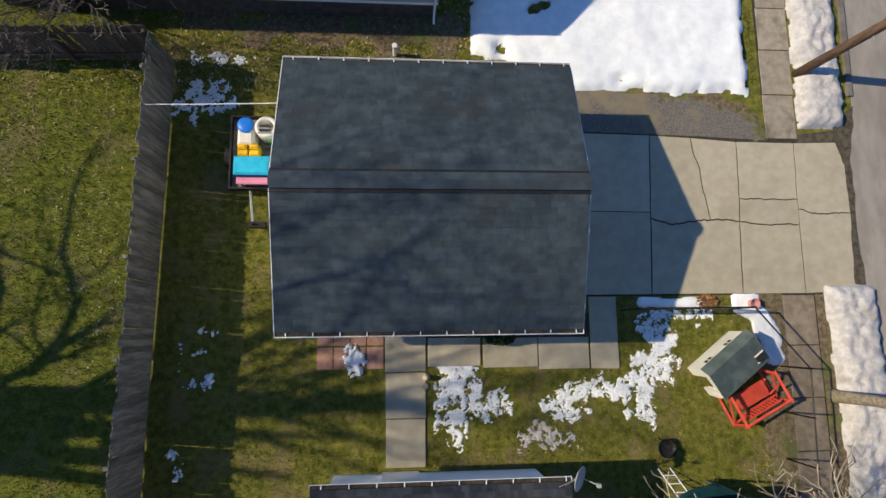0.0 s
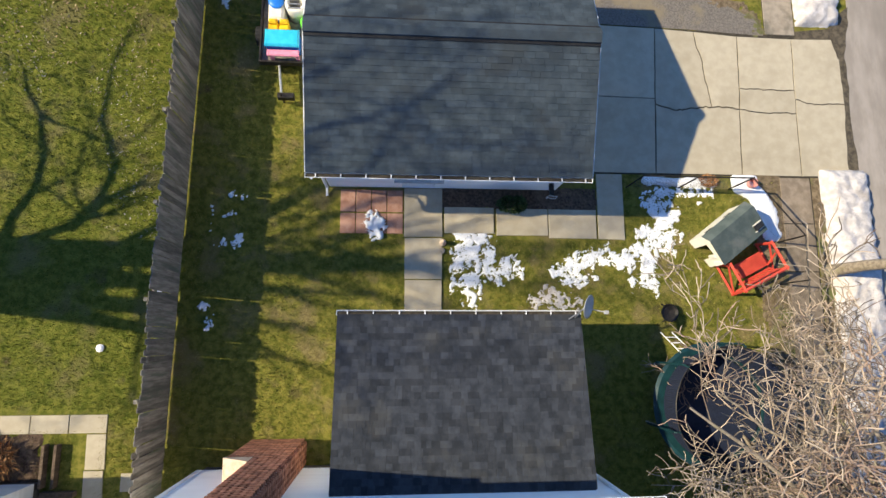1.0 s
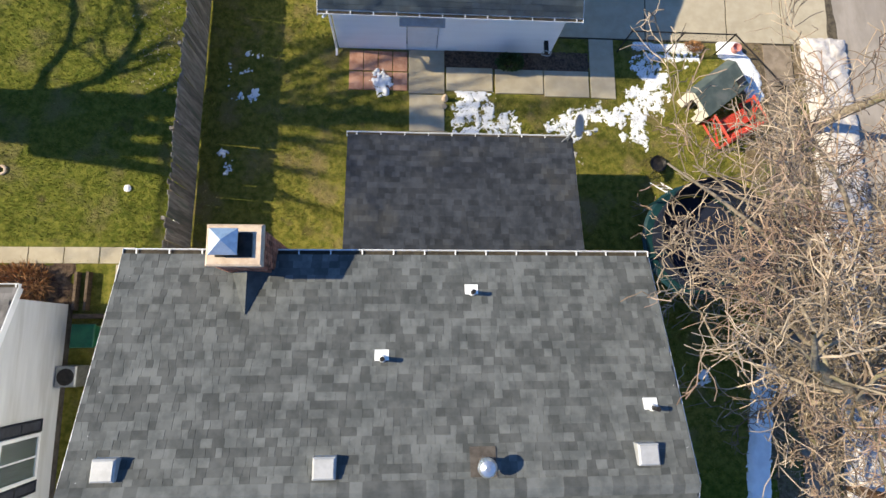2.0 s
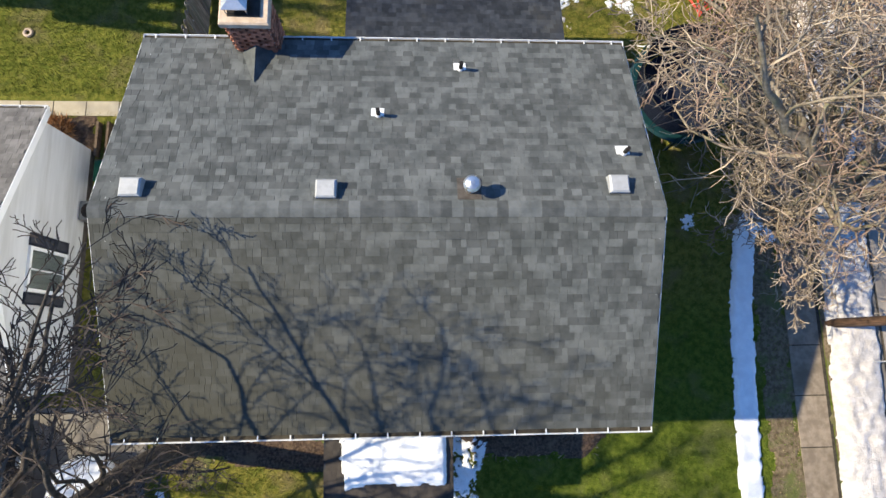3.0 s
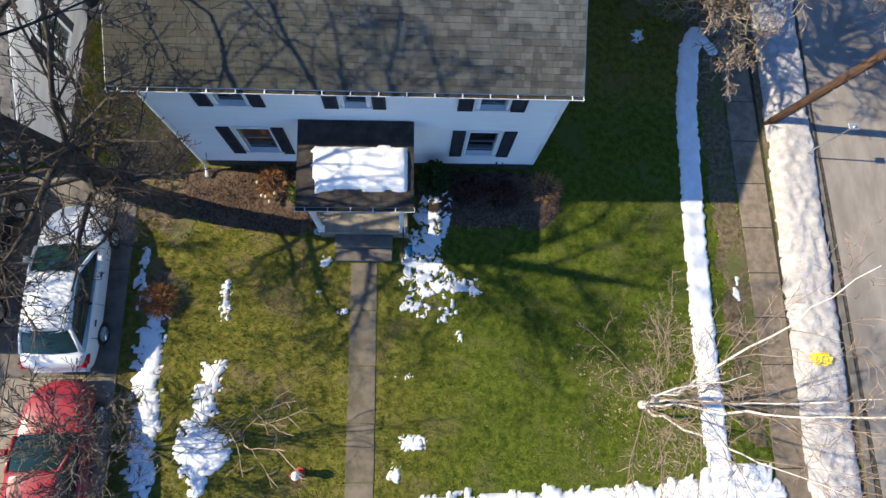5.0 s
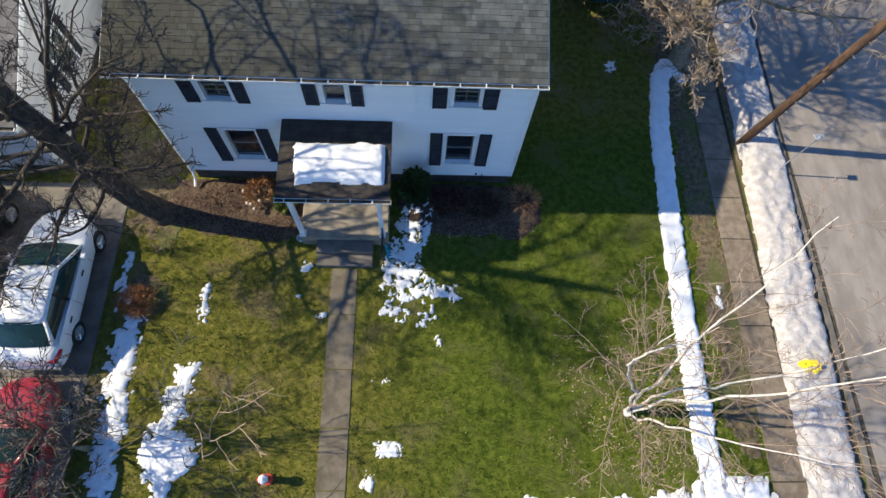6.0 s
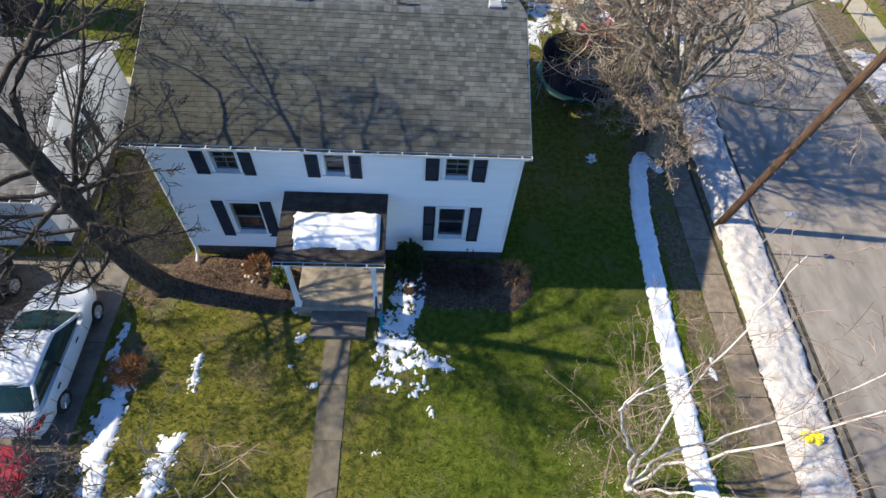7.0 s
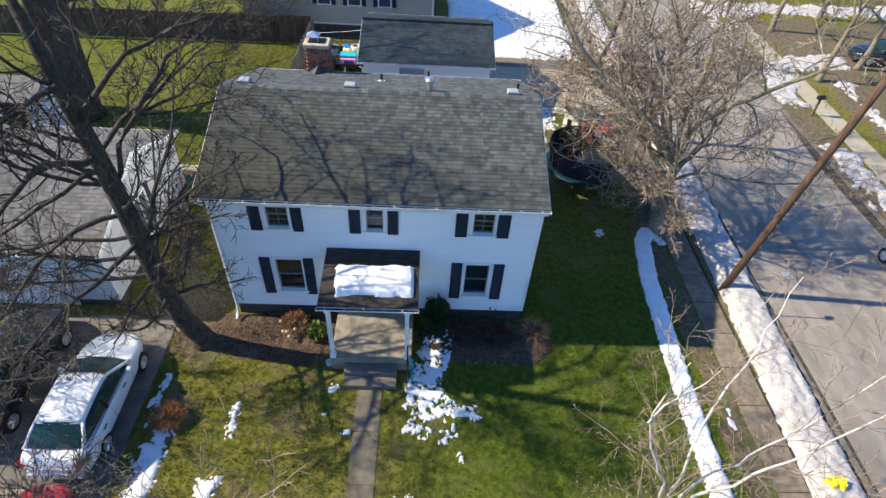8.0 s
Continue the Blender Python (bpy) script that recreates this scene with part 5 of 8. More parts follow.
part("ceiling", Shape().box(-2.18, 0.14, -16.24, HY0 - 0.04, 2.86, 2.9), WHITE, porch)
PF, PB, PZ0, PZ1 = -16.43, HY0 - 0.03, 3.03, 3.27
proof = part("roof", roof_deck(-2.50, 0.38, PF, PZ0, PB, PZ1, 0.07), FELT, porch, "low dark shingled porch roof")
pvv = Vector((0, PB - PF, PZ1 - PZ0))
shingled(proof, (-2.50, PF, PZ0), (1, 0, 0), pvv, 2.88, pvv.length - 0.02, PORCH_SHINGLE, (-1, -16, 3.1), 31, cap=200)
gutter(porch, -2.52, 0.40, PF + 0.005, PZ0 - 0.01, -1, 0.55)
part("rail", Shape().tube([(0.1, -16.5, 1.42), (0.1, -17.1, 1.1)], 0.02, 8).tube([(0.1, -16.5, 0.5), (0.1, -16.5, 1.42)], 0.018, 8).tube([(0.1, -17.1, 0.0), (0.1, -17.1, 1.1)], 0.018, 8), BLACK_METAL, porch, "black iron handrail")
single("snow_on_porch", snow_sheet(-2.35, 0.4, -16.3, -14.6, 0.06, lambda x, y: min(x + 2.1 - 0.22 * max(0, -15.4 - y), 0.18 - x, -14.95 - y, y + 16.02), 0.13, 0.08, lumps=0.14, lump_grain=3, base=lambda x, y: PZ0 + (y - PF) * (PZ1 - PZ0) / (PB - PF) + 0.02, edge=0.12), SNOW, "thick slab of melting snow on the porch roof", "snow", smooth=True)

# ---- the garage ----
garage = thing("garage", (0.42, 3.45, 0), "white garage with a slate-dark shingle gable roof", "garage")
GX0, GX1, GY0, GY1, GE, GR, GRY = -2.8, 3.72, 0.58, 6.28, 2.58, 3.6, 3.43
gopen = [(2.05, 2.98, 0.05, 2.1)]
gw = part("wall", wall_core((GX0, GY0, 0), (1, 0, 0), (0, -1, 0), GX1 - GX0, 0.0, 2.48, gopen), SIDING, garage)
part("siding", lapped((GX0, GY0, 0), (1, 0, 0), (0, -1, 0), GX1 - GX0, 0.15, lambda a: 2.46, gopen, 0.14), SIDING, gw)
gw = part("wall", wall_core((GX1, GY1, 0), (-1, 0, 0), (0, 1, 0), GX1 - GX0, 0.0, 2.48), SIDING, garage)
part("siding", lapped((GX1, GY1, 0), (-1, 0, 0), (0, 1, 0), GX1 - GX0, 0.15, lambda a: 2.46, (), 0.14), SIDING, gw)
gs = (GR - GE) / (GRY - 0.22)
for xa, xb, nx in ((GX0, GX0 + 0.16, -1), (GX1 - 0.16, GX1, 1)):
    w = part("wall", gable(xa, xb, GY0 + 0.16, GY1 - 0.16, 0.0, GRY, GR - 0.12, 2.52), SIDING, garage)
    o = (xa, GY1, 0) if nx < 0 else (xb, GY0, 0)
    part("siding", lapped(o, (0, nx, 0), (nx, 0, 0), GY1 - GY0, 0.15, lambda a: GR - 0.16 - gs * abs(a - (GY1 - GY0) / 2), (), 0.14), SIDING, w)
part("door", Shape().box(GX0 + 2.07, GX0 + 2.96, GY0 + 0.03, GY0 + 0.08, 0.05, 2.08), WHITE, garage, "pale side door")
part("awning", Shape().add([(-0.95, GY0 - 0.02, 2.12), (0.3, GY0 - 0.02, 2.12), (0.3, GY0 - 0.42, 1.97), (-0.95, GY0 - 0.42, 1.97), (-0.95, GY0 - 0.02, 2.16), (0.3, GY0 - 0.02, 2.16), (0.3, GY0 - 0.42, 2.01), (-0.95, GY0 - 0.42, 2.01)],
                           [(3, 2, 1, 0), (4, 5, 6, 7), (0, 1, 5, 4), (1, 2, 6, 5), (2, 3, 7, 6), (3, 0, 4, 7)]), VENT, garage, "small pale awning over the side door")
gd = part("garage_door", Shape().box(GX1 + 0.03, GX1 + 0.06, 0.95, 5.95, 0.0, 2.1), WHITE, garage)
for i in range(4):
    part("panel", Shape().box(GX1 + 0.06, GX1 + 0.075, 1.0, 5.9, 0.05 + 0.51 * i, 0.52 + 0.51 * i), WHITE, gd)
groof = part("roof", roof_deck(-3.06, 3.95, 0.22, GE, GRY, GR).add(*(lambda q: (q.v, q.f))(roof_deck(-3.06, 3.95, 6.64, GE, GRY, GR))), FELT, garage, "slate-dark asphalt shingle roof")
gv = Vector((0, GRY - 0.22, GR - GE))
shingled(groof, (-3.06, 0.22, GE), (1, 0, 0), gv, 7.01, gv.length - 0.12, SHINGLE_DARK, (0.3, 1.5, 3), 41, cap=150, widths=(0.22, 0.28, 0.34))
shingled(groof, (3.95, 6.64, GE), (-1, 0, 0), (0, GRY - 6.64, GR - GE), 7.01, gv.length - 0.12, SHINGLE_DARK, (0.3, 5.0, 3), 42, cap=150, widths=(0.22, 0.28, 0.34))
rv = Shape()
q = [(-0.19, -gs * 0.19 + 0.012), (0, 0.012), (0.19, -gs * 0.19 + 0.012), (0.19, -gs * 0.19 + 0.085), (0, 0.1), (-0.19, -gs * 0.19 + 0.085)]
rv.add([(x, GRY + a, GR + b) for x in (-3.06, 3.95) for a, b in q], [(0, 1, 2, 3, 4, 5)[::-1], (6, 7, 8, 9, 10, 11)] + [(i, (i + 1) % 6, 6 + (i + 1) % 6, 6 + i) for i in range(6)])
vent = part("ridge_vent", rv, SHINGLE_DARK, groof, "raised ridge vent strip")
for sy in (-1, 1):
    part("vent_slot", Shape().box(-3.06, 3.95, GRY + sy * 0.225 - 0.035, GRY + sy * 0.225 + 0.035, GR - gs * 0.225 - 0.02, GR - gs * 0.225 + 0.036), BLACK, vent, "dark louvred vent edge")
gutter(garage, -3.07, 3.96, 0.22, 2.56, -1)
gutter(garage, -3.07, 3.96, 6.64, 2.56, 1)
for y0, y1 in ((0.25, GY0), (GY1, 6.61)):
    part("soffit", Shape().box(-3.03, 3.92, y0, y1, 2.43, 2.45), WHITE, garage)
for xa in (-3.08, 3.952):
    for ya in (0.22, 6.64):
        part("rake_board", roof_deck(xa, xa + 0.018, ya, GE - 0.01, GRY, GR - 0.01, 0.15), WHITE, garage)
part("downspout", Shape().tube([(-2.95, 0.14, 2.34), (-2.86, 0.4, 2.16), (-2.86, 0.52, 2.08), (-2.86, 0.52, 0.15), (-2.86, 0.3, 0.05)], 0.04, 6), WHITE, garage)
hr = thing("hose_reel", (3.45, 0.2, 0.6), "pale coiled garden hose hung on the garage wall", "hose")
part("coil", Shape().tube([(3.42 + 0.15 * math.cos(t * 0.7), 0.2 - 0.02 * (t % 3), 0.75 + 0.15 * math.sin(t * 0.7)) for t in range(28)], 0.016, 6), VENT, hr)
part("bracket", Shape().box(3.36, 3.48, 0.2, 0.57, 0.7, 0.8), BLACK_METAL, hr)


# ---- neighbouring houses ----
def simple_house(name, x0, x1, y0, y1, eave, ridge, over, wall_mat, roof_mat, label, seed, cap=120, base=0.3):
    """A gabled house with its ridge along x."""
    h = thing(name, ((x0 + x1) / 2, (y0 + y1) / 2, 0), label, "house")
    ry = (y0 + y1) / 2
    k = (ridge - eave) / (ry - y0 + over)
    part("foundation", Shape().box(x0 + 0.02, x1 - 0.02, y0 + 0.02, y1 - 0.02, -0.2, base), FOUNDATION, h)
    part("wall", Shape().box(x0, x1, y0, y0 + 0.16, base, eave), wall_mat, h)
    part("wall", Shape().box(x0, x1, y1 - 0.16, y1, base, eave), wall_mat, h)
    for xa, xb, nx in ((x0, x0 + 0.16, -1), (x1 - 0.16, x1, 1)):
        w = part("wall", gable(xa, xb, y0 + 0.16, y1 - 0.16, base, ry, ridge - 0.14, eave), wall_mat, h)
        part("siding", lapped((xa, y1, 0) if nx < 0 else (xb, y0, 0), (0, nx, 0), (nx, 0, 0), y1 - y0, base, lambda a: ridge - 0.14 - k * abs(a - (y1 - y0) / 2), (), 0.2), wall_mat, w)
    r = part("roof", roof_deck(x0 - 0.2, x1 + 0.2, y0 - over, eave, ry, ridge).add(*(lambda q: (q.v, q.f))(roof_deck(x0 - 0.2, x1 + 0.2, y1 + over, eave, ry, ridge))), FELT, h)
    v = Vector((0, ry - y0 + over, ridge - eave))
    shingled(r, (x0 - 0.2, y0 - over, eave), (1, 0, 0), v, x1 - x0 + 0.4, v.length - 0.05, roof_mat, (x1, y0, eave), seed, cap=cap)
    shingled(r, (x1 + 0.2, y1 + over, eave), (-1, 0, 0), (0, -v.y, v.z), x1 - x0 + 0.4, v.length - 0.05, roof_mat, (x1, y1, eave), seed + 1, cap=cap)
    ridge_caps(r, x0 - 0.2, x1 + 0.2, ry, ridge, k, roof_mat)
    gutter(h, x0 - 0.2, x1 + 0.2, y0 - over + 0.01, eave - 0.02, -1)
    gutter(h, x0 - 0.2, x1 + 0.2, y1 + over - 0.01, eave - 0.02, 1)
    for xa in (x0 - 0.225, x1 + 0.203):
        for ya in (y0 - over, y1 + over):
            part("rake_board", roof_deck(xa, xa + 0.022, ya, eave + 0.01, ry, ridge + 0.01, 0.18), WHITE, h)
    return h


GREY_ROOF = surface("pale_grey_shingle", (0.125, 0.117, 0.11), (0.19, 0.178, 0.168), 3.0, 5.0, 0.93, bump=0.4, bump_scale=150.0, dist=0.004, spread=0.16)
west = simple_house("neighbour_house", -20.5, -9.8, -14.05, -7.25, 2.62, 4.05, 0.22, SHADED_SIDING, GREY_ROOF, "low white neighbouring house with a pale grey shingle roof", 51)
EO, EU, EN = (-9.8, -14.2, 0), (0, 1, 0), (1, 0, 0)
win = part("window", Shape().box(-9.8, -9.72, -11.55, -10.45, 0.98, 1.06).box(-9.8, -9.72, -11.55, -10.45, 2.34, 2.42).box(-9.8, -9.72, -11.55, -11.47, 1.06, 2.34).box(-9.8, -9.72, -10.53, -10.45, 1.06, 2.34).box(-9.8, -9.735, -11.02, -10.98, 1.06, 2.34), WHITE, west, "white-framed side window")
ob = part("pane", Shape().box(-9.755, -9.749, -11.48, -10.52, 1.05, 2.35), GLASS, win)
part("curtain", Shape().box(-9.8, -9.765, -11.48, -10.52, 1.05, 2.35), NET_CURTAIN, win, "drawn pale curtain")
for y0, y1 in ((-11.86, -11.57), (-10.43, -10.12)):
    shutter(west, (-9.8, y0, 0), EU, EN, 0, y1 - y0, 0.92, 2.44)
part("garage_door", Shape().box(-14.6, -11.2, -14.09, -14.05, 0.05, 2.15), WHITE, west)
ac = thing("air_conditioner", (-9.48, -9.14, 0), "grey air conditioning unit beside the white wall", "air conditioner")
part("case", Shape().cbox(-9.74, -9.22, -9.4, -8.86, 0.05, 0.65, 0.03), BARE_METAL, ac)
part("fan_grille", Shape().lathe([(0.22, 0.65), (0.2, 0.67), (0.03, 0.675)], 16, (-9.48, -9.14, 0)), BLACK_METAL, ac)
for y, hgt in ((-8.1, 0.95),):
    b = thing("wheelie_bin", (-8.98, y, 0), "green plastic wheelie bin beside the white wall", "bin")
    part("body", Shape().add([(-9.18, y - 0.22, 0.05), (-8.76, y - 0.22, 0.05), (-8.76, y + 0.22, 0.05), (-9.18, y + 0.22, 0.05), (-9.23, y - 0.27, hgt), (-8.7, y - 0.27, hgt), (-8.7, y + 0.27, hgt), (-9.23, y + 0.27, hgt)],
                             [(3, 2, 1, 0), (4, 5, 6, 7), (0, 1, 5, 4), (1, 2, 6, 5), (2, 3, 7, 6), (3, 0, 4, 7)]), GREEN_BIN, b)
    part("lid", Shape().cbox(-9.26, -8.67, y - 0.3, y + 0.3, hgt, hgt + 0.06, 0.025), GREEN_BIN, b)
    part("wheel", Shape().tube([(-9.18, y - 0.25, 0.1), (-9.18, y - 0.2, 0.1)], 0.1, 12), RUBBER, b)
    part("wheel", Shape().tube([(-9.18, y + 0.2, 0.1), (-9.18, y + 0.25, 0.1)], 0.1, 12), RUBBER, b)
deck = thing("wooden_planter", (-9.55, -6.9, 0), "low weathered timber edging round a flower bed", "planter")
for x in (-9.75, -9.45):
    part("board", Shape().box(x, x + 0.07, -7.4, -6.35, 0, 0.22), FENCE_BROWN, deck)
part("board", Shape().box(-9.7, -8.9, -7.62, -7.5, 0, 0.2), FENCE_BROWN, deck)
north = simple_house("neighbour_house", -11.2, 0.8, 9.36, 17.4, 3.05, 5.9, 0.12, BEIGE, SHINGLE_DARK, "beige neighbouring house with dark shutters and a dark roof", 61, cap=60, base=0.75)
for x in (-6.1, -4.2, -2.3):
    sash_window(north, (x - 0.36, 9.36, 0), (1, 0, 0), (0, -1, 0), (0, 0.72, 2.02, 2.86), (1, 2))
    # Dark panel on the solid wall stands in for the unlit room.
    part("backing", Shape().box(x - 0.36, x + 0.36, 9.35, 9.358, 2.02, 2.86), DARK_ROOM, north)
    for a in (-0.72, 0.46):
        shutter(north, (x, 9.36, 0), (1, 0, 0), (0, -1, 0), a, a + 0.27, 1.98, 2.9)
part("downspout", Shape().tube([(0.72, 9.28, 3.0), (0.72, 9.31, 2.8), (0.72, 9.31, 0.35), (0.72, 9.12, 0.15)], 0.035, 6), WHITE, north)
part("skirt_board", Shape().box(-11.2, 0.8, 9.335, 9.36, 0.75, 0.84), WHITE, north)
shed = thing("garden_shed", (-18.0, -3.2, 0), "small white shed with a grey roof", "shed")
part("wall", Shape().box(-19.2, -16.9, -4.3, -2.2, 0, 2.2), SIDING, shed)
part("roof", roof_deck(-19.4, -16.7, -4.5, 2.15, -3.25, 2.8).add(*(lambda q: (q.v, q.f))(roof_deck(-19.4, -16.7, -2.0, 2.15, -3.25, 2.8))), GREY_ROOF, shed)
part("door", Shape().box(-18.4, -17.5, -4.34, -4.3, 0.05, 1.95), BLACK, shed)


# ---- fences ----
def board_fence(name, a, b, height, material, label, seed, cap=300, board=0.145, lean=0.0):
    """An upright board fence from a to b with posts and rails, a little uneven."""
    rng = random.Random(seed)
    a, b = Vector((*a, 0)), Vector((*b, 0))
    d = (b - a).normalized()
    n = Vector((-d.y, d.x, 0))
    f = thing(name, tuple((a + b) / 2), label, "fence")
    me = [Shape().add([(-board / 2 + 0.0004, -0.009, 0.04), (board / 2 - 0.0004, -0.009, 0.04), (board / 2 - 0.0004, 0.009, 0.04), (-board / 2 + 0.0004, 0.009, 0.04),
                       (-board / 2 + 0.0004, -0.009, h - 0.035), (board / 2 - 0.0004, -0.009, h - 0.035), (board / 2 - 0.0004, 0.009, h - 0.035), (-board / 2 + 0.0004, 0.009, h - 0.035),
                       (-board / 2 + 0.035, -0.009, h), (board / 2 - 0.035, -0.009, h), (board / 2 - 0.035, 0.009, h), (-board / 2 + 0.035, 0.009, h)],
                      [(0, 1, 5, 4), (1, 2, 6, 5), (2, 3, 7, 6), (3, 0, 4, 7), (4, 5, 9, 8), (6, 7, 11, 10), (5, 6, 10, 9), (7, 4, 8, 11), (8, 9, 10, 11)]).mesh("board", material) for h in (height, height - 0.02, height + 0.015)]
    ln = (b - a).length
    k = int(ln / board)
    basis = Matrix((d, n, Vector((0, 0, 1)))).transposed().to_4x4()
    rest = Shape()
    for i in range(k):
        p = a + d * (i + 0.5) * board + n * rng.uniform(-0.006, 0.006)
        m = Matrix.Translation(p) @ basis @ pose(0, 0, 0, rng.gauss(0, 0.8) + lean, rng.gauss(0, 0.35), 0)
        src = rng.choice(me)
        if i < cap:
            ob = part("board", src, material, f)
            ob.matrix_basis = m
        else:
            rest.add([tuple(m @ q.co) for q in src.vertices], [tuple(q.vertices) for q in src.polygons])
    if rest.v:
        part("boards", rest, material, f, kind="stuff")
    for z in (0.35, height - 0.35):
        s = Shape()
        local_box(s, a, d, n, 0, ln, 0.016, 0.055, z, z + 0.09)
        part("rail", s, material, f)
    for i in range(int(ln / 2.4) + 1):
        s = Shape()
        local_box(s, a, d, n, min(i * 2.4, ln - 0.09), min(i * 2.4, ln - 0.09) + 0.09, 0.056, 0.145, -0.1, height - 0.06)
        part("post", s, material, f)
    return f


board_fence("board_fence", (-6.84, -7.6), (-6.58, 7.85), 1.78, FENCE, "tall weathered grey board fence along the lawn", 3)
board_fence("board_fence", (-6.7, 7.9), (-30, 7.1), 1.75, FENCE_BROWN, "dark brown board fence behind the neighbouring lawn", 4)

chain = thing("chain_fence", (9.5, -1.0, 0), "low black wire mesh fence round the back yard", "fence")
line = [(5.9, 0.72), (9.08, 0.72), (10.45, -0.9), (10.36, -3.4), (10.3, -8.0)]
for (ax, ay), (bx, by) in zip(line, line[1:]):
    part("top_rail", Shape().tube([(ax, ay, 1.2), (bx, by, 1.2)], 0.022, 7), BLACK_METAL, chain)
    ln = math.hypot(bx - ax, by - ay)
    n = max(int(round(ln / 1.6)), 1)
    for i in range(n + 1):
        t = i / n
        part("post", Shape().tube([(ax + (bx - ax) * t, ay + (by - ay) * t, -0.05), (ax + (bx - ax) * t, ay + (by - ay) * t, 1.25)], 0.022, 7), BLACK_METAL, chain)
    wire = Shape()
    k = int(ln / 0.09)
    for i in range(-12, k):
        for s in (1, -1):
            t0, t1 = i * 0.09, i * 0.09 + 1.15
            z0, z1 = (0.04, 1.19) if s > 0 else (1.19, 0.04)
            c0, c1 = max(t0, 0), min(t1, ln)
            if c1 - c0 < 0.05:
                continue
            h0, h1 = z0 + (z1 - z0) * (c0 - t0) / 1.15, z0 + (z1 - z0) * (c1 - t0) / 1.15
            wire.tube([(ax + (bx - ax) * c0 / ln, ay + (by - ay) * c0 / ln, h0), (ax + (bx - ax) * c1 / ln, ay + (by - ay) * c1 / ln, h1)], 0.0016, 3, caps=False)
    part("wire_mesh", wire, BLACK_METAL, chain, kind="stuff")
single("red_bucket", Shape().lathe([(0.11, 0.0), (0.14, 0.26), (0.148, 0.27), (0.135, 0.27), (0.1, 0.03)], 16, (9.72, 0.86, 0.0)), PINK_FADE, "faded red plastic bucket by the fence corner", "bucket")
clothes = thing("clothes_line", (-5.3, 6.9, 0), "white line strung from the fence to the garage", "clothes line")
part("cord", Shape().tube([(-6.62, 5.9, 1.55), (-5.6, 5.9, 1.6), (-4.3, 5.88, 1.74), (-2.82, 5.84, 1.97)], 0.011, 5), WHITE, clothes)

# ---- lying snow ----
single("snow_patch", snow_sheet(0.6, 3.2, -3.0, -0.7, 0.026, blobs((1.3, -1.3, 0.72, 0.8), (1.25, -2.1, 0.45, 0.7), (2.1, -1.75, 0.75, 0.35)), 0.02, 0.42, 2.2, 0.75, 4.2, 0.4, 12.0, seed=21, edge=0.08), SNOW, "lacy patch of melting snow on the lawn", "snow", smooth=True)
single("snow_patch", snow_sheet(2.8, 4.9, -3.15, -1.6, 0.028, blobs((3.7, -2.65, 0.75, 0.32)), 0.018, 0.42, 2.2, 1.0, 4.4, 0.4, 8.0, seed=23, edge=0.08), DIRTY_SNOW, "thin dirty patch of melting snow on the lawn", "snow", smooth=True)
single("snow_patch", snow_sheet(3.2, 8.6, -2.8, 1.05, 0.027, lambda x, y: max(along([(4.0, -1.85), (4.9, -1.5), (5.9, -1.6)], 0.38)(x, y), along([(6.3, -2.0), (6.45, -1.3), (7.0, -0.3), (6.9, 0.4)], 0.52)(x, y), along([(6.7, 0.45), (8.4, 0.55)], 0.2)(x, y)), 0.02, 0.45, 2.0, 0.72, 4.0, 0.4, 12.0, seed=25, edge=0.08), SNOW, "lacy drift of melting snow across the back lawn", "snow", smooth=True)
single("snow_patch", snow_sheet(6.2, 9.1, 0.7, 1.15, 0.05, along([(6.55, 0.93), (8.6, 0.9)], 0.13), 0.08, 0.08, seed=27, edge=0.1), SNOW, "narrow strip of snow along the driveway", "snow", smooth=True)
single("snow_patch", snow_sheet(8.6, 10.9, -1.2, 1.2, 0.05, lambda x, y: min(along([(9.55, 0.85), (10.0, 0.5), (10.25, -0.45)], 0.36)(x, y), 10.5 - x), 0.07, 0.2, lumps=0.4, seed=29, edge=0.15), SNOW, "patch of snow behind the playhouse", "snow", smooth=True)
single("snow_patch", snow_sheet(-2.3, -1.0, -1.0, 0.1, 0.04, blobs((-1.52, -0.48, 0.4, 0.38)), 0.12, 0.25, 3.0, 0.35, 7.0, 0.7, 7.0, seed=31, edge=0.12), SNOW, "small heap of melting snow on the red paving", "snow", smooth=True)
north_snow = snow_sheet(1.4, 10.7, 6.8, 26, 0.13, lambda x, y: min(oblong(1.9, 10.3, 7.15, 25.8)(x, y), (y - 7.2) - max(0, (4.9 - x)) * 0.42, 0.9 * math.hypot((x - 3.75) * 1.0, y - 9.75) - 0.14, 0.9 * math.hypot((x - 4.05) * 0.6, y - 9.95) - 0.10, math.hypot(x - 6.3, (y - 7.55) * 1.6) - 0.1, math.hypot(x - 2.7, (y - 8.4) * 0.8) - 0.16), 0.20, 0.22, 0.9, lumps=0.3, lump_grain=1.1, seed=33, edge=0.3)
single("snow_field", north_snow, SNOW, "broad field of white snow beside the garage", "snow", smooth=True)
single("snow_patch", snow_sheet(-7.0, -4.2, 5.9, 9.8, 0.045, blobs((-5.7, 6.7, 0.8, 0.72), (-5.45, 7.95, 0.5, 0.22)), 0.012, 0.45, 2.2, 1.1, 3.4, 0.5, 8.0, seed=35, edge=0.1), SNOW, "thin patch of snow in the shade of the fence", "snow", smooth=True)
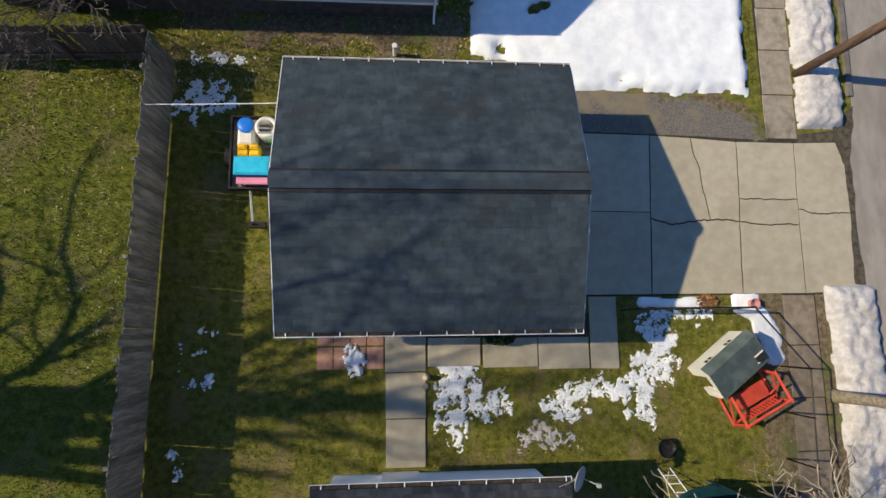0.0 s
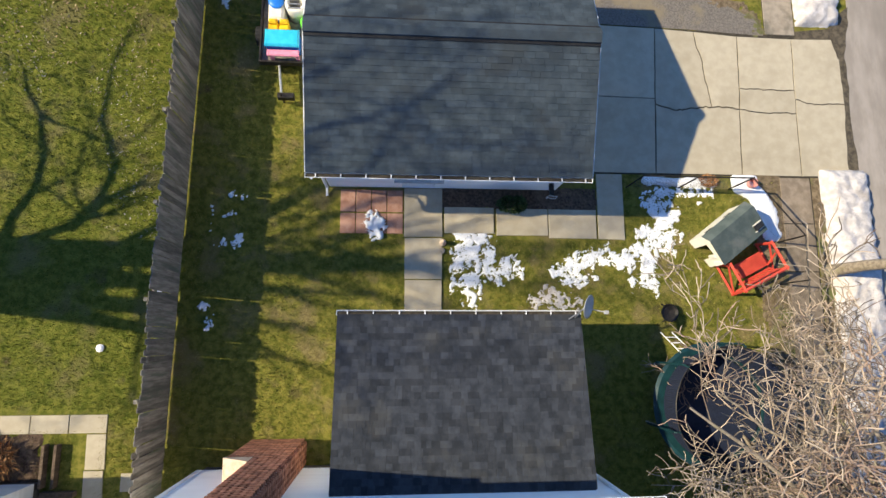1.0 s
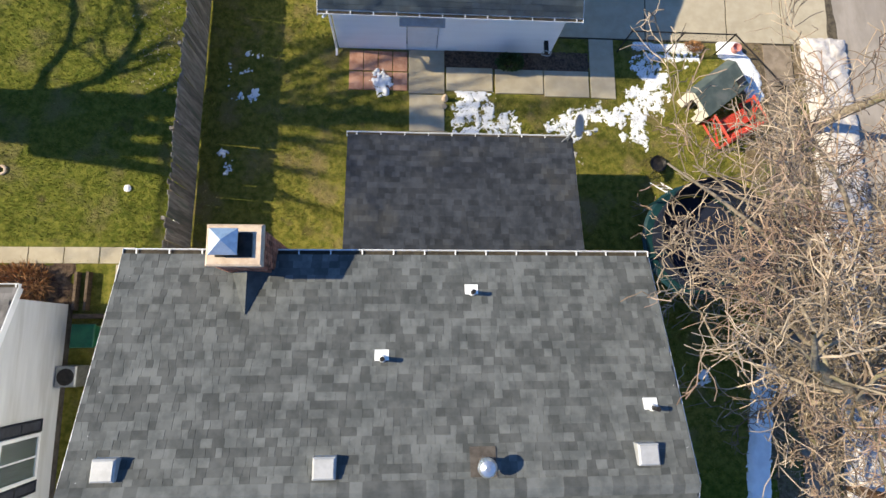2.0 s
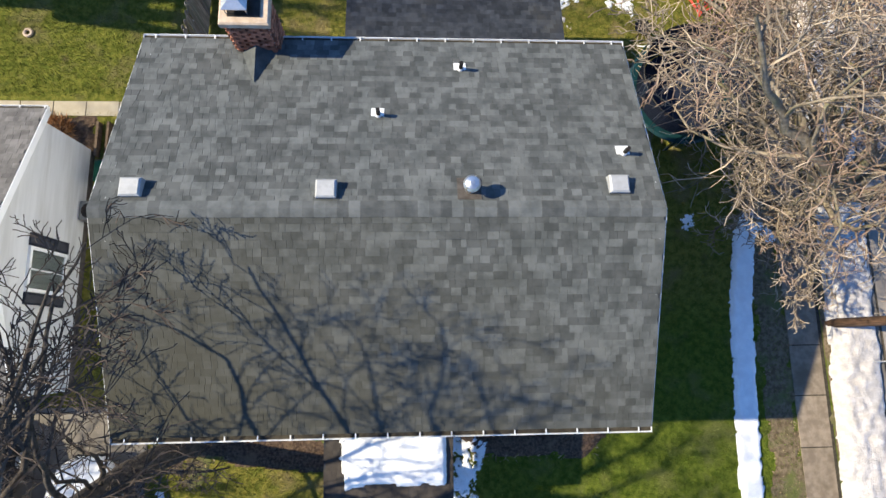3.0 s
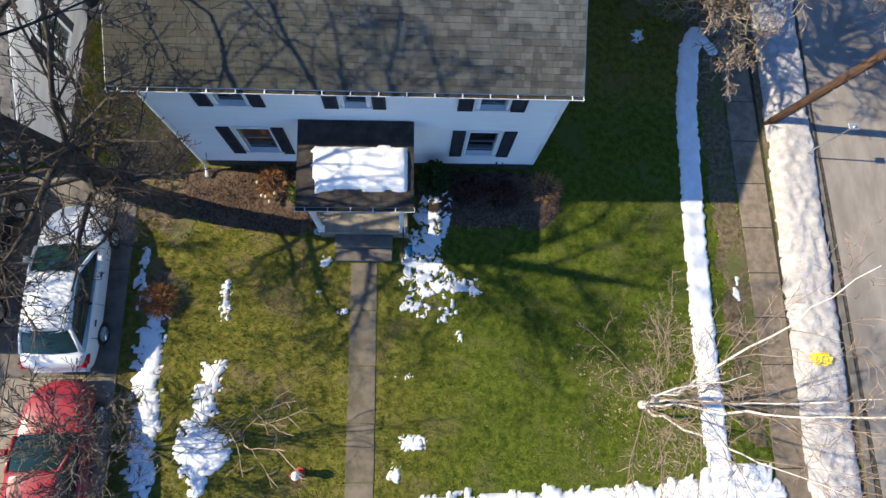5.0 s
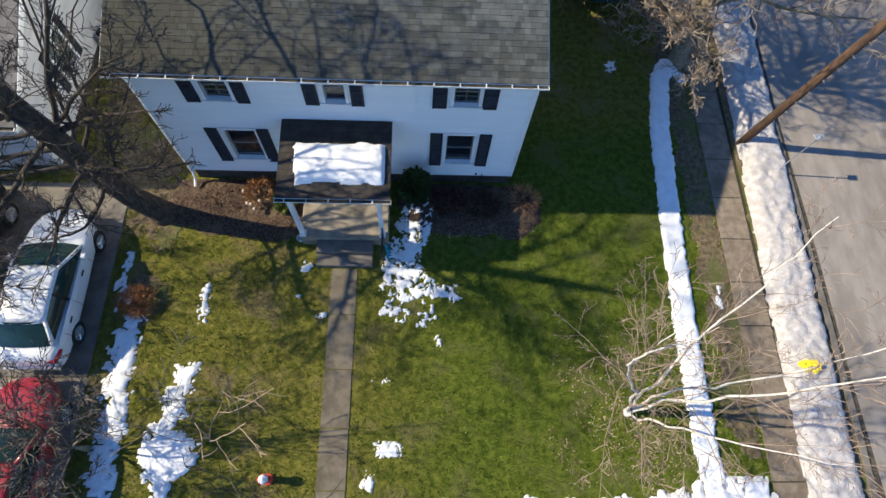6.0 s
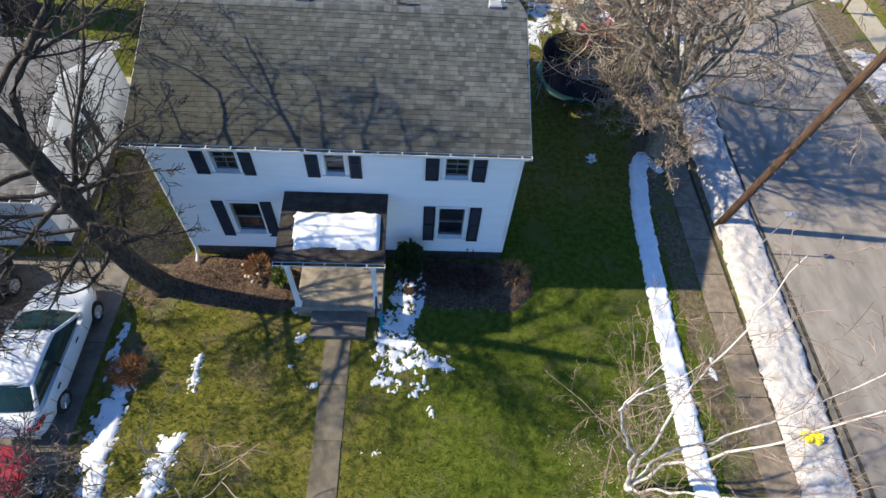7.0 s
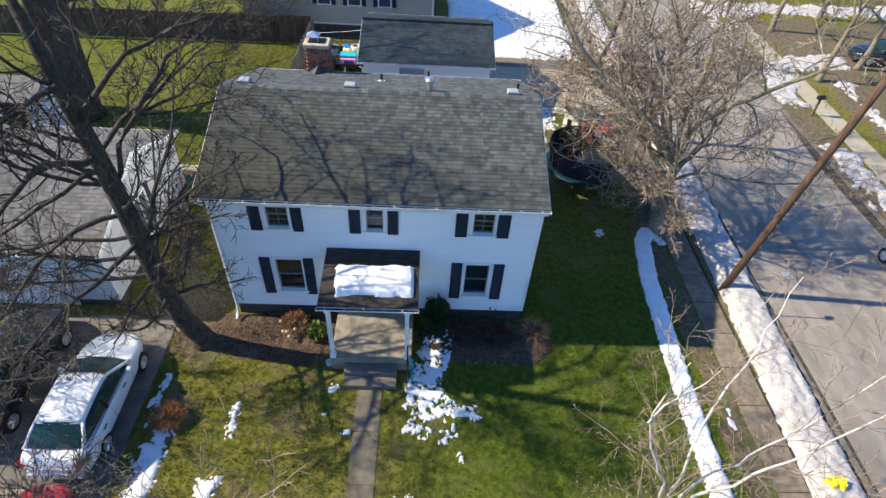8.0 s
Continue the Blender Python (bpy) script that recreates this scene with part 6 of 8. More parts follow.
for i, spot in enumerate(((-5.92, -0.4, 0.08, 0.26), (-5.66, -0.24, 0.24, 0.09), (-5.42, 0.35, 0.17, 0.07), (-5.58, -1.13, 0.2, 0.07), (-5.25, -0.91, 0.1, 0.11), (-6.06, -2.9, 0.08, 0.2), (-5.86, -3.27, 0.1, 0.15))):
    single("snow_patch", snow_sheet(spot[0] - spot[2] - 0.3, spot[0] + spot[2] + 0.3, spot[1] - spot[3] - 0.3, spot[1] + spot[3] + 0.3, 0.035, blobs(spot), 0.05, 0.22, 3.5, 0.3, 7.0, 0.5, 8.0, seed=37 + i * 0.37, edge=0.08), SNOW, "small scrap of snow in the shade of the fence", "snow", smooth=True, group="snow scraps by the fence")
strip_line = [(9.9, -9.3), (9.6, -9.9), (9.3, -11.8), (9.11, -15.2), (8.98, -19.0), (8.98, -22.4), (9.1, -23.6)]
single("snow_strip", snow_sheet(8.0, 11, -24.2, -8.6, 0.06, lambda x, y: max(along(strip_line, 0.33)(x, y), along([(10.0, -9.2), (10.4, -9.9)], 0.16)(x, y)), 0.12, 0.06, 5.0, lumps=0.3, lump_grain=3, seed=39, edge=0.12), SNOW, "long narrow strip of shovelled snow beside the pavement", "snow", smooth=True)
single("snow_bank", snow_sheet(-0.8, 10.8, -25.4, -21.8, 0.08, along([(0.6, -24.3), (4, -24.22), (7.5, -24.12), (9.0, -23.75), (10.1, -23.7)], 0.7), 0.16, 0.24, 2.5, 0.2, 5.0, lumps=0.35, lump_grain=4.0, seed=41, edge=0.2), SNOW, "bank of shovelled snow at the front of the lawn", "snow", smooth=True)
for y0, y1, s in ((-40.0, 1.35, 43), (6.2, 27.0, 45)):
    bank = snow_sheet(11.0, 14.1, y0 - 0.3, y1 + 0.3, 0.075, lambda x, y, y0=y0, y1=y1: min(0.73 - abs(x - 12.87 + (0.024 * (y + 4) if y > -4 else 0.032 * (-4 - y))), y1 - y, y - y0) if y < 2 else min(0.70 - abs(x - 12.5 - 0.012 * max(y - 6, 0)), y1 - y, y - y0), 0.34, 0.10, 1.7, lumps=0.26, lump_grain=4.2, seed=s, edge=0.42)
    single("snow_bank", bank, DIRTY_SNOW, "long grimy bank of ploughed snow along the kerb", "snow", smooth=True)
for box_, line_, half, s in (((21.0, 24, -20, 0), [(22.2, -2.4), (22.2, -5.0), (22.3, -8.0), (22.2, -19)], 0.75, 47), ((25.4, 27.6, -14, 6.4), [(26.7, 5.6), (26.45, 2.8), (26.45, -13)], 0.36, 48), ((21.2, 29.5, 2.2, 10.6), [(22.0, 3.2), (22.4, 5.2), (23.2, 7.8), (25.2, 8.4), (27.8, 8.9)], 0.95, 49), ((21.0, 40, 15.5, 20.5), [(22.2, 17.6), (27.0, 18.4), (39, 19.0)], 1.1, 50), ((21.2, 23.4, 9.5, 30), [(22.0, 10.5), (22.3, 29)], 0.5, 52)):
    single("snow_bank", snow_sheet(*box_, 0.11, along(line_, half), 0.14, 0.75, 0.8, 0.7, 2.2, 0.4, seed=s, edge=0.2), DIRTY_SNOW, "patchy melting snow across the street", "snow", smooth=True)
single("far_pavement", Shape().prism([(22.95, -60), (24.2, -60), (24.3, 0), (24.9, 40), (23.7, 40), (23.05, 0)], -0.05, 0.03), CONCRETE, "pale concrete pavement across the street", "pavement", "structure")
single("snow_bank", snow_sheet(-7.8, -6.0, -23.5, -16.6, 0.07, lambda x, y: max(along([(-6.85, -18.9), (-7.0, -19.8), (-6.85, -21.0), (-6.8, -23.2)], 0.36)(x, y), along([(-7.4, -17.0), (-7.3, -18.0), (-7.05, -18.7)], 0.14)(x, y)), 0.07, 0.26, 2.6, 0.25, 6.0, lumps=0.3, lump_grain=6.0, seed=51, edge=0.16), SNOW, "ragged heap of snow along the driveway", "snow", smooth=True)
single("snow_patch", snow_sheet(-6.6, -4.1, -23.6, -19.6, 0.06, lambda x, y: max(along([(-5.1, -20.2), (-5.25, -20.9), (-5.5, -21.8), (-5.4, -23.3)], 0.3)(x, y), blobs((-5.3, -22.3, 0.75, 0.7))(x, y)), 0.07, 0.28, 2.6, 0.25, 6.0, lumps=0.3, lump_grain=6.0, seed=53, edge=0.14), SNOW, "melting heap of snow on the front lawn", "snow", smooth=True)
single("snow_patch", snow_sheet(-5.4, -4.6, -19.0, -17.6, 0.04, blobs((-4.98, -18.0, 0.15, 0.28), (-4.96, -18.5, 0.17, 0.32)), 0.06, 0.12, 4.0, 0.2, 8.0, seed=55, edge=0.08), SNOW, "small scrap of snow on the front lawn", "snow", smooth=True)
for i, spot in enumerate(((-2.18, -17.15, 0.17, 0.17), (-2.3, -18.05, 0.16, 0.1), (-1.65, -18.66, 0.15, 0.12), (0.16, -20.45, 0.17, 0.06), (1.75, -19.4, 0.08, 0.22), (0.38, -22.25, 0.36, 0.24), (-0.1, -23.05, 0.18, 0.24))):
    single("snow_patch", snow_sheet(spot[0] - spot[2] - 0.3, spot[0] + spot[2] + 0.3, spot[1] - spot[3] - 0.3, spot[1] + spot[3] + 0.3, 0.035, blobs(spot), 0.05, 0.1, 5.0, 0.15, 8.0, seed=57 + i * 0.37, edge=0.07), SNOW, "small scrap of melting snow on the front lawn", "snow", smooth=True, group="snow scraps on the front lawn")
single("snow_patch", snow_sheet(-0.1, 2.9, -19.2, -14.6, 0.03, lambda x, y: max(along([(1.25, -14.9), (1.0, -15.8), (0.75, -16.6), (0.7, -17.4)], 0.52)(x, y), blobs((0.6, -18.0, 0.55, 0.35), (1.3, -17.9, 0.9, 0.35), (1.3, -18.7, 0.3, 0.25), (0.35, -17.3, 0.35, 0.5), (0.55, -18.45, 0.35, 0.25), (1.9, -17.95, 0.35, 0.2))(x, y)), 0.045, 0.3, 2.4, 0.75, 3.2, 0.4, 7.0, seed=59, edge=0.07), SNOW, "ragged patch of melting snow beside the porch steps", "snow", smooth=True)
single("snow_patch", snow_sheet(9.9, 10.6, -18.6, -17.4, 0.04, blobs((10.2, -17.7, 0.08, 0.15), (10.13, -18.15, 0.12, 0.2)), 0.04, 0.08, 5.0, seed=61, edge=0.06), SNOW, "scraps of snow beside the pavement", "snow", smooth=True)
single("snow_patch", snow_sheet(7.2, 8.6, -10.0, -8.7, 0.04, blobs((7.93, -9.28, 0.2, 0.18), (7.8, -9.5, 0.12, 0.14)), 0.04, 0.15, 5.0, 0.2, 7.0, seed=63, edge=0.06), SNOW, "small scrap of snow in the shade of the house", "snow", smooth=True)


# ---- cars ----
def car(name, at, turn, paint, label, length=4.6, hatch=False, scale=1.0):
    """A saloon or hatchback, nose towards +y before it is turned."""
    c = thing(name, (0, 0, 0), label, "car")
    L = length / 2
    tail = 0.62 if hatch else 1.0
    stations = [(-L, 0.62, 0.74), (-L + 0.05, 0.74, 0.92), (-L + 0.16, 0.81, 0.96 if hatch else 1.02), (-L + 0.45, 0.87, 0.97 if hatch else 1.04), (-L + 1.0, 0.90, 0.98), (-0.6, 0.905, 0.95), (0.4, 0.905, 0.94), (L - 1.3, 0.90, 0.95), (L - 0.9, 0.87, 0.91), (L - 0.5, 0.79, 0.83), (L - 0.22, 0.64, 0.74), (L - 0.06, 0.44, 0.64), (L, 0.28, 0.54)]
    body = Shape()
    sec = []
    for y, w, zt in stations:
        sec.append([(0.86 * w, y, 0.22), (w, y, 0.40), (w, y, 0.62 * zt + 0.12), (0.975 * w, y, zt - 0.10), (0.90 * w, y, zt - 0.02), (0.6 * w, y, zt + 0.015), (0, y, zt + 0.03)])
    ring = [s + [(-x, y, z) for x, y, z in s[-2::-1]] for s in sec]
    k = len(ring[0])
    body.add([p for r in ring for p in r], [(i * k + j, i * k + j + 1, (i + 1) * k + j + 1, (i + 1) * k + j) for i in range(len(ring) - 1) for j in range(k - 1)]
             + [tuple(range(k)), tuple(range((len(ring) - 1) * k, len(ring) * k))[::-1]] + [(i * k, (i + 1) * k, (i + 1) * k + k - 1, i * k + k - 1) for i in range(len(ring) - 1)])
    b = part("body", body, paint, c, smooth=True)
    mod = b.modifiers.new("round", "SUBSURF")
    mod.levels = mod.render_levels = 2
    # cabin: glass between belt line and roof, pillars over it
    yb0, yb1 = (-L + 0.22, L - 1.35) if hatch else (-L + 0.45, L - 1.3)
    yr0, yr1 = (-L + 0.62, L - 2.15) if hatch else (-L + 1.0, L - 2.12)
    zb, zr = 0.955, 1.41
    low = [(-0.74, yb0, zb + 0.06), (0.74, yb0, zb + 0.06), (0.80, yb1, zb - 0.01), (-0.80, yb1, zb - 0.01)]
    high = [(-0.60, yr0, zr - 0.03), (0.60, yr0, zr - 0.03), (0.60, yr1, zr - 0.02), (-0.60, yr1, zr - 0.02)]
    names = ("rear_window", "side_window", "windscreen", "side_window")
    for i in range(4):
        j = (i + 1) % 4
        g4 = [Vector(low[i]), Vector(low[j]), Vector(high[j]), Vector(high[i])]
        n = (g4[1] - g4[0]).cross(g4[3] - g4[0]).normalized()
        s = Shape()
        rows = 4
        bow = 0.15 if i in (0, 2) else 0.03
        vs = []
        for a in range(rows + 1):
            for q in range(rows + 1):
                u, v = q / rows, a / rows
                p = g4[0].lerp(g4[1], u).lerp(g4[3].lerp(g4[2], u), v) + n * bow * (1 - (2 * u - 1) ** 2) * 0.8 + n * 0.02 * math.sin(v * math.pi)
                vs.append(tuple(p))
        s.add(vs, [(a * 5 + q, a * 5 + q + 1, (a + 1) * 5 + q + 1, (a + 1) * 5 + q) for a in range(rows) for q in range(rows)])
        part(names[i], s, CAR_GLASS, c, "dark tinted glass", smooth=True)
    for i in range(4):
        pil = Shape().tube([Vector(low[i]), Vector(low[i]).lerp(Vector(high[i]), 0.5) + Vector((0.012 if i in (1, 2) else -0.012, 0, 0.012)), Vector(high[i])], [0.06, 0.05, 0.05], 6)
        part("pillar", pil, paint, c, smooth=True)
    for x in (-1, 1):
        my = (yb0 + yb1) / 2 - 0.15
        part("pillar", Shape().tube([Vector((0.815 * x, my, zb)), Vector((0.63 * x, my, zr - 0.02))], [0.045, 0.035], 5), BLACK, c, smooth=True)
        pil = Shape().tube([Vector((0.83 * x, yb0, zb)), Vector((0.86 * x, 0, zb - 0.01)), Vector((0.83 * x, yb1, zb - 0.01))], [0.03, 0.03, 0.03], 5)
        part("belt_trim", pil, paint, c, smooth=True)
    top = Shape()
    nx, ny = 8, 8
    vs = []
    for a in range(ny + 1):
        for q in range(nx + 1):
            u, v = 2 * q / nx - 1, a / ny
            y = yr0 - 0.03 + (yr1 - yr0 + 0.06) * v + 0.09 * (1 - u * u) * (2 * v - 1)
            vs.append((0.63 * u, y, zr + 0.045 * (1 - u * u) + 0.03 * math.sin(v * math.pi) - 0.015))
    kk = len(vs)
    vs += [(x * 0.98, y, z - 0.06) for x, y, z in vs]
    fs = [(a * 9 + q, a * 9 + q + 1, (a + 1) * 9 + q + 1, (a + 1) * 9 + q) for a in range(8) for q in range(8)]
    edge_loop = [q for q in range(9)] + [a * 9 + 8 for a in range(1, 9)] + [72 + q for q in range(7, -1, -1)] + [a * 9 for a in range(7, 0, -1)]
    fs += [(edge_loop[(i + 1) % 32], edge_loop[i], kk + edge_loop[i], kk + edge_loop[(i + 1) % 32]) for i in range(32)]
    part("roof", top.add(vs, fs), paint, c, smooth=True)
    part("seats", Shape().cbox(-0.62, -0.08, -0.35, 0.1, 0.7, 1.25, 0.06).cbox(0.08, 0.62, -0.35, 0.1, 0.7, 1.25, 0.06).cbox(-0.62, 0.62, -1.2, -0.95, 0.7, 1.2, 0.06).cbox(-0.7, 0.7, L - 1.75, L - 1.3, 0.85, 0.98, 0.04), BLACK, c)
    tyre = Shape()
    tyre.tube([(-0.1, 0, 0), (-0.085, 0, 0), (0.085, 0, 0), (0.1, 0, 0)], [0.26, 0.32, 0.32, 0.26], 24)
    tm = tyre.mesh("wheel", RUBBER)
    rim = Shape().tube([(0.06, 0, 0), (0.105, 0, 0)], [0.215, 0.20], 20).tube([(0.1, 0, 0), (0.118, 0, 0)], 0.05, 10)
    for i in range(5):
        t = math.tau * i / 5
        rim.tube([(0.11, 0.03 * math.cos(t), 0.03 * math.sin(t)), (0.112, 0.19 * math.cos(t), 0.19 * math.sin(t))], [0.03, 0.022], 5)
    rm = rim.mesh("rim", GALV)
    for sx in (-1, 1):
        for y in (-L + 0.95, L - 0.92):
            w = part("wheel", tm, RUBBER, c)
            w.matrix_basis = Matrix.Translation((0.80 * sx, y, 0.32)) @ pose(0, 0, 0, 0, 0, 0 if sx > 0 else 180)
            part("rim", rm, GALV, w, "silver spoked rim")
        part("wing_mirror", Shape().cbox(min(0.88 * sx, 1.03 * sx), max(0.88 * sx, 1.03 * sx), yb1 - 0.42, yb1 - 0.27, 0.93, 1.08, 0.03), paint, c)
        part("tail_lamp", Shape().cbox(min(0.58 * sx, 0.80 * sx), max(0.58 * sx, 0.80 * sx), -L + 0.04, -L + 0.16, 0.76, 0.9, 0.03).cbox(min(0.74 * sx, 0.865 * sx), max(0.74 * sx, 0.865 * sx), -L + 0.14, -L + 0.4, 0.8, 0.9, 0.03), LAMP_RED, c, "red tail lamp")
        part("head_lamp", Shape().cbox(min(0.42 * sx, 0.66 * sx), max(0.42 * sx, 0.62 * sx), L - 0.5, L - 0.26, 0.58, 0.74, 0.04), LAMP_CLEAR, c, "clear head lamp")
    part("bumper", Shape().cbox(-0.66, 0.66, -L - 0.05, -L + 0.12, 0.34, 0.60, 0.05), paint, c)
    part("grille", Shape().cbox(-0.36, 0.36, L - 0.1, L + 0.02, 0.35, 0.52, 0.02), BLACK, c)
    seam = Shape()
    for x in (-1, 1):
        for y in (yb1 - 0.3, (yb0 + yb1) / 2 - 0.15, yb0 + 0.35):
            seam.tube([(0.909 * x, y, 0.35), (0.912 * x, y, 0.7), (0.885 * x, y, 0.9)], 0.006, 4)
        for y in (yb1 - 0.75, yb0 + 0.75):
            seam.box(min(0.9 * x, 0.925 * x), max(0.9 * x, 0.925 * x), y - 0.1, y + 0.08, 0.80, 0.825)
    part("door_seam", seam, BLACK, c, kind="stuff")
    c.matrix_basis = Matrix.Translation(at) @ pose(0, 0, 0, 0, 0, turn) @ Matrix.Scale(scale, 4)
    return c


car("saloon_car", (-8.93, -17.95, 0.035), 0.8, CAR_WHITE, "white saloon car parked on the concrete driveway", 4.55)
car("hatchback_car", (-8.7, -22.58, 0.035), 1.5, CAR_RED, "dark red hatchback parked behind the white saloon", 4.2, hatch=True)
car("dark_car", (-11.75, -17.2, 0.035), -2.0, CAR_DARK, "black car parked on the driveway under the tree", 4.6, hatch=True, scale=1.06)
car("parked_car", (20.28, -11.95, 0.02), 0.0, CAR_SILVER, "silver car parked along the far kerb", 4.6)
car("parked_car", (31.4, 9.2, 0.02), 84.0, CAR_DARK, "dark car parked in a drive across the street", 4.6, hatch=True)

# ---- back yard things ----
trailer = thing("utility_trailer", (-4.3, 5.25, 0), "low open steel trailer loaded with plastic toys", "trailer")
part("bed", Shape().box(-5.1, -3.45, 4.3, 6.25, 0.42, 0.46), FENCE, trailer, "plank bed")
for n_, q in (("rail", (-5.14, -3.42, 4.26, 4.31)), ("rail", (-5.14, -3.42, 6.24, 6.29)), ("rail", (-5.14, -5.09, 4.31, 6.24)), ("rail", (-3.47, -3.42, 4.31, 6.24))):
    part(n_, Shape().box(*q, 0.38, 0.6), BLACK_METAL, trailer)
part("tow_bar", Shape().tube([(-4.6, 4.25, 0.42), (-4.5, 3.3, 0.40)], 0.035, 6), GALV, trailer)
part("jack", Shape().tube([(-4.5, 3.32, 0.0), (-4.5, 3.32, 0.6)], 0.03, 8).box(-4.6, -4.15, 3.25, 3.4, 0.3, 0.5), BLACK_METAL, trailer)
for x in (-5.22, -3.38):
    part("wheel", Shape().tube([(x - 0.07, 5.2, 0.27), (x + 0.07, 5.2, 0.27)], 0.27, 18), RUBBER, trailer)
box = thing("toy_box", (-4.44, 4.8, 0.46), "bright cyan plastic toy box on the trailer", "toy box")
part("body", Shape().cbox(-4.88, -4.0, 4.56, 5.02, 0.46, 0.92, 0.02), BLUE_TOY, box)
part("lid", Shape().cbox(-4.91, -3.97, 4.54, 5.04, 0.92, 1.02, 0.05), CYAN_TOY, box)
bench = thing("toy_bench", (-4.4, 4.42, 0.46), "pink plastic toy seat on the trailer", "toy seat")
part("seat", Shape().cbox(-4.86, -3.98, 4.32, 4.5, 0.8, 0.88, 0.03), PINK_TOY, bench)
for x in (-4.8, -4.1):
    part("leg", Shape().box(x, x + 0.08, 4.34, 4.46, 0.46, 0.8), PINK_TOY, bench)
cl = thing("toy_climber", (-4.6, 5.75, 0.46), "cream plastic play table with a blue lid on the trailer", "toy table")
part("body", Shape().cbox(-4.86, -4.42, 5.35, 5.95, 0.46, 0.95, 0.08), PLAY_CREAM, cl)
part("lid", Shape().lathe([(0.21, 0.0), (0.22, 0.03), (0.19, 0.06), (0.1, 0.08)], 16, (-4.64, 5.88, 0.95)), BLUE_TOY, cl, "blue domed lid", smooth=True)
sl = thing("toy_slide", (-4.1, 5.8, 0.46), "cream plastic ring tower on the trailer", "toy tower")
part("tower", Shape().lathe([(0.30, 0), (0.30, 0.55), (0.27, 0.6), (0.2, 0.6), (0.19, 0.2)], 20, (-4.1, 5.82, 0.46)), PLAY_CREAM, sl, smooth=True)
part("steps", Shape().box(-4.3, -3.95, 5.62, 5.66, 0.9, 1.08).box(-4.28, -3.97, 5.74, 5.77, 0.9, 1.09).box(-4.26, -3.99, 5.86, 5.89, 0.9, 1.1), BARE_METAL, sl)
for x in (-4.72, -4.42):
    tr = thing("toy_truck", (x, 5.2, 0.46), "yellow plastic toy truck on the trailer", "toy truck", "toy trucks on the trailer")
    part("bed", Shape().cbox(x - 0.14, x + 0.14, 5.08, 5.3, 0.62, 0.86, 0.04), YELLOW_TOY, tr)
    part("cab", Shape().cbox(x - 0.11, x + 0.11, 5.24, 5.38, 0.62, 0.98, 0.05), YELLOW_TOY, tr)
    for dx in (-0.15, 0.11):
        part("wheel", Shape().tube([(x + dx, 5.14, 0.55), (x + dx + 0.04, 5.14, 0.55)], 0.09, 12), BLACK, tr)
gt = thing("toy_barrel", (-3.85, 5.35, 0.46), "bright green plastic toy barrel on the trailer", "toy barrel")
part("barrel", Shape().lathe([(0.13, 0), (0.16, 0.2), (0.13, 0.42), (0.05, 0.44)], 14, (-3.85, 5.38, 0.46)), GREEN_TOY, gt, smooth=True)
for ob in [q for q in bpy.data.objects if q.parent is None and q.name.split(".")[0] in ("utility_trailer", "toy_box", "toy_bench", "toy_climber", "toy_slide", "toy_truck", "toy_barrel")]:
    ob.location += Vector((0.33, -0.26, 0))
ph = thing("playhouse", (8.55, -0.72, 0), "cream plastic playhouse with a dark green roof", "playhouse")
pm = Matrix.Translation((8.66, -0.78, 0)) @ pose(0, 0, 0, 0, 0, 37.5) @ Matrix.Diagonal((1.24, 1.0, 0.8, 1.0))
walls = Shape().box(-0.66, 0.66, -0.48, -0.43, 0, 0.95, pm).box(-0.66, 0.66, 0.43, 0.48, 0, 0.95, pm).box(0.61, 0.66, -0.43, 0.43, 0, 0.95, pm)
walls.box(-0.66, -0.61, -0.43, -0.22, 0, 0.95, pm).box(-0.66, -0.61, 0.22, 0.43, 0, 0.95, pm).box(-0.66, -0.61, -0.22, 0.22, 0.8, 0.95, pm)
part("wall", walls, PLAY_CREAM, ph)
part("gable", Shape().add([tuple(pm @ Vector(p)) for p in ((-0.66, -0.48, 0.95), (-0.66, 0.48, 0.95), (-0.66, 0.3, 1.16), (-0.61, -0.48, 0.95), (-0.61, 0.48, 0.95), (-0.61, 0.3, 1.16))], [(0, 2, 1), (3, 4, 5), (0, 1, 4, 3), (1, 2, 5, 4), (2, 0, 3, 5)])
     .add([tuple(pm @ Vector(p)) for p in ((0.66, -0.48, 0.95), (0.66, 0.48, 0.95), (0.66, 0.3, 1.16), (0.61, -0.48, 0.95), (0.61, 0.48, 0.95), (0.61, 0.3, 1.16))], [(0, 1, 2), (3, 5, 4), (0, 3, 4, 1), (1, 4, 5, 2), (2, 5, 3, 0)]), PLAY_CREAM, ph)
for sy, nm in ((-1, "roof_panel"), (1, "roof_panel")):
    s = Shape()
    q = [(-0.68, 0.51 * sy, 0.93), (0.70, 0.51 * sy, 0.93), (0.70, 0.3, 1.17), (-0.68, 0.3, 1.17)]
    s.add([tuple(pm @ Vector((x, y, z + h))) for h in (0, 0.035) for x, y, z in q], [(3, 2, 1, 0), (4, 5, 6, 7), (0, 1, 5, 4), (1, 2, 6, 5), (2, 3, 7, 6), (3, 0, 4, 7)])
    part(nm, s, PLAY_GREEN, ph, "dark grey-green roof half")
hatch = part("skylight", Shape().box(0.42, 0.62, -0.34, -0.16, 1.0, 1.125, pm), BLACK, ph)
part("frame", Shape().box(0.4, 0.64, -0.36, -0.34, 1.0, 1.09, pm).box(0.4, 0.64, -0.16, -0.14, 1.05, 1.15, pm), PLAY_CREAM, hatch)
for y in (-0.2, 0.05):
    part("shutter", Shape().box(-0.68, -0.66, y - 0.28, y - 0.16, 0.45, 0.8, pm), PLAY_CREAM, ph)
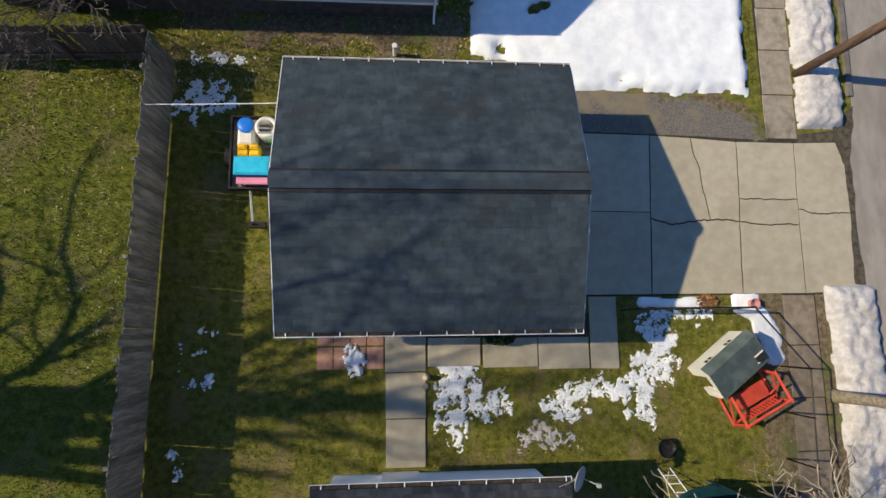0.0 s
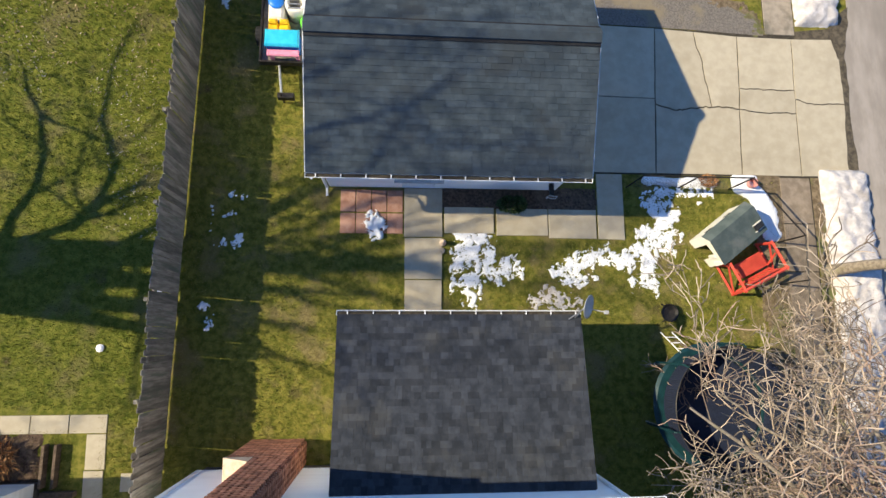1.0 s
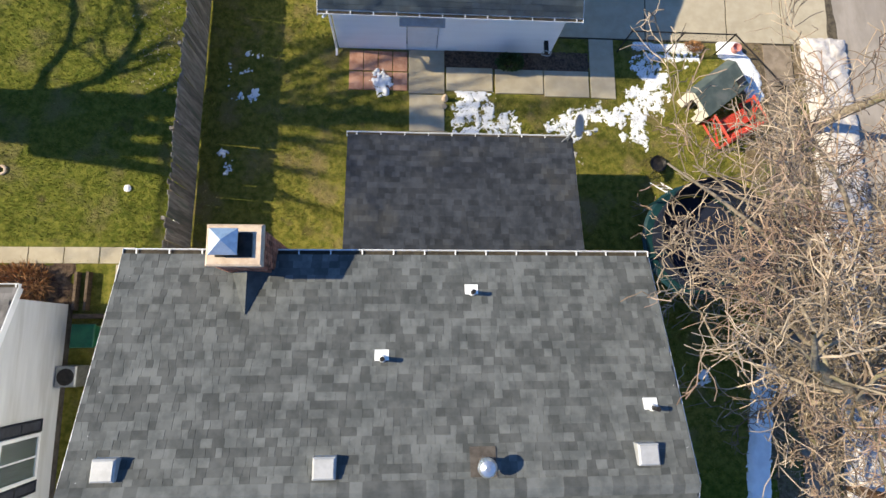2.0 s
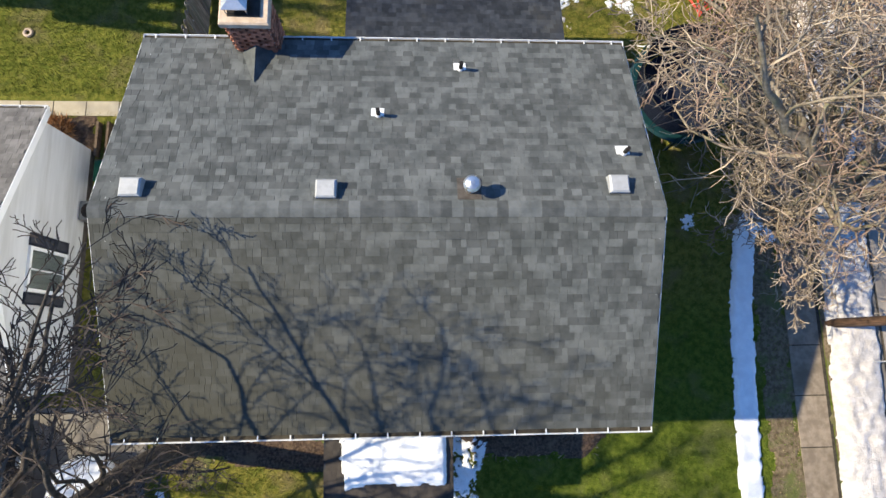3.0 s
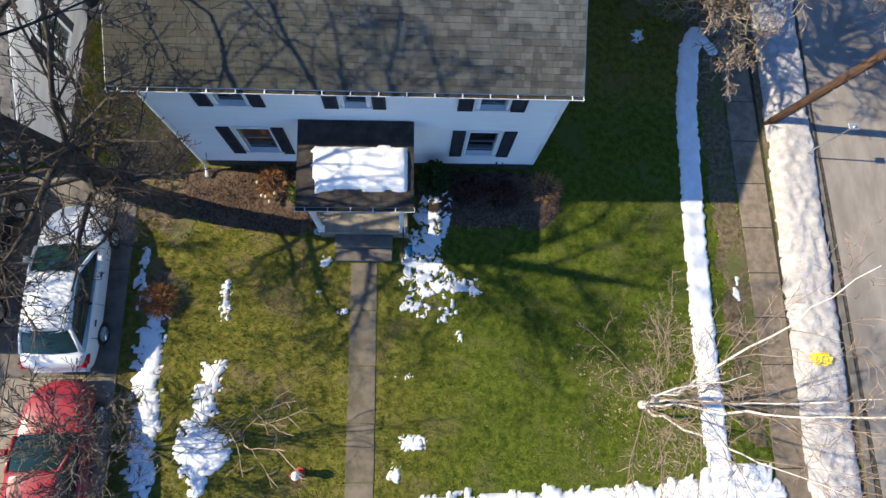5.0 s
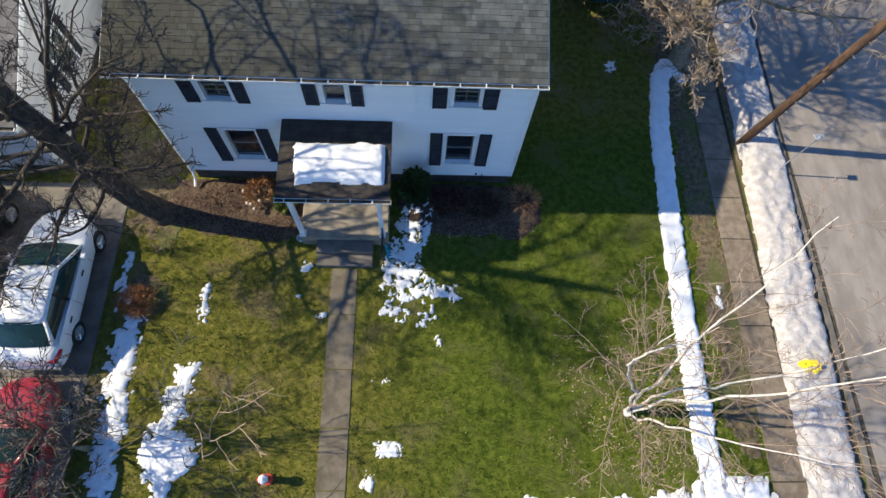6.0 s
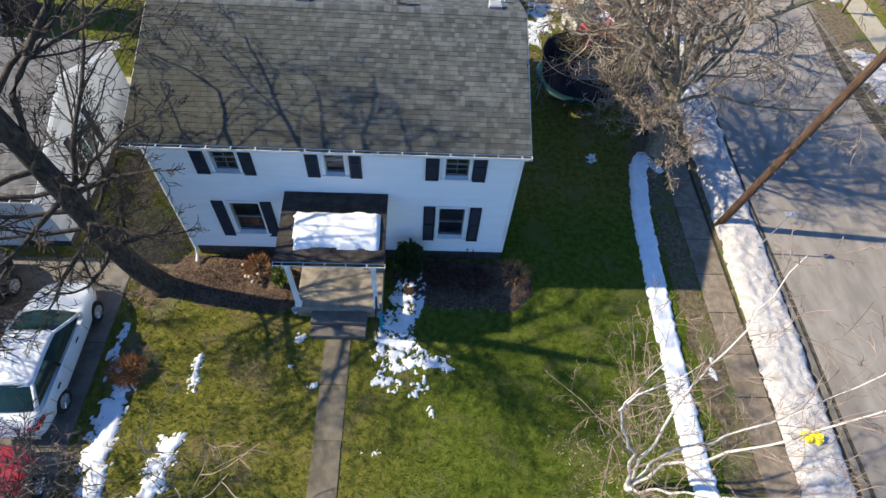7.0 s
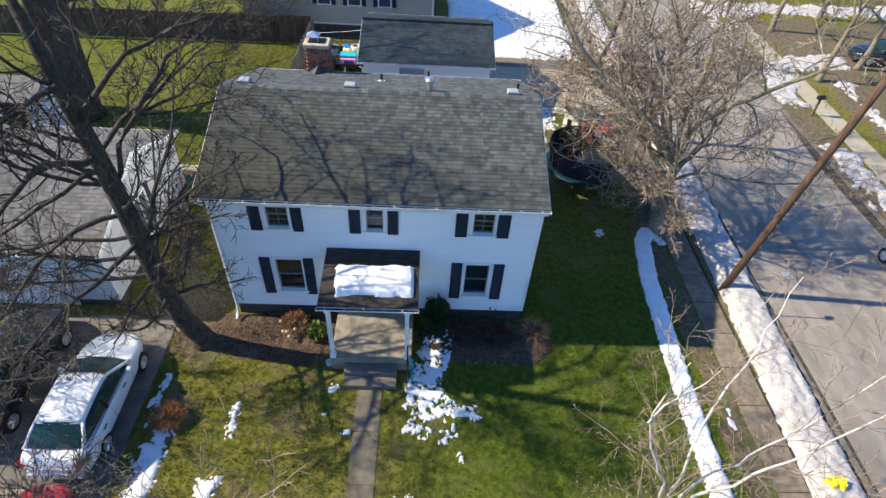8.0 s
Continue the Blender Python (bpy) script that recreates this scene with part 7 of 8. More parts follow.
for x in (-0.35, 0.25):
    part("window_bar", Shape().box(x - 0.09, x - 0.02, 0.48, 0.49, 0.62, 0.8, pm).box(x + 0.02, x + 0.09, 0.48, 0.49, 0.62, 0.8, pm), BLACK, ph)
rb = thing("red_glider", (9.0, -1.62, 0), "bright red slatted wooden glider bench with A-frame ends", "bench")
rm_ = Matrix.Translation((9.33, -1.7, 0)) @ pose(0, 0, 0, 0, 0, 27) @ Matrix.Diagonal((1.0, 0.82, 0.8, 1.0))
for i in range(11):
    part("slat", Shape().box(-0.52, 0.5, -0.2 + 0.05 * i, -0.165 + 0.05 * i, 0.40, 0.42, rm_), RED_PAINT, rb)
for i in range(11):
    part("back_slat", Shape().box(-0.5 + 0.096 * i, -0.455 + 0.096 * i, -0.245, -0.22, 0.42, 0.8, rm_ @ pose(0, 0, 0, 14)), RED_PAINT, rb)
for z in (0.42, 0.78):
    part("back_rail", Shape().box(-0.56, 0.54, -0.25, -0.21, z, z + 0.06, rm_ @ pose(0, 0, 0, 14)), RED_PAINT, rb)
for x in (-0.72, 0.72):
    for y0, y1 in ((-0.6, -0.5), (0.56, 0.46)):
        part("leg", Shape().tube([rm_ @ Vector((x, y0, 0)), rm_ @ Vector((x * 0.97, y1, 0.9))], 0.04, 4), RED_PAINT, rb)
    part("arm_rail", Shape().tube([rm_ @ Vector((x, -0.58, 0.9)), rm_ @ Vector((x, 0.54, 0.9))], 0.045, 4), RED_PAINT, rb)
    part("cross_bar", Shape().tube([rm_ @ Vector((x, -0.58, 0.12)), rm_ @ Vector((x, 0.5, 0.75))], 0.03, 4), RED_PAINT, rb)
    part("foot_rail", Shape().tube([rm_ @ Vector((x, -0.6, 0.06)), rm_ @ Vector((x, 0.56, 0.06))], 0.04, 4), RED_PAINT, rb)
part("back_beam", Shape().tube([rm_ @ Vector((-0.78, -0.52, 0.9)), rm_ @ Vector((0.78, -0.52, 0.9))], 0.045, 4), RED_PAINT, rb)
part("stretcher", Shape().tube([rm_ @ Vector((-0.72, -0.56, 0.1)), rm_ @ Vector((0.72, -0.56, 0.1))], 0.035, 4), RED_PAINT, rb)
for x in (-0.5, 0.5):
    part("brace", Shape().tube([rm_ @ Vector((x, -0.2, 0.42)), rm_ @ Vector((x * 1.3, 0.1, 0.88))], 0.025, 4), RED_PAINT, rb)

tramp = thing("trampoline", (7.5, -5.65, 0), "round trampoline with a dark safety net and teal padding", "trampoline")
TX, TY, TR = 7.65, -5.5, 1.62
def hoop(r, z, tube_r, n=40):
    return Shape().tube([(TX + r * math.cos(math.tau * i / n), TY + r * math.sin(math.tau * i / n), z) for i in range(n + 1)], tube_r, 6, caps=False)
part("frame_ring", hoop(TR, 0.8, 0.03), BARE_METAL, tramp)
part("mat", Shape().lathe([(1.32, 0.78), (1.3, 0.79), (0.6, 0.775), (0.02, 0.77)], 40, (TX, TY, 0)), MAT_BLACK, tramp, "black bouncing mat")
part("pad", Shape().lathe([(1.33, 0.80), (1.34, 0.84), (1.6, 0.85), (1.68, 0.80), (1.6, 0.78), (1.33, 0.79)], 40, (TX, TY, 0), caps=False), TEAL, tramp, "teal padded rim")
for i in range(6):
    t = math.tau * (i + 0.3) / 6
    cx, cy = math.cos(t), math.sin(t)
    part("leg", Shape().tube([(TX + TR * cx, TY + TR * cy, 0), (TX + TR * cx, TY + TR * cy, 0.8)], 0.025, 6), BARE_METAL, tramp)
    part("net_pole", Shape().tube([(TX + 1.68 * cx, TY + 1.68 * cy, 0.2), (TX + 1.68 * cx, TY + 1.68 * cy, 1.75), (TX + 1.6 * cx, TY + 1.6 * cy, 1.9)], 0.028, 7), TEAL, tramp, "teal sleeved net pole")
part("top_ring", hoop(1.58, 1.85, 0.018), BLACK_METAL, tramp)
net = Shape()
for i in range(190):
    t = math.tau * i / 190
    net.tube([(TX + 1.4 * math.cos(t), TY + 1.4 * math.sin(t), 0.85), (TX + 1.58 * math.cos(t), TY + 1.58 * math.sin(t), 1.85)], 0.019, 3, caps=False)
for i in range(36):
    r = 1.4 + 0.18 * i / 35
    net.tube([(TX + r * math.cos(math.tau * k / 36), TY + r * math.sin(math.tau * k / 36), 0.85 + 1.0 * i / 35) for k in range(37)], 0.01, 3, caps=False)
part("safety_net", net, MAT_BLACK, tramp, "dark blue-black netting", kind="stuff")
lad = thing("ladder", (7.0, -4.0, 0), "short white metal ladder leaning on the trampoline", "ladder")
for dx in (-0.17, 0.17):
    part("side", Shape().tube([(6.85 + dx, -3.55, 0.0), (6.98 + dx, -4.1, 0.82)], 0.016, 6), WHITE, lad)
for i in range(3):
    t = 0.25 + 0.28 * i
    part("rung", Shape().tube([(6.68 + 0.13 * t, -3.55 - 0.55 * t, 0.82 * t), (7.02 + 0.13 * t, -3.55 - 0.55 * t, 0.82 * t)], 0.013, 6), WHITE, lad)
fp = thing("fire_pit", (6.9, -3.0, 0), "low round dark fire bowl on the lawn", "fire bowl")
part("bowl", Shape().lathe([(0.1, 0.04), (0.22, 0.12), (0.26, 0.2), (0.24, 0.2), (0.18, 0.14), (0.02, 0.1)], 18, (6.9, -3.0, 0)), BLACK_METAL, fp)
for i in range(3):
    t = math.tau * i / 3
    part("leg", Shape().tube([(6.9 + 0.2 * math.cos(t), -3 + 0.2 * math.sin(t), 0.12), (6.9 + 0.3 * math.cos(t), -3 + 0.3 * math.sin(t), 0)], 0.015, 5), BLACK_METAL, fp)
gn = thing("garden_ornament", (0.42, -1.05, 0), "small weathered stone ornament beside the path", "ornament")
part("figure_base", Shape().lathe([(0.10, 0), (0.1, 0.06), (0.06, 0.09), (0.08, 0.2), (0.05, 0.3), (0.01, 0.34)], 12, (0.42, -1.02, 0)), CROWN, gn, smooth=True)
part("bowl", Shape().lathe([(0.05, 0), (0.09, 0.05), (0.075, 0.06)], 12, (0.4, -1.25, 0)), OLD_CONCRETE, gn)
pipe = single("clean_out_pipe", Shape().tube([(-0.42, 8.2, -0.05), (-0.42, 8.2, 0.5)], 0.06, 10).tube([(-0.42, 8.2, 0.5), (-0.42, 8.2, 0.56)], 0.075, 10), WHITE, "white plastic standpipe in the grass", "pipe")
for x, y, r, m, lb, nm in ((-7.3, -2.0, 0.2, PURPLE_TOY, "purple plastic ring leaning by the fence", "toy_ring"), (-7.2, -6.75, 0.28, BLACK, "black plastic tub by the fence", "tub")):
    if nm == "tub":
        single(nm, Shape().lathe([(r * 0.8, 0), (r, 0.3), (r * 0.95, 0.3), (r * 0.75, 0.04)], 16, (x, y, 0)), m, lb, "tub")
    else:
        single(nm, Shape().tube([(x + 0.05 * math.sin(t), y + r * math.cos(t), 0.24 + r * math.sin(t)) for t in [math.tau * i / 20 for i in range(21)]], 0.035, 6), m, lb, "ring")
for x, y, s in ((-7.25, -2.5, 1.0), (-7.2, -2.9, 0.8), (-7.25, -4.9, 1.3), (-7.2, -5.2, 0.6)):
    single("paper_scrap", Shape().add([(x - 0.08 * s, y - 0.1 * s, 0.02), (x + 0.09 * s, y - 0.08 * s, 0.06), (x + 0.07 * s, y + 0.12 * s, 0.05), (x - 0.06 * s, y + 0.1 * s, 0.02), (x, y, 0.12 * s)], [(0, 1, 4), (1, 2, 4), (2, 3, 4), (3, 0, 4), (3, 2, 1, 0)]), WHITE, "crumpled white scrap by the fence", "litter", group="scraps by the fence")
cable = single("garden_hose", Shape().tube([(-7.2 + 0.12 * math.sin(i * 0.9), -1.0 - 0.28 * i, 0.02 + 0.25 * max(0, math.sin(i * 0.7))) for i in range(22)], 0.014, 5), BLACK, "dark hose trailing along the fence", "hose")
single("stone_ring", Shape().tube([(-12.12 + 0.11 * math.cos(t), -3.45 + 0.11 * math.sin(t), 0.03) for t in [math.tau * i / 16 for i in range(17)]], 0.045, 6), CROWN, "pale stone ring lying in the grass", "ring")
single("white_stone", Shape().lathe([(0.09, -0.01), (0.11, 0.04), (0.05, 0.08)], 8, (-8.65, -3.94, 0)), WHITE, "white stone lying in the grass", "stone")

# ---- front yard and street things ----
fuzzy_shrub("round_evergreen", (0.98, -14.85, 0), 0.44, 0.44, 1.8, 7500, 0.075, EVERGREEN, "dark clipped evergreen shrub beside the porch", 71, lean=0.3)
fuzzy_shrub("small_evergreen", (-2.95, -15.15, 0), 0.32, 0.34, 0.6, 1800, 0.08, LIME_LEAF, "yellow-green low shrub beside the porch", 72, lean=0.3)
fuzzy_shrub("dry_perennial", (-3.75, -14.8, 0), 0.42, 0.4, 0.6, 520, 0.22, ORANGE_LEAF, "dry orange-brown plant in the mulch bed", 73, slim=0.06, lean=0.9)
fuzzy_shrub("dry_perennial", (-4.9, -15.0, 0), 0.8, 0.5, 0.22, 170, 0.18, RUSSET, "dead brown stalks in the mulch bed", 74, slim=0.06, lean=0.9)
fuzzy_shrub("dry_shrub", (2.0, -15.0, 0), 0.5, 0.42, 0.55, 1300, 0.16, RUSSET, "dead russet shrub under the front window", 75, slim=0.08, lean=0.7)
fuzzy_shrub("dry_shrub", (3.1, -15.1, 0), 0.5, 0.42, 0.5, 1200, 0.16, RUSSET, "dead russet shrub under the front window", 76, slim=0.08, lean=0.7)
fuzzy_shrub("dry_shrub", (4.4, -14.9, 0), 0.4, 0.4, 0.7, 350, 0.3, ORANGE_LEAF, "bare orange-brown twiggy shrub at the house corner", 77, slim=0.03, lean=0.8)
fuzzy_shrub("dry_grass_clump", (-6.75, -18.3, 0), 0.42, 0.42, 0.35, 900, 0.25, ORANGE_LEAF, "dry orange grass clump beside the driveway", 78, slim=0.04, lean=0.8)
fuzzy_shrub("dry_grass_clump", (-11.2, -6.7, 0), 0.8, 0.5, 0.5, 1200, 0.3, ORANGE_LEAF, "dry straw-coloured grasses in the flower bed", 79, slim=0.04, lean=0.8)
fuzzy_shrub("dark_shrub", (2.4, 0.05, 0.05), 0.42, 0.22, 0.75, 1500, 0.07, EVERGREEN, "small dark evergreen in front of the garage wall", 80, lean=0.3)
fuzzy_shrub("dry_grass_clump", (8.4, 0.95, 0), 0.3, 0.16, 0.16, 600, 0.09, ORANGE_LEAF, "dry leaves caught at the fence corner", 81, stems=False, slim=0.2, lean=0.4)
heads = thing("dried_flowers", (-3.9, -15.3, 0), "pale dried flower heads on thin stalks in the mulch bed", "flowers")
for x, y, h in ((-4.05, -15.25, 0.34), (-3.92, -15.3, 0.38), (-3.82, -15.42, 0.3), (-3.66, -15.2, 0.42), (-3.12, -15.2, 0.4), (-4.2, -14.85, 0.36)):
    part("flower_head", Shape().lathe([(0.02, h - 0.04), (0.06, h), (0.05, h + 0.04), (0.015, h + 0.06)], 8, (x, y, 0)).tube([(x, y, 0), (x, y, h - 0.03)], 0.006, 4), CROWN, heads, smooth=True)
spin = thing("wind_spinner", (0.25, -17.05, 0), "teal and blue twisted wind spinner by the porch steps", "wind spinner")
part("pole", Shape().tube([(0.14, -17.0, 0), (0.14, -17.0, 1.55), (0.2, -17.02, 1.62), (0.28, -17.05, 1.55)], 0.01, 6), BLACK_METAL, spin)
rib = Shape()
for i in range(29):
    t, z = i * 0.55, 1.5 - 0.042 * i
    w = 0.09 - 0.0012 * i
    rib.v += [(0.28 + w * math.cos(t), -17.05 + w * math.sin(t), z), (0.28 - w * math.cos(t), -17.05 - w * math.sin(t), z)]
rib.f += [(2 * i, 2 * i + 1, 2 * i + 3, 2 * i + 2) for i in range(28)]
part("ribbon", rib, TEAL_FOIL, spin)
pm2 = thing("flower_pot", (-2.42, -16.3, 0), "small white pot beside the porch", "pot")
part("pot", Shape().lathe([(0.06, 0), (0.09, 0.18), (0.1, 0.21), (0.085, 0.21), (0.06, 0.05)], 14, (-2.42, -16.3, 0)), WHITE, pm2)
hyd = thing("fire_hydrant", (-2.64, -22.95, 0), "small red and white fire hydrant at the lawn's edge", "hydrant")
part("barrel", Shape().lathe([(0.14, 0), (0.14, 0.06), (0.09, 0.08), (0.09, 0.5), (0.13, 0.52), (0.13, 0.56)], 14, (-2.64, -22.95, 0)), RED_PAINT, hyd)
part("bonnet", Shape().lathe([(0.12, 0.56), (0.1, 0.66), (0.03, 0.72)], 14, (-2.64, -22.95, 0)), WHITE, hyd)
part("outlet", Shape().tube([(-2.82, -22.95, 0.42), (-2.46, -22.95, 0.42)], 0.05, 10), RED_PAINT, hyd)
yl = thing("yellow_marker", (12.2, -20.05, 0.3), "crumpled yellow vinyl marker lying on the snow bank", "marker")
ys = snow_sheet(11.8, 12.7, -20.45, -19.65, 0.03, blobs((12.08, -20.04, 0.17, 0.15), (12.3, -20.08, 0.2, 0.16)), 0.16, 0.06, 6.0, lumps=0.7, lump_grain=9.0, base=lambda x, y: 0.34, seed=91, edge=0.06)
part("fabric", ys, YELLOW_FAB, yl)


def utility_pole(at, top, label, seed):
    p = thing("utility_pole", at, label, "utility pole", "poles along the street")
    a, b = Vector(at), Vector(top)
    part("shaft", Shape().tube([a + Vector((0, 0, -0.1)), a.lerp(b, 0.3), a.lerp(b, 0.65), b], [0.14, 0.13, 0.12, 0.1], 12), POLE_WOOD, p, smooth=True)
    u = (b - a).normalized()
    for i in range(7):
        q = a + u * (2.5 + 0.5 * i)
        part("step_bolt", Shape().tube([q + Vector((0.0, -0.12, 0)), q + Vector((0.0, -0.26, 0.02))], 0.012, 5), BARE_METAL, p)
    part("cross_arm", Shape().box(-1.1, 1.1, -0.05, 0.05, -0.06, 0.06, Matrix.Translation(b - u * 0.4 + Vector((0, -0.16, 0)))), POLE_WOOD, p)
    for x in (-1.0, -0.5, 0.5, 1.0):
        part("insulator", Shape().lathe([(0.03, 0.06), (0.05, 0.1), (0.03, 0.16)], 8, tuple(b - u * 0.4 + Vector((x, -0.16, 0)))), VENT, p)
    return p


utility_pole((11.95, -12.5, 0), (13.35, -12.5, 10.4), "tall brown timber utility pole leaning over the street", 1)
utility_pole((11.9, 7.9, 0), (13.1, 7.95, 9.4), "tall brown timber utility pole beside the pavement", 2)
sg = thing("street_sign", (13.0, -13.55, 0), "small grey street sign on a steel post at the kerb", "street sign")
part("post", Shape().tube([(12.85, -13.65, 0), (13.1, -13.55, 2.1)], 0.022, 6), GALV, sg)
part("plate", Shape().cbox(12.95, 13.25, -13.62, -13.42, 1.98, 2.02, 0.005, None), SIGN_GREY, sg, "plain grey sign plate")
mb = thing("mailbox", (22.6, 1.5, 0), "dark mailbox on a post across the street", "mailbox")
part("post", Shape().box(22.55, 22.65, 1.45, 1.55, 0, 1.0), FENCE_BROWN, mb)
part("box", Shape().tube([(22.4, 1.5, 1.12), (22.85, 1.5, 1.12)], 0.13, 12), BLACK_METAL, mb)


# ---- trees ----
def bent(a, b, n, amp, seed):
    """A slightly wandering line from a to b."""
    a, b = Vector(a), Vector(b)
    return [tuple(a.lerp(b, i / n) + Vector((amp * wob(i * 0.9, seed), amp * wob(seed, i * 0.9), 0)) * (1 if 0 < i else 0)) for i in range(n + 1)]


bare_tree("maple_tree", (-6.56, -15.5, 0), [(-6.56, -15.5, 0), (-6.85, -15.64, 1.3), (-6.98, -15.75, 2.5), (-6.97, -15.86, 3.6), (-6.93, -15.98, 4.8), (-6.9, -16.1, 5.8), (-6.88, -16.2, 6.8), (-6.87, -16.28, 7.6), (-6.88, -16.37, 8.5), (-6.9, -16.5, 9.8), (-6.92, -16.7, 11.5)], 0.33,
          [(0.36, 200, 8, 4.6), (0.42, 255, 5, 4.2), (0.52, 222, 12, 4.6), (0.55, 300, 22, 3.6), (0.60, 190, 25, 4.6), (0.66, 240, 25, 4.4), (0.76, 205, 38, 4.4), (0.80, 330, 42, 4.0), (0.88, 260, 48, 4.0), (0.95, 120, 50, 4.2), (1.0, 215, 65, 4.0),
           (0.30, 195, 2, 4.2), (0.44, 215, -2, 4.6), (0.62, 235, 14, 4.8), (0.68, 265, 18, 4.2),
           (0.20, 20, 25, 2.6), (0.22, 300, 15, 2.6), (0.26, 340, 20, 3.0), (0.28, 250, 10, 3.0), (0.31, 60, 28, 3.0), (0.34, 320, 12, 3.2), (0.40, 20, 30, 3.0), (0.43, 345, 20, 3.2)],
          7, BARK, TWIG, "tall leafless dark-barked tree leaning over the front lawn by the driveway", counts=(8, 6, 5), stout=0.55, thin=0.0075, gnarl=0.16,
          drawn=[(0.07, [(-6.95, -15.95, 4.5), (-6.4, -15.2, 6.3), (-6.0, -14.5, 7.4), (-6.3, -13.0, 7.8), (-6.95, -12.4, 7.8), (-7.9, -12.0, 7.9)]),
                 (0.075, [(-6.88, -16.2, 6.7), (-6.5, -16.0, 7.9), (-6.1, -15.6, 8.5), (-5.6, -14.4, 8.4), (-5.45, -12.2, 8.1), (-5.3, -11.4, 7.9)]),
                 (0.075, [(-6.1, -15.6, 8.5), (-5.7, -15.0, 9.2), (-5.3, -14.3, 9.5), (-4.6, -12.2, 9.7)]),
                 (0.07, [(-6.88, -16.3, 7.8), (-6.1, -15.4, 8.6), (-5.5, -14.3, 8.9), (-5.2, -12.5, 8.9)]),
                 (0.075, [(-6.88, -16.4, 8.8), (-5.9, -15.5, 9.9), (-4.95, -14.2, 10.1), (-4.5, -12.9, 9.8)]),
                 (0.05, [(-6.97, -15.85, 3.6), (-6.7, -15.2, 5.6), (-6.5, -14.4, 7.1), (-7.3, -12.8, 7.45)]),
                 (0.09, [(-6.88, -16.3, 7.8), (-6.9, -17.8, 8.6), (-6.7, -19.3, 8.9), (-6.5, -20.8, 8.8)]),
                 (0.08, [(-6.9, -16.5, 9.6), (-6.4, -18.0, 10.2), (-6.2, -19.6, 10.4)])])
old = bare_tree("old_maple_tree", (-16.5, -1.4, 0), bent((-16.5, -1.2, 0), (-15.8, -0.4, 13.0), 8, 0.25, 5.1), 0.50,
          [(0.36, 15, 40, 7.5), (0.40, 60, 42, 8.5), (0.43, 320, 35, 7.0), (0.46, 95, 45, 8.0), (0.5, 260, 35, 6.5), (0.54, 350, 52, 7.5), (0.58, 75, 52, 8.5), (0.62, 35, 55, 8.0), (0.66, 150, 45, 6), (0.72, 300, 55, 6.5), (0.76, 85, 60, 7.5), (0.82, 50, 62, 7.0), (0.87, 10, 65, 6.5), (0.92, 120, 65, 6.5), (0.97, 330, 70, 5.5)],
          17, BARK, TWIG, "huge leafless old tree with a stout forked trunk", counts=(6, 5, 3), thin=0.009, stout=0.6, gnarl=0.15,
          drawn=[(0.13, [(-16.30, -0.67, 4.20), (-16.24, -0.01, 5.38), (-16.18, 0.67, 5.70), (-16.12, 1.75, 5.94), (-16.06, 2.30, 5.79), (-16.00, 2.92, 5.48), (-15.94, 4.02, 5.45), (-15.88, 5.08, 5.58), (-15.82, 6.20, 5.96)]),
                 (0.15, [(-16.10, -0.20, 5.05), (-16.04, 0.77, 5.88), (-15.98, 1.69, 6.68)]),
                 (0.09, [(-16.00, 0.10, 5.30), (-15.94, 0.48, 6.06), (-15.88, 0.87, 6.59)]),
                 (0.12, [(-16.60, -0.71, 4.09), (-16.54, 0.01, 4.27), (-16.48, 0.92, 4.61), (-16.42, 1.90, 4.68), (-16.36, 3.01, 4.42), (-16.30, 3.88, 4.03), (-16.24, 4.52, 3.74)]),
                 (0.06, [(-16.60, 2.95, 4.65), (-16.54, 2.63, 5.30), (-16.48, 2.26, 6.13), (-16.42, 1.72, 6.98)]),
                 (0.05, [(-16.20, -0.01, 5.35), (-16.14, 0.64, 4.89), (-16.08, 0.96, 4.23), (-16.02, 1.09, 3.46)]),
                 (0.06, [(-16.20, -1.80, 4.56), (-16.14, -1.97, 4.99), (-16.08, -2.13, 5.65), (-16.02, -2.32, 5.96)]),
                 (0.10, [(-16.0, -0.9, 7.6), (-12.00, 1.90, 9.96), (-11.55, 2.37, 10.94), (-11.10, 2.74, 11.67), (-10.65, 3.33, 12.27)]),
                 (0.06, [(-16.0, -0.9, 7.6), (-12.00, 3.35, 10.51), (-11.55, 3.58, 10.97), (-11.10, 3.73, 11.98), (-10.65, 3.81, 12.52)]),
                 (0.08, [(-16.0, -0.9, 7.6), (-12.00, 1.05, 10.76), (-11.55, 1.81, 11.14), (-11.10, 3.06, 11.96), (-10.65, 3.74, 12.88)]),
                 (0.06, [(-16.0, -0.9, 7.6), (-12.00, 4.59, 10.84), (-11.55, 5.44, 11.57), (-11.10, 5.90, 12.00), (-10.65, 6.15, 12.52)])])
bole = Shape().tube([(-16.5, -1.7, -0.1), (-16.5, -1.68, 0.4), (-16.48, -1.66, 1.8), (-16.46, -1.62, 4.0), (-16.44, -1.6, 5.9)], [1.0, 0.78, 0.68, 0.64, 0.5], 16)
for y, ty, tx, h, r in ((-0.95, -0.4, -16.2, 10.0, 0.30), (-1.5, -1.3, -16.0, 11.5, 0.28), (-2.0, -2.3, -16.3, 10.5, 0.26), (-2.3, -3.2, -16.1, 9.5, 0.2)):
    bole.tube([(-16.46, y, 4.2), (-16.4, y * 0.75 + ty * 0.25, 5.9), (-16.3, (y + ty) / 2, 7.6), (tx, ty, h)], [r * 1.5, r, r * 0.7, 0.06], 9)
part("bole", bole, BARK, old, "stout forked lower trunk", smooth=True)
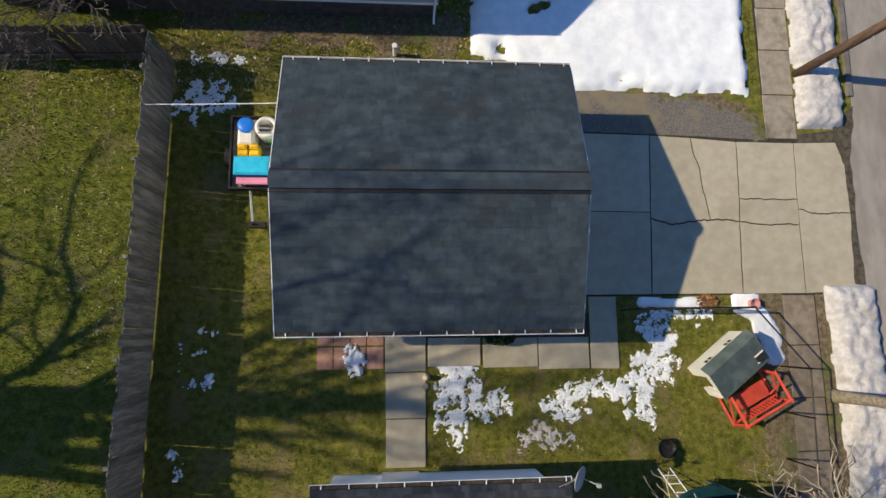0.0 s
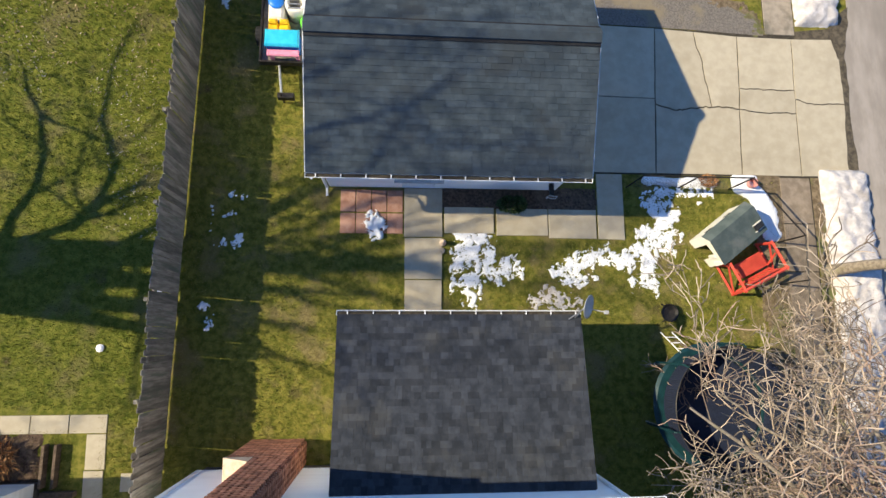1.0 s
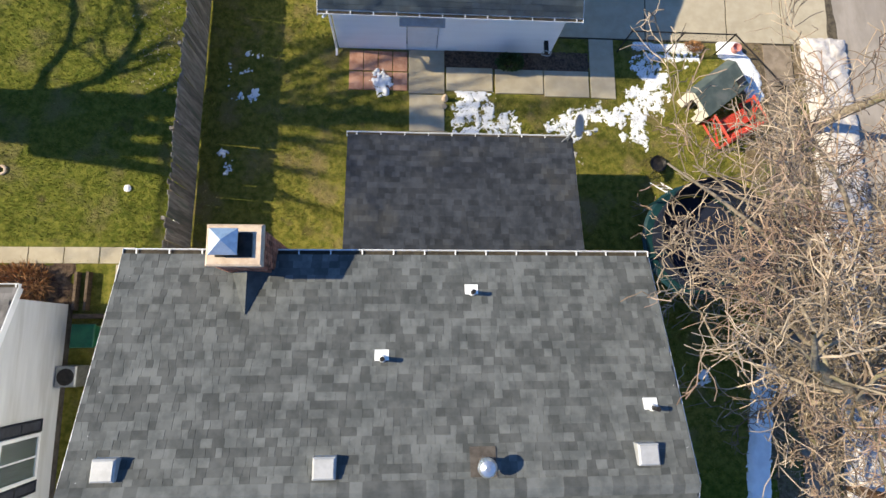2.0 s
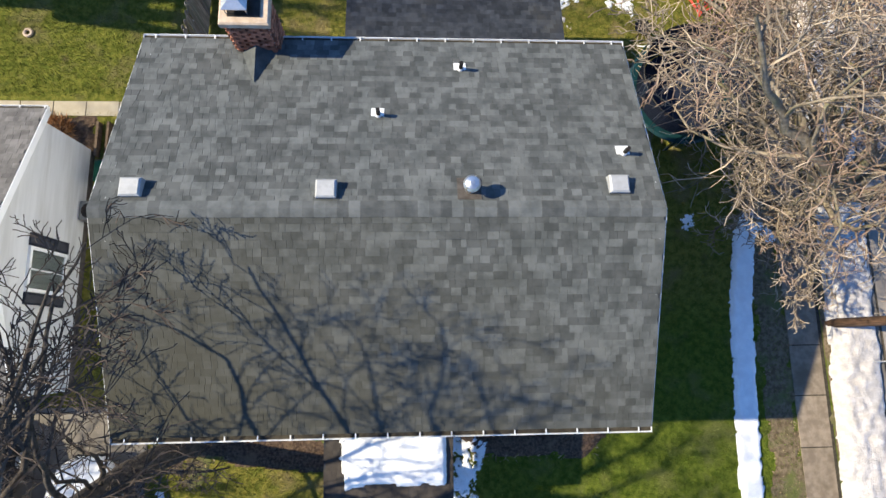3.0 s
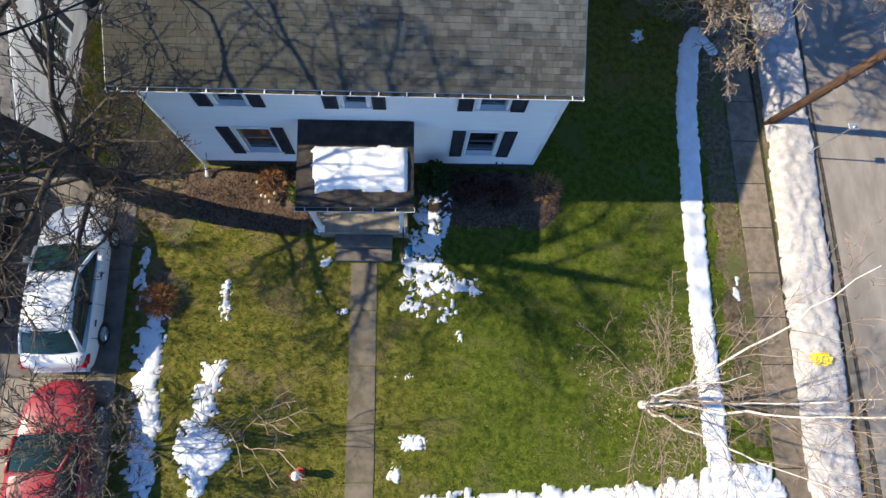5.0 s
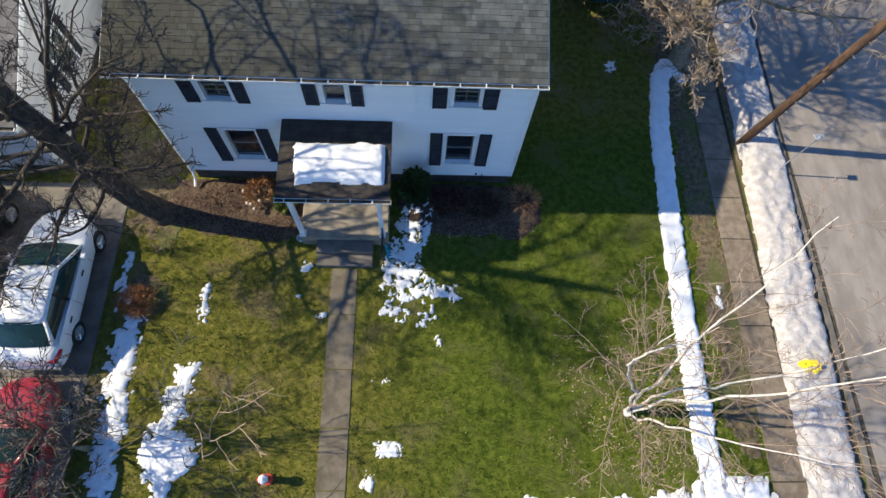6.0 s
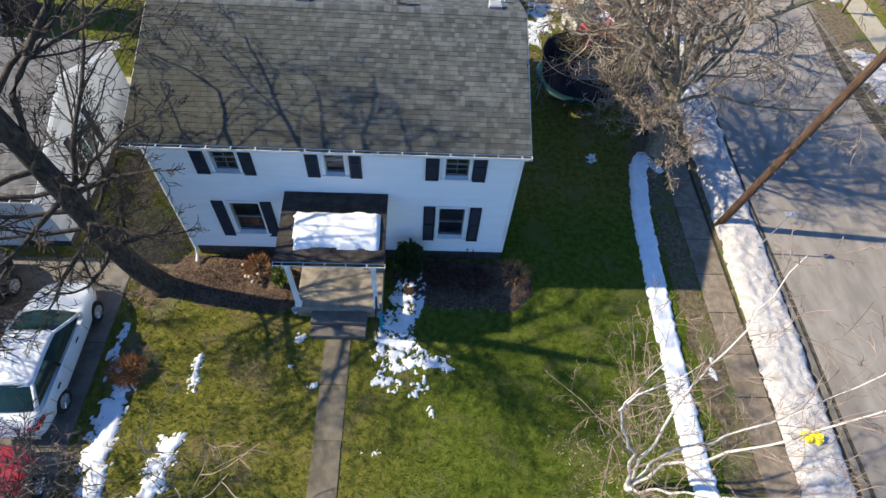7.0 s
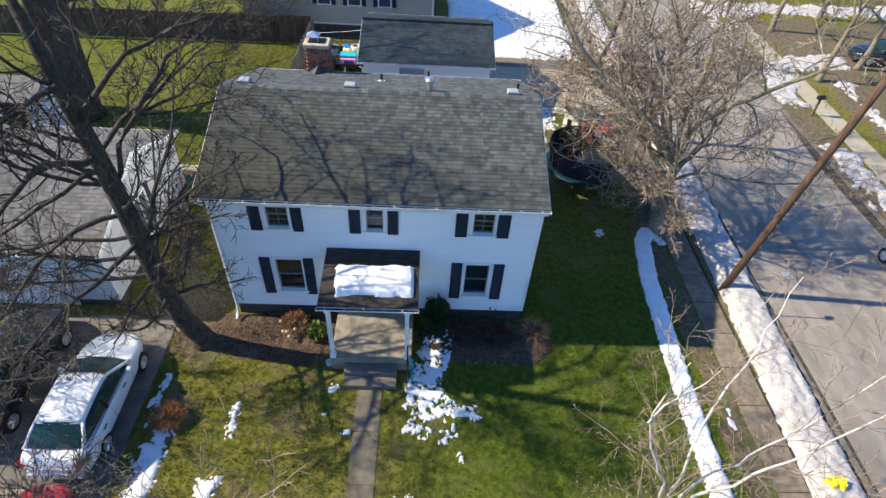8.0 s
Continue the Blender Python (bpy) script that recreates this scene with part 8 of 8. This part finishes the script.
bare_tree("street_tree", (10.35, -9.0, 0), bent((10.35, -9.0, 0), (9.69, -9.6, 3.75), 4, 0.06, 8.8), 0.29,
          [(0.45, 178, 14, 3.6), (0.55, 130, 26, 6.4), (0.6, 205, 14, 3.4), (0.65, 95, 24, 6.8), (0.7, 55, 30, 6.6), (0.78, 150, 38, 6.2), (0.85, 275, 12, 4.2), (0.9, 110, 45, 6.4), (0.95, 330, 30, 6.0), (0.6, 262, 8, 3.0), (0.68, 236, 8, 3.0), (0.75, 15, 20, 6.2)],
          27, BARK_GREY, TWIG_TAN, "spreading leafless street tree with tan and reddish twigs", counts=(9, 8, 5), droop=-0.05, thin=0.009, stout=0.9, gnarl=0.22, spread=0.9, twig_len=1.12,
          drawn=[(0.15, [(9.69, -9.6, 3.7), (7.9, -9.4, 5.7), (6.67, -9.0, 6.5), (5.4, -8.6, 7.8), (4.6, -8.2, 8.9)]),
                 (0.14, [(9.69, -9.6, 3.7), (9.0, -9.2, 5.6), (8.3, -8.4, 7.3), (7.4, -7.6, 8.9)]),
                 (0.15, [(9.72, -9.6, 3.6), (9.8, -9.9, 5.6), (10.6, -10.3, 6.6), (11.8, -10.7, 7.6), (12.95, -11.0, 8.5)]),
                 (0.13, [(9.7, -9.6, 3.7), (9.55, -9.3, 5.9), (9.9, -9.0, 7.6), (9.95, -8.6, 9.3)]),
                 (0.11, [(9.69, -9.6, 3.7), (8.0, -8.0, 5.1), (6.0, -6.2, 5.9), (4.3, -4.9, 5.9)]),
                 (0.11, [(9.69, -9.6, 3.7), (8.6, -7.4, 5.5), (7.2, -5.2, 6.5), (6.2, -3.8, 6.7)]),
                 (0.10, [(9.7, -9.6, 3.6), (9.3, -7.4, 5.3), (8.6, -5.2, 6.5), (8.0, -3.8, 6.9)]),
                 (0.09, [(9.69, -9.6, 3.6), (8.2, -8.6, 4.4), (6.6, -7.4, 4.8), (5.0, -6.4, 4.8)]),
                 (0.09, [(9.69, -9.6, 3.7), (8.3, -7.6, 4.9), (6.8, -5.8, 5.3), (5.2, -4.7, 5.2)]),
                 (0.09, [(9.7, -9.6, 3.7), (8.9, -7.4, 4.8), (7.8, -5.6, 5.3), (6.9, -4.3, 5.3)])])
part("cut_stub", Shape().tube([(9.75, -9.65, 2.9), (9.3, -9.75, 2.75), (8.9, -9.8, 2.65)], [0.16, 0.15, 0.14], 10), BARK_GREY, bpy.data.objects["street_tree"], "pale sawn-off limb", smooth=True)
bare_tree("verge_tree", (11.95, -1.75, 0), bent((11.95, -1.75, 0), (12.3, -1.8, 6.5), 5, 0.1, 2.2), 0.17,
          [(0.55, 60, 35, 4.0), (0.6, 265, 28, 5.0), (0.62, 300, 35, 5.0), (0.7, 10, 45, 4.5), (0.75, 245, 40, 4.5), (0.78, 200, 60, 2.6), (0.84, 90, 55, 4.5), (0.88, 280, 50, 4.8), (0.92, 330, 55, 4.5), (0.98, 30, 70, 4.5)],
          37, BARK_GREY, TWIG_TAN, "slim leafless tree on the grass verge", counts=(7, 6, 4))
bare_tree("birch_tree", (6.92, -21.3, 0), bent((6.92, -21.3, 0), (6.9, -21.25, 0.4), 2, 0.02, 1.0), 0.10,
          [(0.8, 150, 76, 4.2), (1.0, 110, 70, 4.6), (0.9, 250, 62, 3.2)],
          47, BIRCH, BIRCH_TWIG, "leafless multi-stemmed pale birch on the front lawn", counts=(8, 6, 5), spread=0.75, gnarl=0.14, droop=-0.08, up=0.03, stout=0.5, thin=0.0055, twig_len=0.85,
          drawn=[(0.048, [(6.9, -21.3, 0.1), (6.2, -21.1, 2.5), (5.25, -20.92, 4.8), (5.25, -20.8, 5.7), (5.6, -20.6, 6.6)]),
                 (0.031, [(5.2, -20.92, 4.9), (5.8, -20.7, 5.6), (6.4, -20.5, 6.3)]),
                 (0.047, [(6.92, -21.25, 0.15), (6.66, -20.8, 3.15), (7.1, -20.2, 4.4), (7.75, -19.57, 5.7), (8.5, -18.7, 7.1)]),
                 (0.051, [(6.95, -21.3, 0.1), (7.1, -21.2, 2.0), (7.66, -21.4, 3.1), (9.0, -21.35, 5.5), (10.2, -21.3, 7.4)]),
                 (0.043, [(6.95, -21.25, 0.2), (7.0, -21.1, 2.3), (7.9, -21.15, 4.4), (9.0, -20.95, 6.3), (9.7, -20.6, 7.6)]),
                 (0.039, [(6.95, -21.35, 0.15), (7.1, -21.8, 2.0), (7.8, -22.35, 4.0), (8.7, -22.8, 5.8)])])
bare_tree("sapling", (-4.3, -21.9, 0), bent((-4.3, -21.9, 0), (-4.0, -22.0, 0.8), 2, 0.02, 1.5), 0.05,
          [(0.6, 40, 70, 4.2), (0.8, 330, 62, 4.0), (0.9, 80, 75, 3.6), (1.0, 200, 72, 3.8)], 57, BARK_GREY, BIRCH_TWIG, "thin leafless sapling on the front lawn", counts=(4, 3))
bare_tree("sapling", (-7.3, -22.2, 0), bent((-7.3, -22.2, 0), (-7.4, -22.2, 0.7), 2, 0.02, 2.5), 0.07,
          [(0.5, 150, 60, 3.2), (0.7, 60, 62, 3.0), (0.8, 250, 60, 3.2), (0.9, 330, 70, 2.8), (1.0, 190, 75, 3.0), (0.95, 110, 50, 3.0), (0.6, 200, 40, 3.2), (0.7, 290, 45, 3.0), (0.85, 20, 50, 3.0), (0.9, 160, 35, 3.2)], 67, BARK_GREY, TWIG_GREY, "leafless twiggy young tree between driveway and lawn", counts=(9, 7, 4))
bare_tree("sapling", (-2.3, -24.4, 0), bent((-2.3, -24.4, 0), (-2.2, -24.2, 1.2), 2, 0.02, 4.5), 0.09,
          [(0.5, 150, 40, 3.6), (0.7, 60, 48, 3.4), (0.8, 20, 42, 3.4), (0.9, 110, 62, 3.2), (1.0, 280, 72, 3.0)], 77, BARK_GREY, TWIG, "leafless small tree at the front of the lawn", counts=(6, 4))
bare_tree("thicket_tree", (-9.4, 9.4, 0), bent((-9.4, 9.4, 0), (-9.3, 9.1, 1.3), 3, 0.05, 6.5), 0.12,
          [(0.4, 330, 30, 4.2), (0.5, 290, 25, 3.6), (0.6, 350, 28, 5.2), (0.65, 200, 25, 4.6), (0.7, 250, 28, 4.0), (0.8, 310, 45, 4.2), (0.85, 180, 35, 4.6), (0.9, 225, 42, 4.2), (1.0, 270, 60, 3.2), (0.95, 20, 40, 4.6)], 87, BARK, TWIG_GREY, "tangled leafless tree behind the fence corner", counts=(9, 7, 5), thin=0.006, stout=0.6)
bare_tree("thicket_tree", (-13.5, -17.6, 0), bent((-13.5, -17.6, 0), (-13.2, -17.6, 1.0), 2, 0.03, 7.5), 0.1,
          [(0.6, 20, 12, 4.2), (0.7, 350, 14, 4.2), (0.7, 330, 20, 4.0), (0.8, 40, 22, 4.0), (0.8, 5, 20, 4.0), (0.9, 315, 26, 4.2), (1.0, 340, 26, 4.0), (0.95, 20, 28, 3.8), (0.9, 60, 26, 4.0), (0.9, 290, 24, 4.0)], 97, BARK, TWIG_GREY, "dense leafless dark shrub beyond the driveway", counts=(9, 7, 5), thin=0.007, stout=0.7)
for i, (x, y, hh, s) in enumerate(((25.3, 6.0, 5.0, 107), (28.5, -4.5, 5.5, 117), (27.5, 22.0, 6.0, 127), (15.0, 44.0, 7.0, 137), (-22.0, 12.0, 6.0, 147), (-31.0, 2.0, 7.0, 157), (25.8, 14.0, 6.0, 167), (29.0, 8.0, 6.5, 177), (24.0, 28.0, 6.5, 187), (31.0, 17.0, 6.0, 197))):
    bare_tree("far_tree", (x, y, 0), bent((x, y, 0), (x + 0.3, y, hh), 5, 0.15, i + 0.5), 0.2,
              [(0.45, 40 + 70 * i, 35, 4.2), (0.55, 160 + 70 * i, 35, 4.2), (0.65, 280 + 70 * i, 40, 4.2), (0.75, 90 + 70 * i, 50, 4), (0.85, 210 + 70 * i, 55, 4), (0.95, 330 + 70 * i, 65, 4)], s, BARK_GREY, TWIG_TAN, "leafless tree in a garden across the way", counts=(6, 5, 3), thin=0.014, group="far garden trees")

# ---- grass blades and fallen leaves ----
def scattered(count, x0, x1, y0, y1, seed, keep):
    r = np.random.RandomState(seed)
    xy = np.column_stack([r.uniform(x0, x1, count), r.uniform(y0, y1, count)])
    return r, xy[keep(xy[:, 0], xy[:, 1])]


PAVED = ((3.7, 13.4, 1.1, 5.95), (4.0, 10.7, 5.9, 7.3), (10.6, 11.7, -40, 40), (-0.8, 5.75, -0.9, 0.4), (-0.8, 0.32, -3.4, -0.8), (-2.6, -0.8, -0.7, 0.3), (-1.44, -0.64, -24.6, -17.1), (-13.4, -7.7, -29.6, -14.5),
         (-6.0, 4.0, -14.4, -6.9), (-2.1, 3.3, -7.1, -3.4), (-2.9, 3.8, 0.3, 6.6), (-2.4, 0.3, -17.2, -14.2), (-20.6, -9.6, -14.2, -7.5), (-17.2, -8.5, -6.0, -5.5), (-9.05, -8.5, -7.9, -5.9), (12.0, 22.4, -40, 40), (-6.3, -2.4, -16.0, -14.2), (0.5, 4.8, -16.0, -14.2))


def on_lawn(x, y):
    k = np.ones(len(x), bool)
    for a, b, c, d in PAVED:
        k &= ~((x > a) & (x < b) & (y > c) & (y < d))
    return k


def blades(name, count, box, seed, low, high, wide, material, label, keep=on_lawn, flat=0.45):
    r, p = scattered(count, *box, seed, keep)
    n = len(p)
    t = r.uniform(0, math.tau, n)
    h = r.uniform(low, high, n)
    lean = r.uniform(0.2, 1.0, n) * flat * 2
    dx, dy = np.cos(t), np.sin(t)
    a = r.uniform(0, math.tau, n)
    foot0 = np.column_stack([p[:, 0] - dy * wide, p[:, 1] + dx * wide, np.full(n, 0.0)])
    foot1 = np.column_stack([p[:, 0] + dy * wide, p[:, 1] - dx * wide, np.full(n, 0.0)])
    tip = np.column_stack([p[:, 0] + np.cos(a) * h * lean, p[:, 1] + np.sin(a) * h * lean, h])
    vs = np.stack([foot0, foot1, tip], 1).reshape(-1, 3)
    me = bpy.data.meshes.new(name)
    me.vertices.add(len(vs))
    me.vertices.foreach_set("co", vs.ravel())
    me.loops.add(len(vs))
    me.loops.foreach_set("vertex_index", np.arange(len(vs)))
    me.polygons.add(n)
    me.polygons.foreach_set("loop_start", np.arange(0, 3 * n, 3))
    me.materials.append(material)
    me.update(calc_edges=True)
    return tagged(new(name, me), label, "grass", kind="stuff")


blades("grass", 330000, (-13.0, 11.0, -24.5, 10.0), 3, 0.03, 0.085, 0.011, BLADE, "short winter grass, green and straw-coloured")
blades("fallen_leaves", 4200, (-13.0, -7.2, 2.0, 8.4), 5, 0.01, 0.05, 0.03, LITTER, "fallen dry leaves on the neighbouring lawn", keep=lambda x, y: np.modf(np.abs(np.sin(x * 91.7 + y * 37.3) * 437.5))[0] < ((y - 2.0) / 6.0) ** 2, flat=1.4)
blades("fallen_leaves", 3600, (-6.9, 2.0, 7.0, 10.2), 6, 0.01, 0.05, 0.03, LITTER, "fallen dry leaves behind the garage", flat=1.4)
blades("fallen_leaves", 1600, (9.7, 10.8, -22.0, 1.1), 8, 0.01, 0.04, 0.025, LITTER, "fallen dry leaves along the pavement", flat=1.4)
blades("fallen_leaves", 1500, (-6.6, 4.8, -16.2, -14.3), 9, 0.01, 0.06, 0.025, LITTER, "fallen dry leaves in the planting beds", keep=lambda x, y: (x < -2.4) | (x > 0.5), flat=1.4)
blades("fallen_leaves", 2600, (-12.5, -7.3, -1.0, 6.4), 10, 0.008, 0.03, 0.02, PALE_LITTER, "pale bleached leaves lying in drifts on the neighbouring lawn", keep=lambda x, y: np.minimum(np.hypot(x + 11.4, (y - 4.6) * 0.9), np.minimum(np.hypot((x + 8.6) * 1.3, (y - 3.2) * 0.6), np.hypot((x + 8.0) * 1.6, (y - 0.2) * 0.5))) < 1.15 + 0.5 * np.sin(x * 5.3 + y * 7.1) * np.sin(y * 4.7 - x * 2.2), flat=1.4)
blades("fallen_leaves", 5200, (4.6, 10.6, -23.6, -18.2), 11, 0.008, 0.045, 0.02, LITTER, "dry brown leaves and twigs under the birch", keep=lambda x, y: np.hypot((x - 7.6) * 0.8, y + 21.2) < 2.1 + 0.5 * np.sin(x * 3.1 + y * 2.3), flat=1.4)
blades("fallen_leaves", 4200, (-9.5, -5.9, -16.8, -8.6), 12, 0.01, 0.05, 0.024, LITTER, "fallen dry leaves round the big tree", keep=lambda x, y: np.hypot((x + 7.3) * 0.9, (y + 13.6) * 0.45) < 1.6 + 0.4 * np.sin(x * 4.1 + y * 2.9), flat=1.4)
